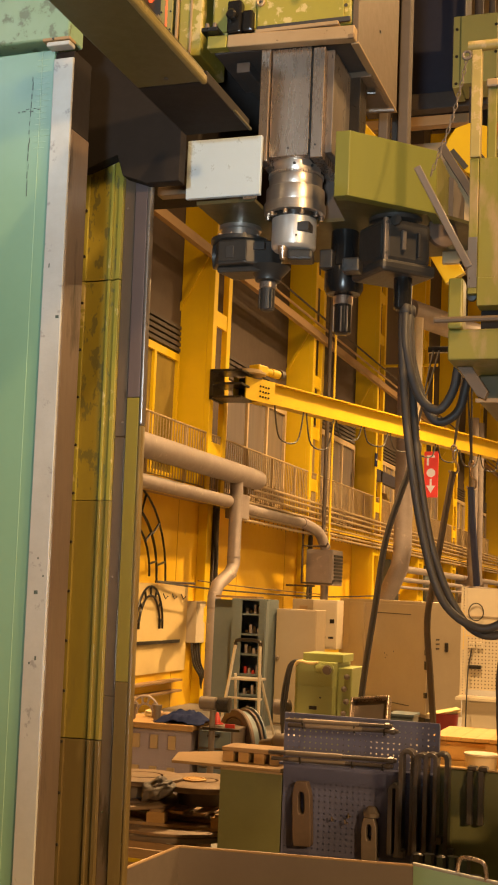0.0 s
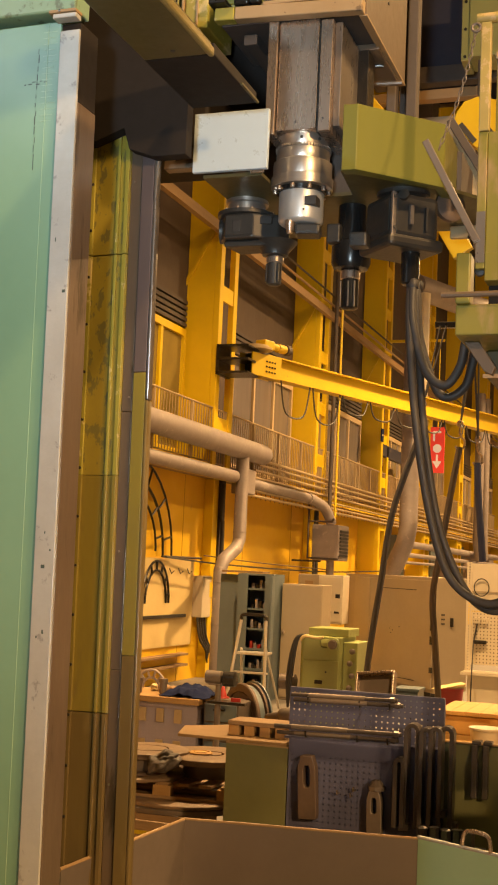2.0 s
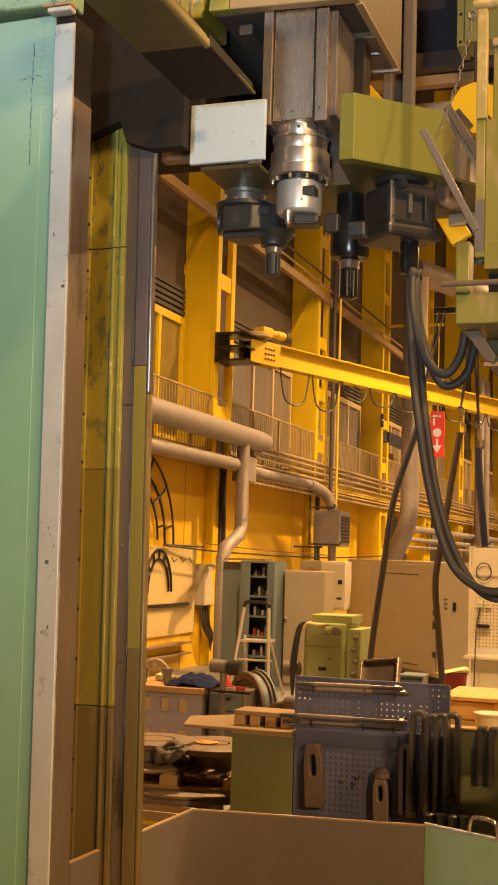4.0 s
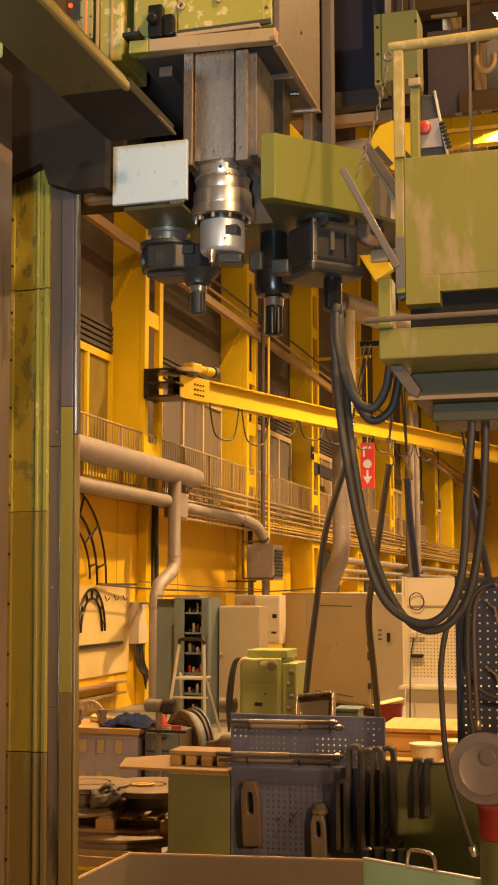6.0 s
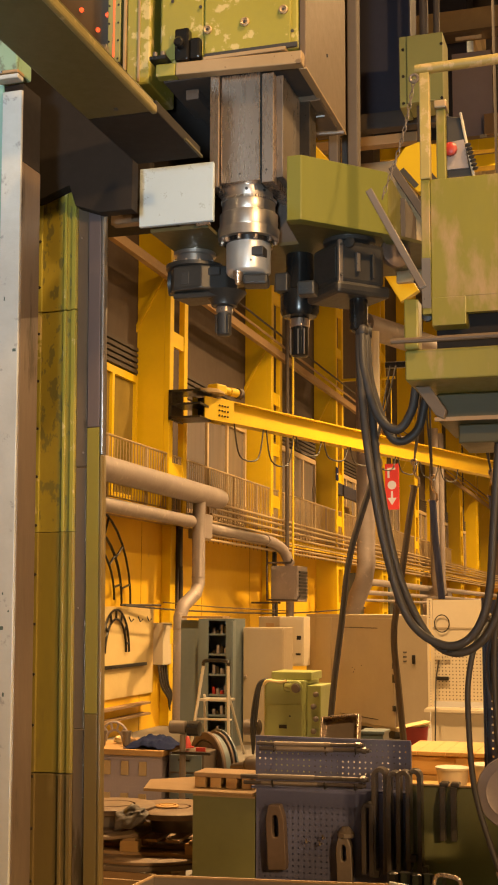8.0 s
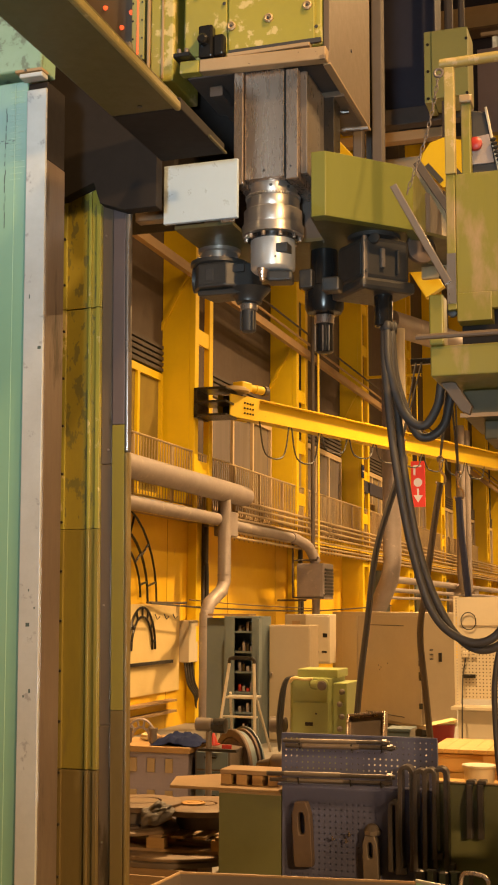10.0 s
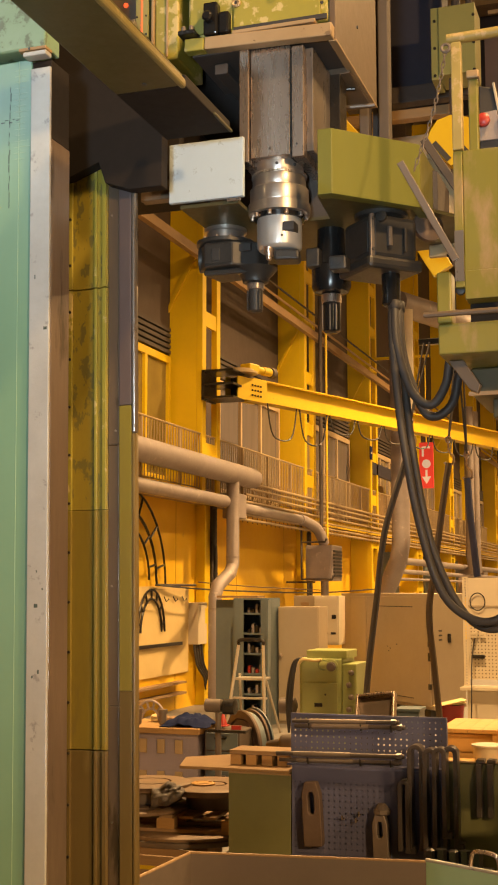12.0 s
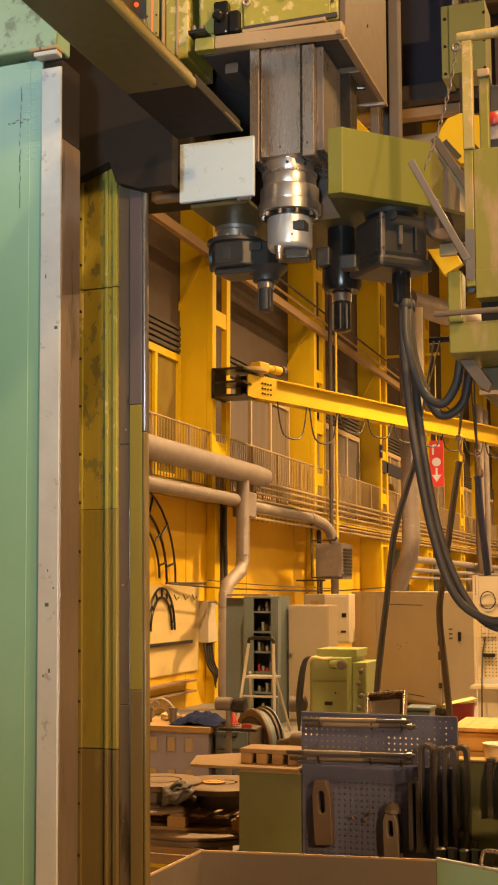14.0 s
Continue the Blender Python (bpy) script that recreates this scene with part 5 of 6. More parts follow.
part("white_band", lathe([(0.034, 0), (0.0245, 0.035)], (-4.49, 12.3, 0.905), steps=20), M_OFFWHITE, t, smooth=True)
t = thing("gear_segment", (-5.25, 12.35, 0.86), "pale toothed ring segment leaning on the bench", "machine part")
for rr in (0.10, 0.17):
    part("rim", tube([(-5.36 + rr * math.cos(a), 12.4, 0.885 + 1.2 * rr * math.sin(a)) for a in (k * math.pi / 14 for k in range(15))], 0.014, 6), M_LAG, t, smooth=True)
for k in range(6):
    a = (k + 0.5) * math.pi / 6
    part("web", tube([(-5.36 + r * math.cos(a), 12.4, 0.885 + 1.2 * r * math.sin(a)) for r in (0.10, 0.17)], 0.014, 6), M_LAG, t)
t = thing("pedestal_grinder", (-4.35, 11.8, 0), "dark iron pedestal grinder on a post", "grinder")
part("post", lathe([(0.16, 0), (0.16, 0.03), (0.035, 0.06), (0.03, 1.05)], (-4.36, 11.8, 0), steps=18), M_IRON, t, smooth=True)
part("motor", lathe([(0.04, 0), (0.065, 0.01), (0.065, 0.17), (0.05, 0.18)], (-4.5, 11.8, 1.12), (1, 0, 0), 20), M_IRON, t, smooth=True)
part("wheel_guard", lathe([(0.05, 0), (0.075, 0.01), (0.075, 0.13), (0.05, 0.14)], (-4.31, 11.8, 1.11), (1, 0, 0), 20), M_DARK, t, smooth=True)
part("rest", box(-4.45, -4.05, 11.74, 11.82, 0.86, 0.885), M_DARK, t)
t = thing("cable_drum", (-4.2, 12.6, 0.35), "grey steel flanged wheel standing on its rim", "wheel")
ax = (0.65, 0.76, 0.0)
part("rim", lathe([(0.02, 0.02), (0.1, 0.0), (0.28, 0.0), (0.29, 0.012), (0.30, 0.0), (0.37, 0.0), (0.38, 0.012), (0.38, 0.04), (0.35, 0.045), (0.35, 0.12), (0.38, 0.125), (0.38, 0.15), (0.36, 0.16), (0.02, 0.16)], (-4.40, 12.6, 0.62), ax, 48), M_RUST, t, smooth=True)
part("band", lathe([(0.351, 0.05), (0.357, 0.055), (0.357, 0.11), (0.351, 0.115)], (-4.40, 12.6, 0.62), ax, 48), M_BLUEGREY, t, smooth=True)
part("back_flange", lathe([(0.30, 0.162), (0.40, 0.164), (0.40, 0.18), (0.30, 0.182)], (-4.40, 12.6, 0.62), ax, 48), M_BLUEGREY, t, smooth=True)
part("cradle", box(-4.55, -4.1, 12.5, 12.85, 0, 0.25, 0.01), M_OLDWOOD, t)

# ---- crates, tray, boxes behind the rack ----
t = thing("wooden_crate", (-1.5, 11.2, 0), "pale pine slatted wooden crate", "crate", "pine crates")
for i in range(6):
    part("slat", box(-1.95, -1.0, 10.98, 11.0, 0.07 + i * 0.16, 0.222 + i * 0.16, 0.004), M_PINE, t)
part("body", box(-1.94, -1.01, 11.0, 11.8, 0.0, 1.03), M_PINE, t)
part("batten", box(-1.52, -1.42, 10.955, 10.98, 0.07, 1.03, 0.004), M_PINE, t)
for i in range(8):
    part("lid_board", box(-1.98 + i * 0.125, -1.8575 + i * 0.125, 10.94, 11.85, 1.035, 1.07, 0.004), M_PINE, t)
t = thing("plastic_tub", (-1.42, 10.6, 0.8), "off-white plastic tub in front of the crate", "tub", "white tubs")
part("shell", lathe([(0.1, 0), (0.12, 0.01), (0.135, 0.13), (0.145, 0.135), (0.145, 0.15), (0.13, 0.15)], (-1.5, 10.6, 0.84), steps=28), M_OFFWHITE, t, smooth=True)
t2 = copy_thing(t, pose(-1.14, 10.65, 0.83))
t = thing("low_table", (-1.4, 10.6, 0), "low pine table in front of the crate", "table")
part("top", box(-1.9, -0.9, 10.35, 10.9, 0.79, 0.83, 0.004), M_PINE, t)
for x in (-1.85, -1.0):
    for y in (10.4, 10.8):
        part("leg", box(x, x + 0.06, y, y + 0.06, 0, 0.79), M_PINE, t)
t = thing("sheet_tray", (-2.2, 9.5, 1.2), "grey steel tray leaning on its edge", "tray")
tm = pose(-2.2, 9.5, 1.335, 62, 0, -10) @ pose(0, 0, 0, 0, 0, 8)
part("pan", box(-0.15, 0.15, -0.13, 0.13, -0.005, 0.005, m=tm), M_IRON, t)
for a in ((-0.16, -0.14, -0.14, 0.14), (0.14, 0.16, -0.14, 0.14), (-0.14, 0.14, -0.14, -0.12), (-0.14, 0.14, 0.12, 0.14)):
    part("rim", box(a[0], a[1], a[2], a[3], -0.01, 0.06, 0.006, m=tm), M_STEEL, t)
t = thing("stacking_box", (-2.05, 10.0, 1.2), "pale blue plastic stacking box", "box")
part("shell", box(-2.15, -1.96, 9.95, 10.2, 1.2, 1.315, 0.008), M_BLUEGREY, t)
part("rim", box(-2.16, -1.95, 9.94, 10.21, 1.30, 1.325, 0.004), M_BLUEGREY, t)
t = thing("tall_bench", (-2.1, 9.9, 0), "dark steel bench behind the perforated rack", "bench")
part("top", box(-2.5, -1.85, 9.35, 10.3, 1.16, 1.2, 0.006), M_DARK, t)
for x in (-2.45, -1.95):
    part("leg", box(x, x + 0.05, 9.5, 9.55, 0, 1.16), M_DARK, t)
    part("leg", box(x, x + 0.05, 10.2, 10.25, 0, 1.16), M_DARK, t)
t = thing("red_bucket", (-2.72, 16, 0.5), "red steel bucket heaped with paper", "bucket")
part("pail", lathe([(0.13, 0), (0.14, 0.01), (0.17, 0.3), (0.175, 0.31)], (-2.73, 16, 0.5), steps=28), M_RED, t, smooth=True)
for i in range(3):
    part("paper", box(-2.95 + i * 0.03, -2.55, 15.85, 16.15, 0.815 + i * 0.012, 0.82 + i * 0.012, m=about(-2.73, 16, 0.82, 0, -6 - i * 3, i * 11)), M_CREAM, t)
part("stand", box(-2.9, -2.55, 15.85, 16.15, 0, 0.5, 0.01), M_DARK, t)

# ---- green upright machine ----
t = thing("milling_machine", (-4.1, 15.3, 0), "light green upright workshop milling machine", "machine")
part("column", prism([(-4.47, 15.03), (-4.44, 15.0), (-3.96, 15.0), (-3.92, 15.04), (-3.92, 15.7), (-4.47, 15.7)], 0, 1.42, 0.02), M_LIGHTGREEN, t)
part("door_hole", lathe([(0.012, 0), (0.012, 0.004)], (-4.12, 14.985, 0.98), (0, -1, 0), 10), M_BLACK, t)
part("top_plate", box(-4.38, -3.86, 15.05, 15.6, 1.42, 1.52, 0.01), M_LIGHTGREEN, t)
md = part("door", box(-4.42, -3.96, 14.985, 15.0, 0.5, 1.12, 0.006), M_LIGHTGREEN, t)
part("boss", box(-4.2, -3.97, 14.93, 15.0, 1.28, 1.4, 0.05), M_LIGHTGREEN, t, smooth=True)
part("dial_ring", lathe([(0.06, 0), (0.085, 0.004), (0.085, 0.02), (0.07, 0.024)], (-4.02, 14.93, 1.33), (0, -1, 0), 24), M_LIGHTGREEN, t, smooth=True)
part("dial", lathe([(0.06, 0), (0.06, 0.03), (0.045, 0.035), (0.045, 0.05)], (-4.02, 14.925, 1.33), (0, -1, 0), 20), M_IRON, t, smooth=True)
part("plate", box(-4.26, -4.16, 14.975, 14.985, 0.83, 0.875), M_DARK, md, "small dark plate")
part("side_box", box(-3.92, -3.74, 15.05, 15.65, 0.2, 1.36, 0.012), M_LIGHTGREEN, t)
for i in range(6):
    part("knob", lathe([(0.035, 0), (0.035, 0.03), (0.02, 0.04)], (-3.83 + 0.03 * (i % 2), 15.05, 0.5 + i * 0.15), (0, -1, 0), 12), M_IRON, t, smooth=True)
part("cloth", tube([(-4.46, 14.99, 1.36), (-4.40, 14.97, 1.41), (-4.25, 14.97, 1.395), (-4.16, 14.97, 1.41)], 0.022, 8, smooth_path=4), M_CREAM, t, smooth=True)
part("motor", lathe([(0.05, 0), (0.1, 0.01), (0.1, 0.2), (0.06, 0.22)], (-4.75, 15.1, 0.82), (1, 0, 0), 20), M_IRON, t, smooth=True)
for i in range(3):
    part("hose", tube([(-4.4, 15.0, 1.43), (-4.5 - 0.02 * i, 14.98, 1.35), (-4.56 - 0.03 * i, 14.98, 0.9), (-4.6, 15.0, 0.5)], 0.015, 6, smooth_path=5), M_BLACK, t)

# ---- cabinets along the wall ----
t = thing("blue_cabinet", (-6.9, 20.3, 0), "blue grey steel cupboard with an open door", "cupboard")
part("side", box(-7.12, -7.09, 20.0, 20.6, 0, 2.1), M_BLUEGREY, t)
part("side", box(-6.5, -6.47, 20.0, 20.6, 0, 2.1), M_BLUEGREY, t)
part("back", box(-7.09, -6.5, 20.57, 20.6, 0, 2.1), M_BLUEGREY, t)
part("top", box(-7.12, -6.47, 20.0, 20.6, 2.1, 2.13), M_BLUEGREY, t)
part("front_stile", box(-7.09, -6.93, 19.98, 20.0, 0, 2.1), M_BLUEGREY, t)
part("front_stile", box(-6.62, -6.5, 19.98, 20.0, 0, 2.1), M_BLUEGREY, t)
for i in range(6):
    part("shelf", box(-7.09, -6.5, 20.02, 20.56, 0.15 + i * 0.34, 0.18 + i * 0.34), M_BLUEGREY, t)
    for j in range(5):
        b = thing("small_box", (-6.87 + j * 0.07, 20.15, 0.18 + i * 0.34), "small stored box on a cupboard shelf", "box", "boxes in the cupboard")
        part("carton", box(-6.895 + j * 0.07, -6.85 + j * 0.07, 20.1, 20.25, 0.182 + i * 0.34, 0.24 + 0.03 * ((i * 5 + j * 3) % 4) + i * 0.34, 0.003), M_RED if (i, j % 2) == (2, 0) else (M_LAG if (i + j) % 2 else M_DARK), b)
part("side_leaf", box(-7.55, -7.13, 20.3, 20.33, 0, 2.1, 0.004), M_BLUEGREY, t)
part("door", box(-0.015, 0.015, -0.45, 0, 0, 2.08, 0.004, m=pose(-6.46, 20.0, 0.02, 0, 0, 12)), M_BLUEGREY, t)
part("lid_board", box(-7.5, -6.75, 20.2, 20.6, 2.135, 2.17), M_OLDWOOD, t)
t = thing("beige_panel_cabinet", (-6.1, 20.7, 0), "beige steel cabinet with a wide plain door", "cabinet")
part("body", box(-6.44, -5.72, 20.4, 21.0, 0, 1.98, 0.01), M_BEIGE, t)
bd = part("door", box(-6.43, -5.73, 20.385, 20.4, 0.05, 1.96, 0.004), M_BEIGE, t)
part("knob", lathe([(0.03, 0), (0.03, 0.03), (0.015, 0.04)], (-6.39, 20.385, 1.15), (0, -1, 0), 12), M_STEEL, bd, smooth=True)
t = thing("step_ladder", (-6.3, 18.5, 0), "aluminium step ladder standing open", "ladder")
for x in (-6.55, -6.1):
    s = 1 if x < -6.3 else -1
    part("front_rail", tube([(x - 0.1 * s, 18.3, 0), (x + 0.02 * s, 18.6, 1.42)], 0.026, 8), M_ALU, t, smooth=True)
    part("rear_rail", tube([(x - 0.1 * s, 19.1, 0), (x + 0.02 * s, 18.65, 0.95)], 0.022, 8), M_ALU, t, smooth=True)
part("top_bow", tube([(-6.53, 18.6, 1.4), (-6.5, 18.6, 1.48), (-6.16, 18.6, 1.48), (-6.12, 18.6, 1.4)], 0.03, 8, smooth_path=4), M_DARK, t, smooth=True)
part("platform", box(-6.56, -6.08, 18.5, 18.85, 0.86, 0.9, 0.008), M_ALU, t)
for z in (0.28, 0.57):
    part("tread", box(-6.6, -6.04, 18.35 + z * 0.2, 18.45 + z * 0.2, z, z + 0.03, 0.006), M_ALU, t)
t = thing("meter_box", (-6.5, 23.8, 1.1), "off-white electrical box on a post", "electrical box")
part("case", box(-6.7, -6.2, 23.6, 24.1, 1.19, 2.15, 0.012), M_OFFWHITE, t)
part("side_case", box(-7.2, -6.71, 23.85, 24.2, 1.19, 2.15, 0.012), M_BEIGE, t)
part("display", box(-6.34, -6.25, 23.575, 23.585, 1.7, 1.78), M_DARK, t)
part("front_cover", box(-6.66, -6.22, 23.585, 23.598, 1.23, 2.11, 0.006), M_OFFWHITE, t)
part("vent", box(-7.05, -6.88, 23.84, 23.85, 1.9, 2.02, 0.002), M_TAN, t)
for x in (-6.52, -6.36):
    part("bar_label", box(x, x + 0.1, 23.575, 23.585, 1.4, 1.44), M_DARK, t)
part("post", box(-6.9, -6.7, 23.85, 24.0, 0, 1.19), M_BEIGE, t)
t = thing("switch_cabinet", (-5.1, 23.5, 0), "large beige steel switch cabinet with wide doors", "cabinet")
part("body", prism([(-6.45, 24.75), (-6.18, 24.5), (-4.05, 22.02), (-3.62, 22.9), (-4.4, 25.6)], 0.14, 2.2, 0.01), M_BEIGE, t)
part("plinth", prism([(-6.3, 24.75), (-4.15, 22.2), (-3.75, 22.95), (-4.5, 25.4)], 0, 0.14), M_DARK, t)
dv = Vector((-4.05 + 6.18, 22.02 - 24.5, 0)).normalized()
dn = Vector((dv.y, -dv.x, 0))
p0 = Vector((-6.18, 24.5, 0))
yw = math.degrees(math.atan2(dv.y, dv.x))
dm = Matrix.Translation(p0) @ pose(0, 0, 0, 0, 0, yw)
wd = part("door", box(0.75, 3.2, -0.035, -0.01, 0.2, 2.14, 0.006, m=dm), M_BEIGE, t)
part("door", box(0.05, 0.72, -0.035, -0.01, 0.2, 2.14, 0.006, m=dm), M_BEIGE, t)
for z0, z1 in ((0.5, 0.6), (1.0, 1.15), (1.25, 1.35), (1.9, 2.02)):
    part("hinge", box(3.18, 3.25, -0.07, -0.03, z0, z1, 0.004, m=dm), M_DARK, wd)
for z in (0.3, 1.95):
    part("door_slot", box(1.1, 2.6, -0.04, -0.036, z, z + 0.015, m=dm), M_SHADE, wd)
for u, z in ((1.62, 1.2), (1.72, 1.17), (1.66, 1.12), (1.98, 1.25)):
    part("screw", lathe([(0.012, 0), (0.012, 0.006)], dm @ Vector((u, -0.035, z)), dm.to_3x3() @ Vector((0, -1, 0)), 8), M_DARK, wd)
for z in (1.36, 1.44, 1.52):
    part("label_bar", box(-4.0, -3.9, 22.20, 22.205, z, z + 0.03, m=about(-3.95, 22.2, z, 0, 0, 64)), M_SHADE, t)
part("switch", box(-3.86, -3.8, 22.4, 22.46, 1.32, 1.48, 0.004, m=None), M_DARK, t)

# ---- white perforated bench wall ----
t = thing("wall_bench", (-2.6, 20.2, 0), "off-white work bench with a perforated back wall", "bench")
part("back_panel", box(-3.1, -1.6, 20.0, 20.03, 1.7, 2.46), M_OFFWHITE, t)
perforated("perforated_panel", -3.1, -1.6, 20.0, 0.85, 1.69, 0.055, 0.009, M_OFFWHITE, t)
part("rear", box(-3.1, -1.6, 20.05, 20.06, 0.85, 1.69), M_SHADE, t)
perforated("slotted_post", -3.19, -3.1, 19.98, 0.7, 2.48, 0.045, 0.01, M_OFFWHITE, t)
part("seam", box(-3.1, -1.6, 19.985, 20.0, 2.0, 2.02), M_BEIGE, t)
part("worktop", box(-3.2, -1.6, 19.6, 20.1, 0.7, 0.75, 0.006), M_OFFWHITE, t)
part("base", box(-3.1, -1.7, 19.7, 20.1, 0, 0.7, 0.008), M_OFFWHITE, t)
for i in range(2):
    part("socket", box(-3.06 + i * 0.13, -2.96 + i * 0.13, 19.96, 20.0, 1.5, 1.6, 0.008), M_OFFWHITE, t)
    for dx in (0.03, 0.06):
        part("socket_hole", lathe([(0.008, 0), (0.008, 0.004)], (-3.06 + i * 0.13 + dx, 19.96, 1.55), (0, -1, 0), 8), M_DARK, t)
part("plug", box(-3.05, -2.85, 19.93, 19.99, 1.18, 1.24, 0.01), M_DARK, t)
part("cable_coil", tube([(-2.95 + 0.12 * math.cos(a), 19.97, 2.08 + 0.14 * math.sin(a)) for a in (i * 0.5 for i in range(26))], 0.008, 5), M_DARK, t)
part("cord", tube([(-3.0, 19.95, 1.5), (-3.05, 19.94, 1.2), (-3.0, 19.5, 0.8), (-3.02, 19.55, 0.2)], 0.012, 6, smooth_path=5), M_BLACK, t)

# ---- ducts, sign ----
t = thing("air_duct", (-7.0, 33, 2), "round grey ventilation duct with a bent foot", "duct")
part("riser", tube([(-6.9, 33, 10.2), (-6.9, 33, 3.5), (-6.98, 33, 3.05), (-7.2, 33.05, 2.55), (-7.5, 33.15, 2.0), (-7.6, 33.2, 1.5), (-7.6, 33.2, 0)], 0.25, 22), M_LAG, t, smooth=True)
for z in (3.6, 5.0, 6.4, 7.8):
    part("seam_band", lathe([(0.256, 0), (0.256, 0.05)], (-6.9, 33, z), steps=22), M_LAG, t)
part("cross_duct", tube([(-6.9, 33, 10.2), (-5.2, 36, 10.0)], 0.35, 22), M_LAG, t, smooth=True)
t = thing("white_pipe", (-6.4, 32, 8), "pale white vertical pipe beside the duct", "pipe")
part("run", tube([(-6.42, 32, 6.2), (-6.42, 32, 9.75)], 0.14, 16), M_OFFWHITE, t, smooth=True)
part("clamp", box(-6.9, -6.28, 31.97, 32.03, 9.0, 9.06), M_YELLOW, t)
part("clamp_arm", box(-6.9, -6.84, 32.03, 32.72, 9.0, 9.06), M_YELLOW, t)
t = thing("riser_ducts", (-8.0, 52, 3), "pair of grey riser ducts with a bend", "duct")
for i, dy in enumerate((0, 1.6)):
    part("duct", tube([(-7.9, 52 + dy, 10.0), (-7.9, 52 + dy, 3.6), (-7.9, 52.4 + dy, 3.1), (-8.6, 53 + dy, 3.0)], 0.2, 14), M_LAG, t, smooth=True)
t = thing("low_pipes", (-8.2, 45, 2.9), "grey pipes and boxes along the lower wall", "pipe")
for z, r in ((3.2, 0.12), (2.85, 0.08), (2.6, 0.05)):
    part("run", tube([(-8.3, 38.5, z), (-8.3, 90, z)], r, 12), M_LAG, t, smooth=True)
for i in range(8):
    part("box", box(-9.03, -8.75, 40 + i * 3.1, 41.4 + i * 3.1, 1.9, 3.5 - 0.3 * (i % 2), 0.01), M_LAG if i % 2 else M_BLUEGREY, t)
t = thing("exit_sign", (-6.75, 36, 5.2), "red hanging sign with a white down arrow", "sign")
sb = part("board", box(-6.94, -6.52, 36.0, 36.05, 5.25, 6.62, 0.006), M_SIGN, t)
part("disc", lathe([(0.13, 0), (0.13, 0.006)], (-6.73, 35.998, 5.98), (0, -1, 0), 28), M_SIGNW, sb)
part("arrow_shaft", box(-6.76, -6.70, 35.99, 35.998, 5.55, 5.8), M_SIGNW, sb)
bm = bmesh.new()
tri = [bm.verts.new((x, y, z)) for y in (35.99, 35.998) for x, z in ((-6.87, 5.6), (-6.73, 5.38), (-6.59, 5.6))]
bm.faces.new(tri[:3]), bm.faces.new(tri[3:][::-1])
for i in range(3):
    bm.faces.new((tri[i], tri[3 + i], tri[3 + (i + 1) % 3], tri[(i + 1) % 3]))
part("arrow_head", bm, M_SIGNW, sb)
part("bar", box(-6.86, -6.80, 35.99, 35.998, 6.2, 6.5), M_SIGNW, sb)
part("bar", box(-6.80, -6.62, 35.99, 35.998, 6.44, 6.5), M_SIGNW, sb)
part("hanger", tube([(-6.73, 36.02, 6.62), (-6.73, 36.02, 9.2)], 0.02, 6), M_YELLOW, t)
t = thing("wall_bracket", (-7.6, 36, 9.3), "yellow arm carrying the hanging sign", "bracket")
part("arm", box(-8.4, -6.6, 36.0, 36.06, 9.2, 9.28), M_YELLOW, t)
t = thing("shutter_rail", (-8.4, 38.5, 5.7), "dark steel shutter rail across the gallery opening", "rail")
part("box", box(-8.52, -8.40, 36.1, 40.8, 5.75, 6.12, 0.01), M_NIGHT, t)
t = thing("gallery_door", (-8.9, 38.5, 4.06), "orange wooden gallery door with a small sign", "door")
part("leaf", box(-9.03, -8.98, 37.2, 40.2, 4.065, 5.7, 0.01), M_PLY, t)
part("sign_plate", box(-8.978, -8.97, 39.3, 39.8, 5.2, 5.45, 0.004), M_OFFWHITE, t)
part("sign_bar", box(-8.969, -8.966, 39.4, 39.7, 5.28, 5.37), M_DARK, t)
t = thing("blue_sign", (-8.3, 36.3, 6.1), "small dark blue sign with a pale bar", "sign")
part("board", box(-8.395, -8.37, 35.75, 36.05, 6.15, 6.55, 0.006), M_CLOTH, t)
part("bar", box(-8.369, -8.366, 35.82, 35.98, 6.33, 6.38), M_OFFWHITE, t)
t = thing("down_pipe", (-8.2, 31, 6), "dark vertical service pipe in front of the gallery", "pipe")
part("run", tube([(-8.2, 29.6, 2.5), (-8.2, 29.6, 10.0)], 0.05, 10), M_SHADE, t, smooth=True)
part("run", tube([(-8.05, 29.6, 3.4), (-8.05, 29.6, 10.0)], 0.03, 8), M_YELLOW, t, smooth=True)

# ---- slings hanging ----
def sling(points, w, label, material, up, group="hanging slings"):
    t = thing("lifting_sling", points[0], label, "sling", group)
    bm = bmesh.new()
    pts = [Vector(p) for p in points]
    tube(pts, w, 8, bm, smooth_path=6)
    part("webbing", bm, material, t, smooth=True)
    top = pts[0]
    part("hook", tube([top + Vector((0, 0, 0.28)), top + Vector((0, 0, 0.14)), top + Vector((0.05, 0, 0.08)), top + Vector((0.05, 0, 0.0)), top + Vector((-0.01, 0, -0.04)), top + Vector((-0.05, 0, 0.01))], 0.014, 7, smooth_path=4), M_STEEL, t, smooth=True)
    for d in (-0.035, 0.035):
        part("strap", tube([top + Vector((0, 0, 0.26)), Vector(up) + Vector((d, 0.0, 0))], 0.012, 6), M_SLING, t)
    part("shackle", tube([top + Vector((0.03 * math.cos(k), 0, 0.27 + 0.035 * math.sin(k))) for k in (i * math.tau / 12 for i in range(13))], 0.012, 6), M_STEEL, t, smooth=True)


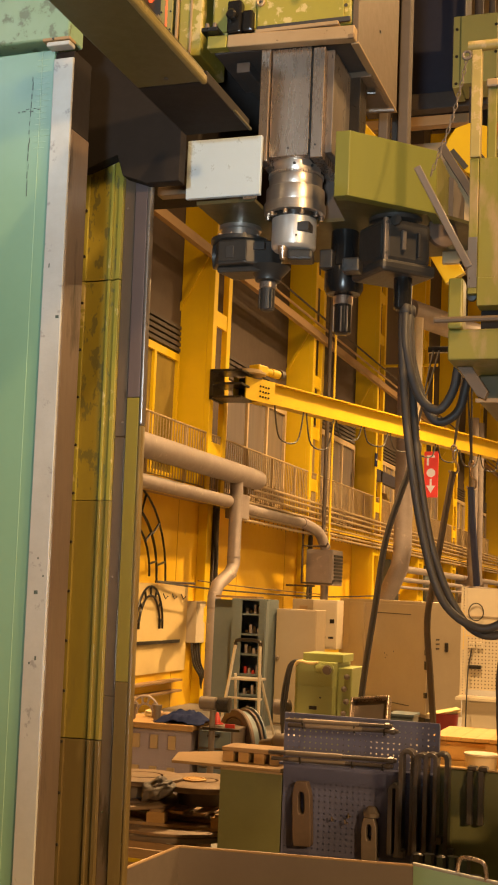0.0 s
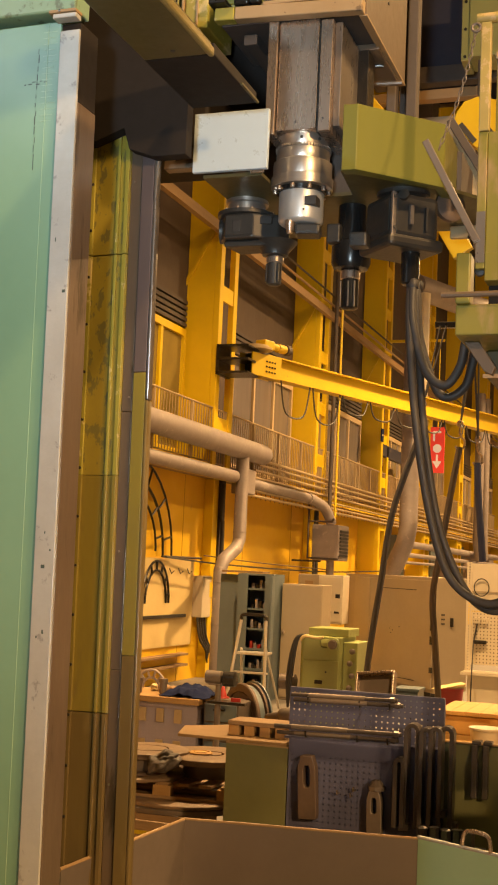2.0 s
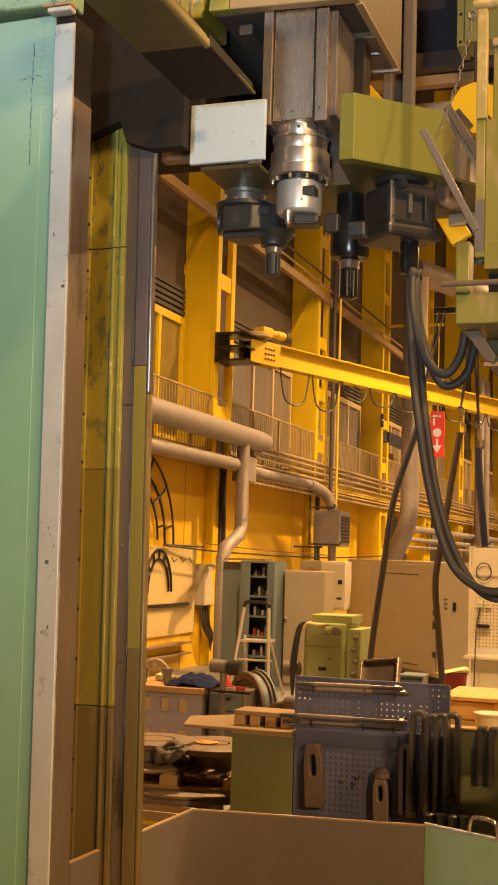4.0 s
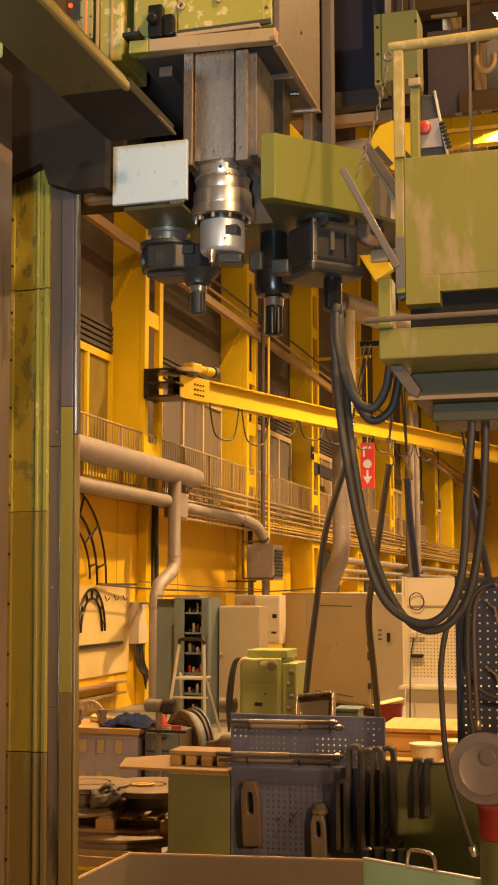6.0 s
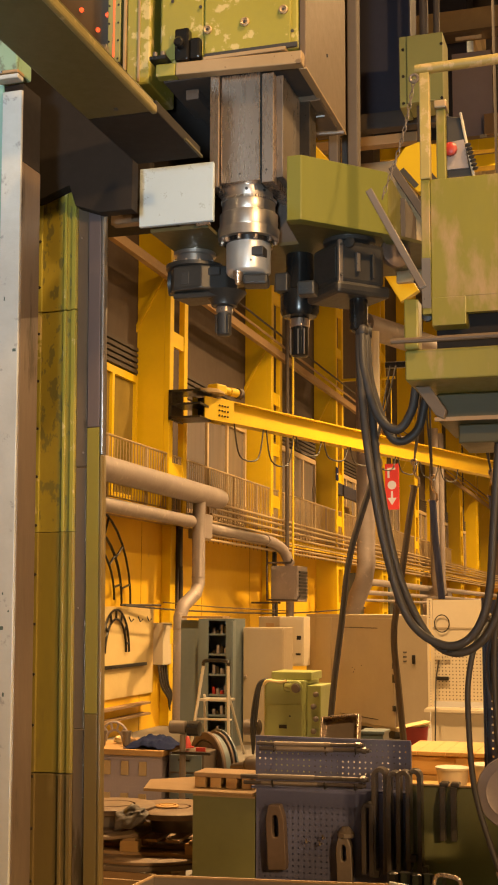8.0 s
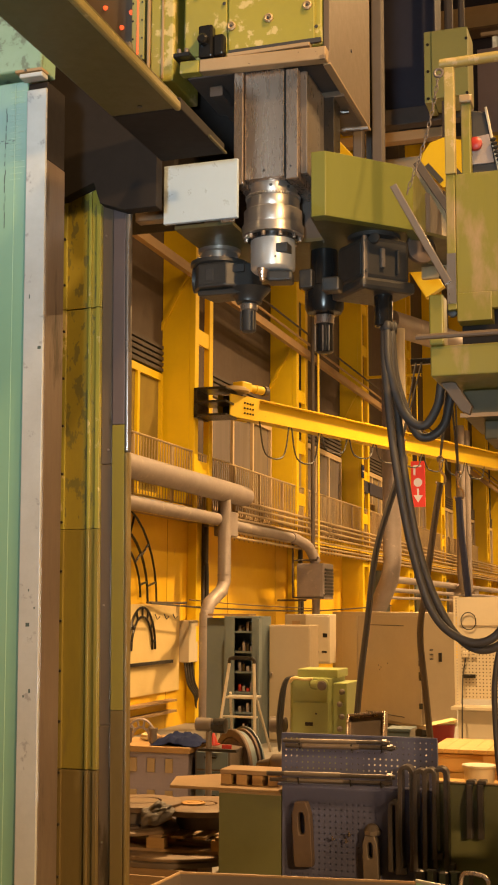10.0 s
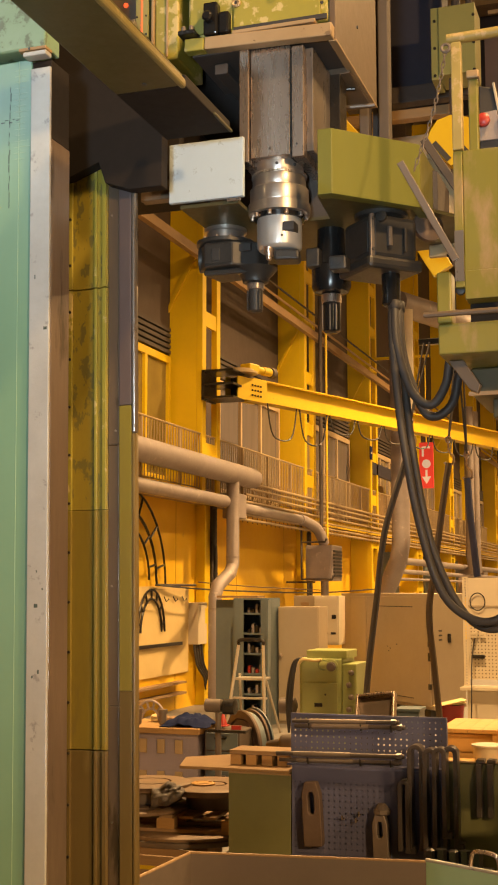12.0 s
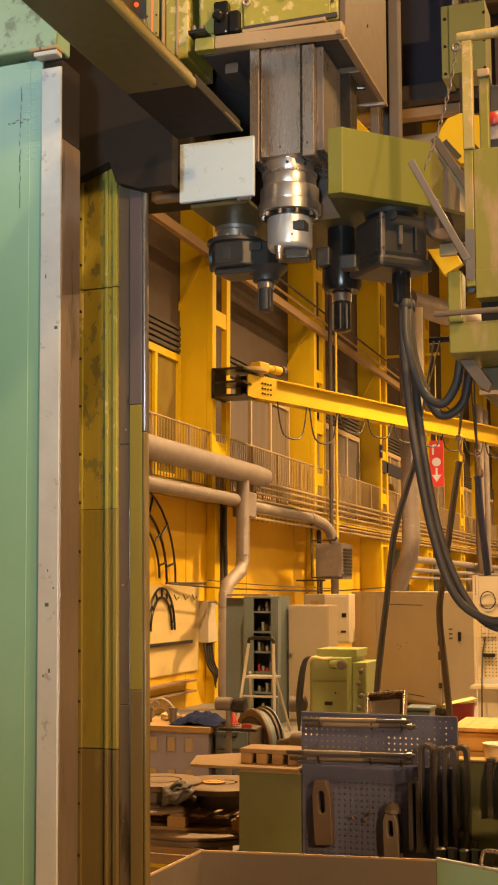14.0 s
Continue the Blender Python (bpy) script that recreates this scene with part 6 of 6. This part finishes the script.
sling([(-2.80, 14, 3.95), (-2.9, 14, 3.65), (-3.122, 14, 2.936), (-3.228, 14, 2.154), (-3.34, 14, 1.3), (-3.4, 14, 0.5), (-3.4, 14.0, 0.03)], 0.038, "dark grey webbing lifting sling hanging from above", M_SLING, (-2.6, 14.05, 5.15))
sling([(-2.36, 14, 3.72), (-2.43, 14, 3.3), (-2.55, 14, 2.5), (-2.62, 14, 2.0), (-2.57, 14, 1.4), (-2.5, 14, 0.6)], 0.038, "brown webbing lifting sling hanging from above", M_SLINGBROWN, (-2.22, 14.05, 5.15))
sling([(-2.168, 14.1, 3.55), (-2.15, 14.1, 3.2), (-2.11, 14.1, 2.75), (-2.08, 14.1, 2.42)], 0.04, "blue grey round lifting sling hanging from above", M_BLUESLING, (-2.22, 14.05, 5.15))
sling([(-1.50, 14.2, 3.6), (-1.46, 14.2, 3.3), (-1.36, 14.2, 2.87), (-1.27, 14.2, 2.4)], 0.045, "blue round lifting sling hanging from above", M_BLUESLING, (-1.72, 14.1, 5.15))

# ---- hoses on the platform ----
def hose(points, r, label, material=M_CABLE):
    t = thing("hose", points[0], label, "hose", "machine hoses")
    part("sheath", tube(points, r, 12, smooth_path=8), material, t, smooth=True)
    for a, b in ((points[0], points[1]), (points[-1], points[-2])):
        d = (Vector(b) - Vector(a)).normalized()
        part("ferrule", lathe([(r + 0.003, 0), (r + 0.006, 0.004), (r + 0.006, 0.05), (r + 0.002, 0.055)], a, d, 14), M_STEEL if r < 0.017 else M_CABLE, t, smooth=True)


hose([(-1.405, 6.58, 3.86), (-1.40, 6.52, 3.74), (-1.375, 6.45, 3.5), (-1.324, 6.4, 3.09), (-1.238, 6.4, 2.60), (-1.122, 6.4, 2.25), (-0.946, 6.4, 2.12), (-0.80, 6.4, 2.164), (-0.709, 6.4, 2.366), (-0.672, 6.4, 2.77), (-0.64, 6.4, 3.155), (-0.63, 6.4, 3.3)], 0.022, "thick black machine hose hanging in a long loop")
hose([(-1.37, 6.6, 3.86), (-1.365, 6.54, 3.74), (-1.335, 6.5, 3.45), (-1.285, 6.47, 3.0), (-1.19, 6.47, 2.5), (-1.03, 6.47, 2.16), (-0.86, 6.47, 2.08), (-0.70, 6.47, 2.22), (-0.62, 6.47, 2.55), (-0.585, 6.47, 2.95), (-0.575, 6.47, 3.3)], 0.022, "thick black machine hose hanging in a long loop")
hose([(-1.39, 6.56, 3.86), (-1.365, 6.47, 3.6), (-1.286, 6.45, 3.34), (-1.178, 6.45, 3.258), (-1.10, 6.45, 3.36), (-1.067, 6.45, 3.515), (-1.0, 6.5, 3.6)], 0.024, "thick black machine hose hanging in a short loop")
hose([(-1.38, 6.62, 3.86), (-1.345, 6.55, 3.55), (-1.25, 6.53, 3.268), (-1.173, 6.53, 3.205), (-1.08, 6.53, 3.27), (-1.037, 6.53, 3.429), (-0.98, 6.53, 3.55)], 0.024, "thick black machine hose hanging in a short loop")
hose([(-0.8, 7.28, 2.25), (-0.85, 6.95, 2.1), (-0.885, 6.9, 1.9), (-0.887, 6.9, 1.69), (-0.87, 6.9, 1.4), (-0.83, 6.9, 1.2), (-0.721, 6.9, 0.86)], 0.016, "black rubber air hose with a brass end")
hose([(-0.70, 7.2, 2.3), (-0.79, 7.2, 2.1), (-0.80, 7.2, 1.9), (-0.74, 7.2, 1.75), (-0.62, 7.2, 1.68), (-0.45, 7.2, 1.66)], 0.016, "black rubber air hose coiled on the panel")
hose([(-0.55, 7.15, 2.33), (-0.68, 7.15, 2.3), (-0.76, 7.15, 2.15), (-0.76, 7.15, 1.6), (-0.72, 7.15, 1.4)], 0.016, "brown rubber air hose coiled on the panel")
hose([(-0.36, 7.16, 2.33), (-0.55, 7.16, 2.36), (-0.68, 7.16, 2.28), (-0.73, 7.16, 2.1), (-0.72, 7.16, 1.5)], 0.014, "brown rubber air hose coiled on the panel", M_RUST)

t = thing("perforated_board_stand", (-0.4, 7.3, 0), "dark perforated tool panel on a post", "tool panel")
perforated("sheet", -0.835, 0.0, 7.3, 1.2, 2.36, 0.045, 0.0052, M_NIGHT, t)
part("post", box(-0.4, -0.34, 7.33, 7.39, 0, 2.3), M_BLUE, t)
part("edge", box(-0.85, -0.836, 7.29, 7.32, 1.2, 2.37), M_NIGHT, t)
for i, (x, z) in enumerate(((-0.62, 2.2), (-0.55, 1.95), (-0.62, 1.82))):
    b = thing("spanner", (x, 7.27, z), "grey steel spanner hung on the panel", "spanner", "tools on the panel")
    part("shaft", tube([(x - 0.06, 7.275, z + 0.03), (x, 7.275, z - 0.02), (x + 0.02, 7.275, z - 0.1)], 0.008, 6), M_STEEL, b)
t = thing("barrel_lid", (-0.66, 6.9, 1.32), "round grey dented steel barrel lid with a pressed ring", "lid")
part("lid", lathe([(0.185, 0), (0.195, 0.01), (0.19, 0.02), (0.15, 0.018), (0.14, 0.024), (0.13, 0.018), (0.02, 0.02), (0.0, 0.02)], (-0.66, 6.93, 1.32), (0, -1, 0.08), 48), M_LID, t, smooth=True)
part("stamp", lathe([(0.045, 0), (0.045, 0.003), (0.035, 0.005)], (-0.645, 6.907, 1.385), (0, -1, 0.08), 24), M_IRON, t)
t = thing("steel_barrel", (-0.50, 6.95, 0), "dull green steel barrel with a red upper rim", "barrel")
part("drum", lathe([(0.2, 0), (0.2, 0.5), (0.207, 0.52), (0.2, 0.54), (0.2, 0.96)], (-0.50, 6.95, 0), steps=40), M_BINGREEN, t, smooth=True)
part("red_rim", lathe([(0.2, 0.962), (0.204, 0.966), (0.204, 1.1), (0.21, 1.11), (0.21, 1.13), (0.19, 1.13)], (-0.50, 6.95, 0), steps=40), M_RED, t, "red painted upper rim", smooth=True)
part("top", lathe([(0.188, 0), (0.188, 0.006)], (-0.50, 6.95, 1.115), steps=40), M_LID, t)

# ---- chain and fittings of the platform ----
t = thing("safety_chain", (-0.95, 5.8, 4.9), "thin bright steel safety chain hanging from a post", "chain")
c0, c1 = Vector((-0.952, 5.77, 4.91)), Vector((-1.115, 5.75, 4.31))
n = 20
for i in range(n):
    u = (i + 0.5) / n
    p = c0.lerp(c1, u) + Vector((-0.02 * math.sin(u * math.pi) * -1, 0, 0))
    bm = bmesh.new()
    a = i % 2 * math.pi / 2
    pts = [p + Vector((0.0085 * math.cos(b) * math.cos(a) + 0.005 * math.sin(b), 0.0085 * math.cos(b) * math.sin(a), 0.0195 * math.sin(b))) for b in (k * math.tau / 10 for k in range(11))]
    tube(pts, 0.0028, 5, bm)
    part("link", bm, M_IRON, t)
part("eye", tube([(-0.952 + 0.02 * math.cos(k), 5.77, 4.92 + 0.02 * math.sin(k)) for k in (i * math.tau / 12 for i in range(13))], 0.008, 7), M_IRON, t, smooth=True)

# ---- upper machine parts behind the head ----
t = thing("guide_posts", (-1.72, 7.6, 0), "three dark upright machine guide posts", "machine posts", "portal machine")
for x0, x1, y in ((-1.83, -1.765, 7.6), (-1.755, -1.715, 7.66), (-1.70, -1.63, 7.6)):
    part("post", box(x0, x1, y, y + 0.1, 4.95, 8.5, 0.008), M_SHADE, t)
part("foot_beam", box(-2.6, -1.6, 7.4, 7.75, 4.9, 4.98), M_SHADE, t)
t = thing("machine_cabinet", (-1.9, 9.8, 6.3), "dark machine cover behind the guide posts", "machine cover", "portal machine")
part("panel", box(-2.3, -1.60, 9.6, 9.9, 6.36, 8.48, 0.01), M_NIGHT, t)
part("beam", box(-2.4, -1.3, 9.5, 9.62, 6.22, 6.36, 0.008), M_SHADE, t)
part("cross_bar", box(-2.4, -1.5, 9.3, 9.4, 6.0, 6.08, 0.006), M_TAN, t)
part("grey_sheet", box(-2.4, -1.5, 10.2, 10.22, 5.2, 6.2), M_BEIGE, t)
t = thing("terminal_box", (-1.42, 9.1, 6.1), "sage green riveted terminal box on a post", "electrical box", "portal machine")
part("case", box(-1.535, -1.255, 9.0, 9.3, 6.19, 6.74, 0.006), M_SAGE, t)
part("side_cover", box(-1.597, -1.538, 9.02, 9.3, 6.17, 6.75, 0.006), M_SAGE, t)
for z in (6.2, 6.42, 6.64):
    part("rivet", lathe([(0.012, 0), (0.012, 0.008)], (-1.567, 9.02, z), (0, -1, 0), 8), M_DARK, t)
    part("rivet", lathe([(0.012, 0), (0.012, 0.008)], (-1.265, 8.998, z), (0, -1, 0), 8), M_DARK, t)
part("post", box(-1.47, -1.39, 9.05, 9.13, 4.7, 6.185, 0.006), M_SHADE, t)
part("riser", tube([(-1.42, 9.15, 6.7), (-1.42, 9.15, 8.5)], 0.035, 10), M_SHADE, t)
part("riser", tube([(-1.32, 9.15, 6.7), (-1.32, 9.15, 8.5)], 0.025, 10), M_SHADE, t)
t = thing("drive_cover", (-1.38, 8.7, 5.3), "yellow angled steel drive cover with black stripes", "machine cover", "portal machine")
bm = prism([(-1.56, 5.55), (-1.47, 5.41), (-1.40, 5.33), (-1.2, 5.33), (-1.2, 5.66), (-1.39, 5.71), (-1.49, 5.68), (-1.54, 5.61)], 8.6, 8.7, 0.004)
bmesh.ops.transform(bm, matrix=Matrix(((1, 0, 0, 0), (0, 0, 1, 0), (0, 1, 0, 0), (0, 0, 0, 1))), verts=bm.verts)
bmesh.ops.reverse_faces(bm, faces=bm.faces)
part("cover", bm, M_BRIGHT, t)
for x in (-1.46, -1.3):
    part("stripe", box(-0.02, 0.02, -0.003, 0.0, -0.09, 0.09, m=pose(x, 8.596, 5.44, 0, -38, 0)), M_BLACK, t)
t = thing("side_plate", (-1.25, 7.3, 4.3), "tan bolted plate beside the magazine", "machine plate", "portal machine")
part("plate", slab([(-1.33, 4.3), (-1.15, 4.3), (-1.15, 4.72), (-1.30, 4.97), (-1.33, 4.97)], 7.3, 7.34, 0.006), M_CONDUIT, t)
part("brace", box(-0.025, 0.025, -0.02, 0.02, -0.28, 0.28, 0.004, m=pose(-1.2, 7.28, 4.8, 0, -31, 0)), M_SHADE, t)
for z in (4.2, 4.45, 4.7):
    part("bolt", lathe([(0.012, 0), (0.012, 0.008)], (-1.21, 7.3, z + 0.1), (0, -1, 0), 8), M_DARK, t)
t = thing("yellow_strut", (-1.4, 7.9, 3.8), "bright yellow angled strut behind the tool heads", "strut", "portal machine")
part("strut", box(-0.075, 0.075, 0, 0.06, -0.2, 0.2, 0.006, m=pose(-1.50, 8.2, 4.62, 0, -30, 0)), M_BRIGHT, t)
part("strut", box(-0.09, 0.09, 0, 0.06, -0.4, 0.4, 0.006, m=pose(-1.95, 8.4, 5.35, 0, -40, 0)), M_BRIGHT, t)
t = thing("control_station", (-0.7, 6.3, 4.4), "black and grey control station with a red button", "control box", "portal machine")
part("case", slab([(-0.87, 4.36), (-0.70, 4.36), (-0.79, 4.91), (-0.87, 4.93)], 6.30, 6.42, 0.008), M_BLACK, t)
part("face_plate", slab([(-0.868, 4.62), (-0.752, 4.62), (-0.775, 4.78), (-0.868, 4.77)], 6.285, 6.30, 0.003), M_LAG, t)
part("button", lathe([(0.03, 0), (0.036, 0.006), (0.036, 0.03), (0.022, 0.04)], (-0.845, 6.285, 4.725), (0, -1, 0), 18), M_RED, t, smooth=True)
part("edge_trim", tube([(-0.79, 6.29, 4.93), (-0.765, 6.29, 4.78), (-0.69, 6.29, 4.38)], 0.008, 6), M_OFFWHITE, t)
for i in range(7):
    part("cord_coil", lathe([(0.012, -0.007), (0.018, 0), (0.012, 0.007)], (-0.752 + i * 0.006, 6.27, 4.74 - i * 0.022), (0.25, 0, -1), 10), M_BLACK, t, smooth=True)
t = thing("platform_column", (0.4, 6.6, 0), "sage green column carrying the operator platform", "machine column", "portal machine")
part("shaft", box(0.2, 0.9, 6.3, 6.9, 0, 3.395, 0.01), M_SAGE, t)

# ---- crane, hook, roof ----
t = thing("crane_hook", (-1.35, 14.1, 5.0), "dark steel crane hook block on a rope", "crane hook")
part("rope", tube([(-1.35, 14.1, 5.1), (-1.35, 14.1, 18.9)], 0.018, 6), M_SHADE, t)
part("ring", lathe([(0.05, -0.02), (0.09, -0.02), (0.09, 0.02), (0.05, 0.02)], (-1.35, 14.1, 5.1), (0, -1, 0), 20), M_DARK, t)
part("spreader_bar", box(-2.7, -1.2, 14.05, 14.13, 5.13, 5.2, 0.008), M_DARK, t)
t = thing("hoist_block", (-1.75, 20, 11), "tan crane hook hanging on a hoist block", "crane hook")
pts = [(-1.66 + 0.15 * math.cos(a), 20, 11.12 + 0.2 * math.sin(a)) for a in (radians(-205 + 12 * i) for i in range(20))]
part("hook", tube(pts, 0.05, 10), M_CONDUIT, t, smooth=True)
part("shank", tube([(-1.80, 20, 11.18), (-1.80, 20, 11.5)], 0.05, 10), M_COVER, t, smooth=True)
part("block", lathe([(0.1, -0.08), (0.26, -0.07), (0.28, 0), (0.26, 0.07), (0.1, 0.08)], (-1.70, 20.1, 11.75), (0, -1, 0), 24), M_SHADE, t, smooth=True)
part("rope", tube([(-1.70, 20.1, 12.0), (-1.70, 20.1, 19.0)], 0.02, 6), M_SHADE, t)
for y, z in ((26.6, 12.25), (27.3, 12.9)):
    t = thing("crane_bridge", (2, y, z), "yellow overhead crane bridge girder", "crane", "overhead crane")
    part("girder", box(-5.4, 13.98, y, y + 0.3, z - 0.14, z + 0.14, 0.01), M_YELLOW, t)
    part("rail", box(-5.4, 13.98, y + 0.1, y + 0.2, z + 0.14, z + 0.2), M_TAN, t)
    for i in range(26):
        part("stiffener", box(-5.3 + i * 0.75, -5.26 + i * 0.75, y - 0.03, y, z - 0.13, z + 0.13), M_YELLOW, t)
t = thing("crane_trolley", (-4, 28, 13.4), "dark crane trolley housing with a pale panel", "crane", "overhead crane")
part("housing", box(-6.2, -3.3, 28.0, 29.4, 13.3, 19.0, 0.03), M_NIGHT, t)
part("panel", box(-3.66, -2.72, 27.9, 27.98, 13.3, 15.45, 0.01), M_LILAC, t)
part("walkway_sheet", box(-6.2, -2.4, 27.7, 29.6, 13.16, 13.28), M_TAN, t)
part("cross_girder", box(-7.5, 3.0, 27.5, 27.7, 15.75, 16.35, 0.01), M_CONDUIT, t)
part("girder_flange", box(-7.5, 3.0, 27.35, 27.85, 15.70, 15.75), M_COVER, t)
part("right_housing", box(-2.5, 3.0, 30.4, 31.0, 13.3, 19.0, 0.03), M_SHADE, t)
part("walkway_beam", box(-2.9, 3.0, 27.6, 27.7, 13.25, 13.75, 0.01), M_TAN, t)
part("light_strip", box(-3.5, -2.9, 27.4, 27.46, 15.55, 15.62), M_OFFWHITE, t)
part("hanger_post", box(-2.85, -2.6, 27.95, 28.2, 13.28, 19.0), M_SHADE, t)
part("end_carriage", box(-5.6, -5.3, 26.5, 29.5, 12.0, 13.16), M_SHADE, t)
for i in range(9):
    part("strip_lamp", box(-3.0 + i * 0.33, -2.84 + i * 0.33, 27.55, 27.6, 13.16, 13.24, 0.01), M_OFFWHITE, t)
for y in (30, 50, 70):
    t = thing("roof_girder", (0, y, 17.5), "dark brown steel roof girder", "girder", "roof girders", kind="structure")
    part("web", box(-9.08, 13.95, y, y + 0.05, 17.2, 18.1), M_SHADE, t)
    part("flange", box(-9.08, 13.95, y - 0.12, y + 0.17, 17.12, 17.2), M_SHADE, t)
t = thing("roof_sheet", (0, 60, 18.5), "pale corrugated roof sheet under the roof", "roof sheet", kind="structure")
bm = bmesh.new()
prev = None
for i in range(400):
    x = -8.9 + i * 0.055
    z = 18.55 + 0.03 * math.cos(i * math.pi / 2)
    row = [bm.verts.new((x, 32, z)), bm.verts.new((x, 100, z))]
    if prev:
        bm.faces.new((prev[0], row[0], row[1], prev[1]))
    prev = row
ext = bmesh.ops.extrude_face_region(bm, geom=list(bm.faces))
bmesh.ops.translate(bm, verts=[v for v in ext["geom"] if isinstance(v, bmesh.types.BMVert)], vec=(0, 0, 0.01))
part("sheet", bm, M_OFFWHITE, t)
t = thing("bay_lamp", (-2.31, 30, 16.7), "lit high-bay lamp hanging from the roof", "lamp")
part("reflector", lathe([(0.08, 0.45), (0.1, 0.4), (0.3, 0.12), (0.36, 0.0), (0.35, 0.0), (0.29, 0.12), (0.09, 0.38)], (-2.31, 29.5, 16.45), steps=28), M_LAG, t, smooth=True)
part("bulb", lathe([(0.02, -0.16), (0.2, -0.12), (0.3, -0.02), (0.28, 0.06), (0.1, 0.3)], (-2.31, 29.5, 16.46), steps=24), M_LAMP, t, smooth=True)
part("rod", tube([(-2.31, 29.5, 16.85), (-2.31, 29.5, 18.95)], 0.02, 6), M_SHADE, t)

t = thing("portal_frame", (-2, 8, 0), "dark steel portal frame carrying the machine head", "machine frame", "portal machine")
part("left_leg", box(-4.4, -3.35, 5.32, 5.92, 0, 8.5, 0.02), M_SHADE, t)
part("right_leg", box(1.2, 2.2, 6.6, 8.2, 0, 8.5, 0.02), M_OLIVE, t)
part("bridge", box(-4.6, 2.4, 6.3, 10.0, 8.5, 9.4, 0.03), M_SHADE, t)

t = thing("wooden_box", (-3.9, 8.5, 0), "low brown wooden box with a yellow edge strip", "box")
part("front_board", box(-4.5, -3.36, 8.38, 8.41, 0, 0.385, 0.004), M_OLDWOOD, t)
part("back_board", box(-4.5, -3.36, 8.55, 8.58, 0, 0.40, 0.004), M_OLDWOOD, t)
part("end_board", box(-3.39, -3.36, 8.41, 8.55, 0, 0.385, 0.004), M_OLDWOOD, t)
part("edge_strip", box(-4.5, -3.5, 8.368, 8.379, 0.29, 0.318, 0.002), M_BRIGHT, t, "yellow edge strip")
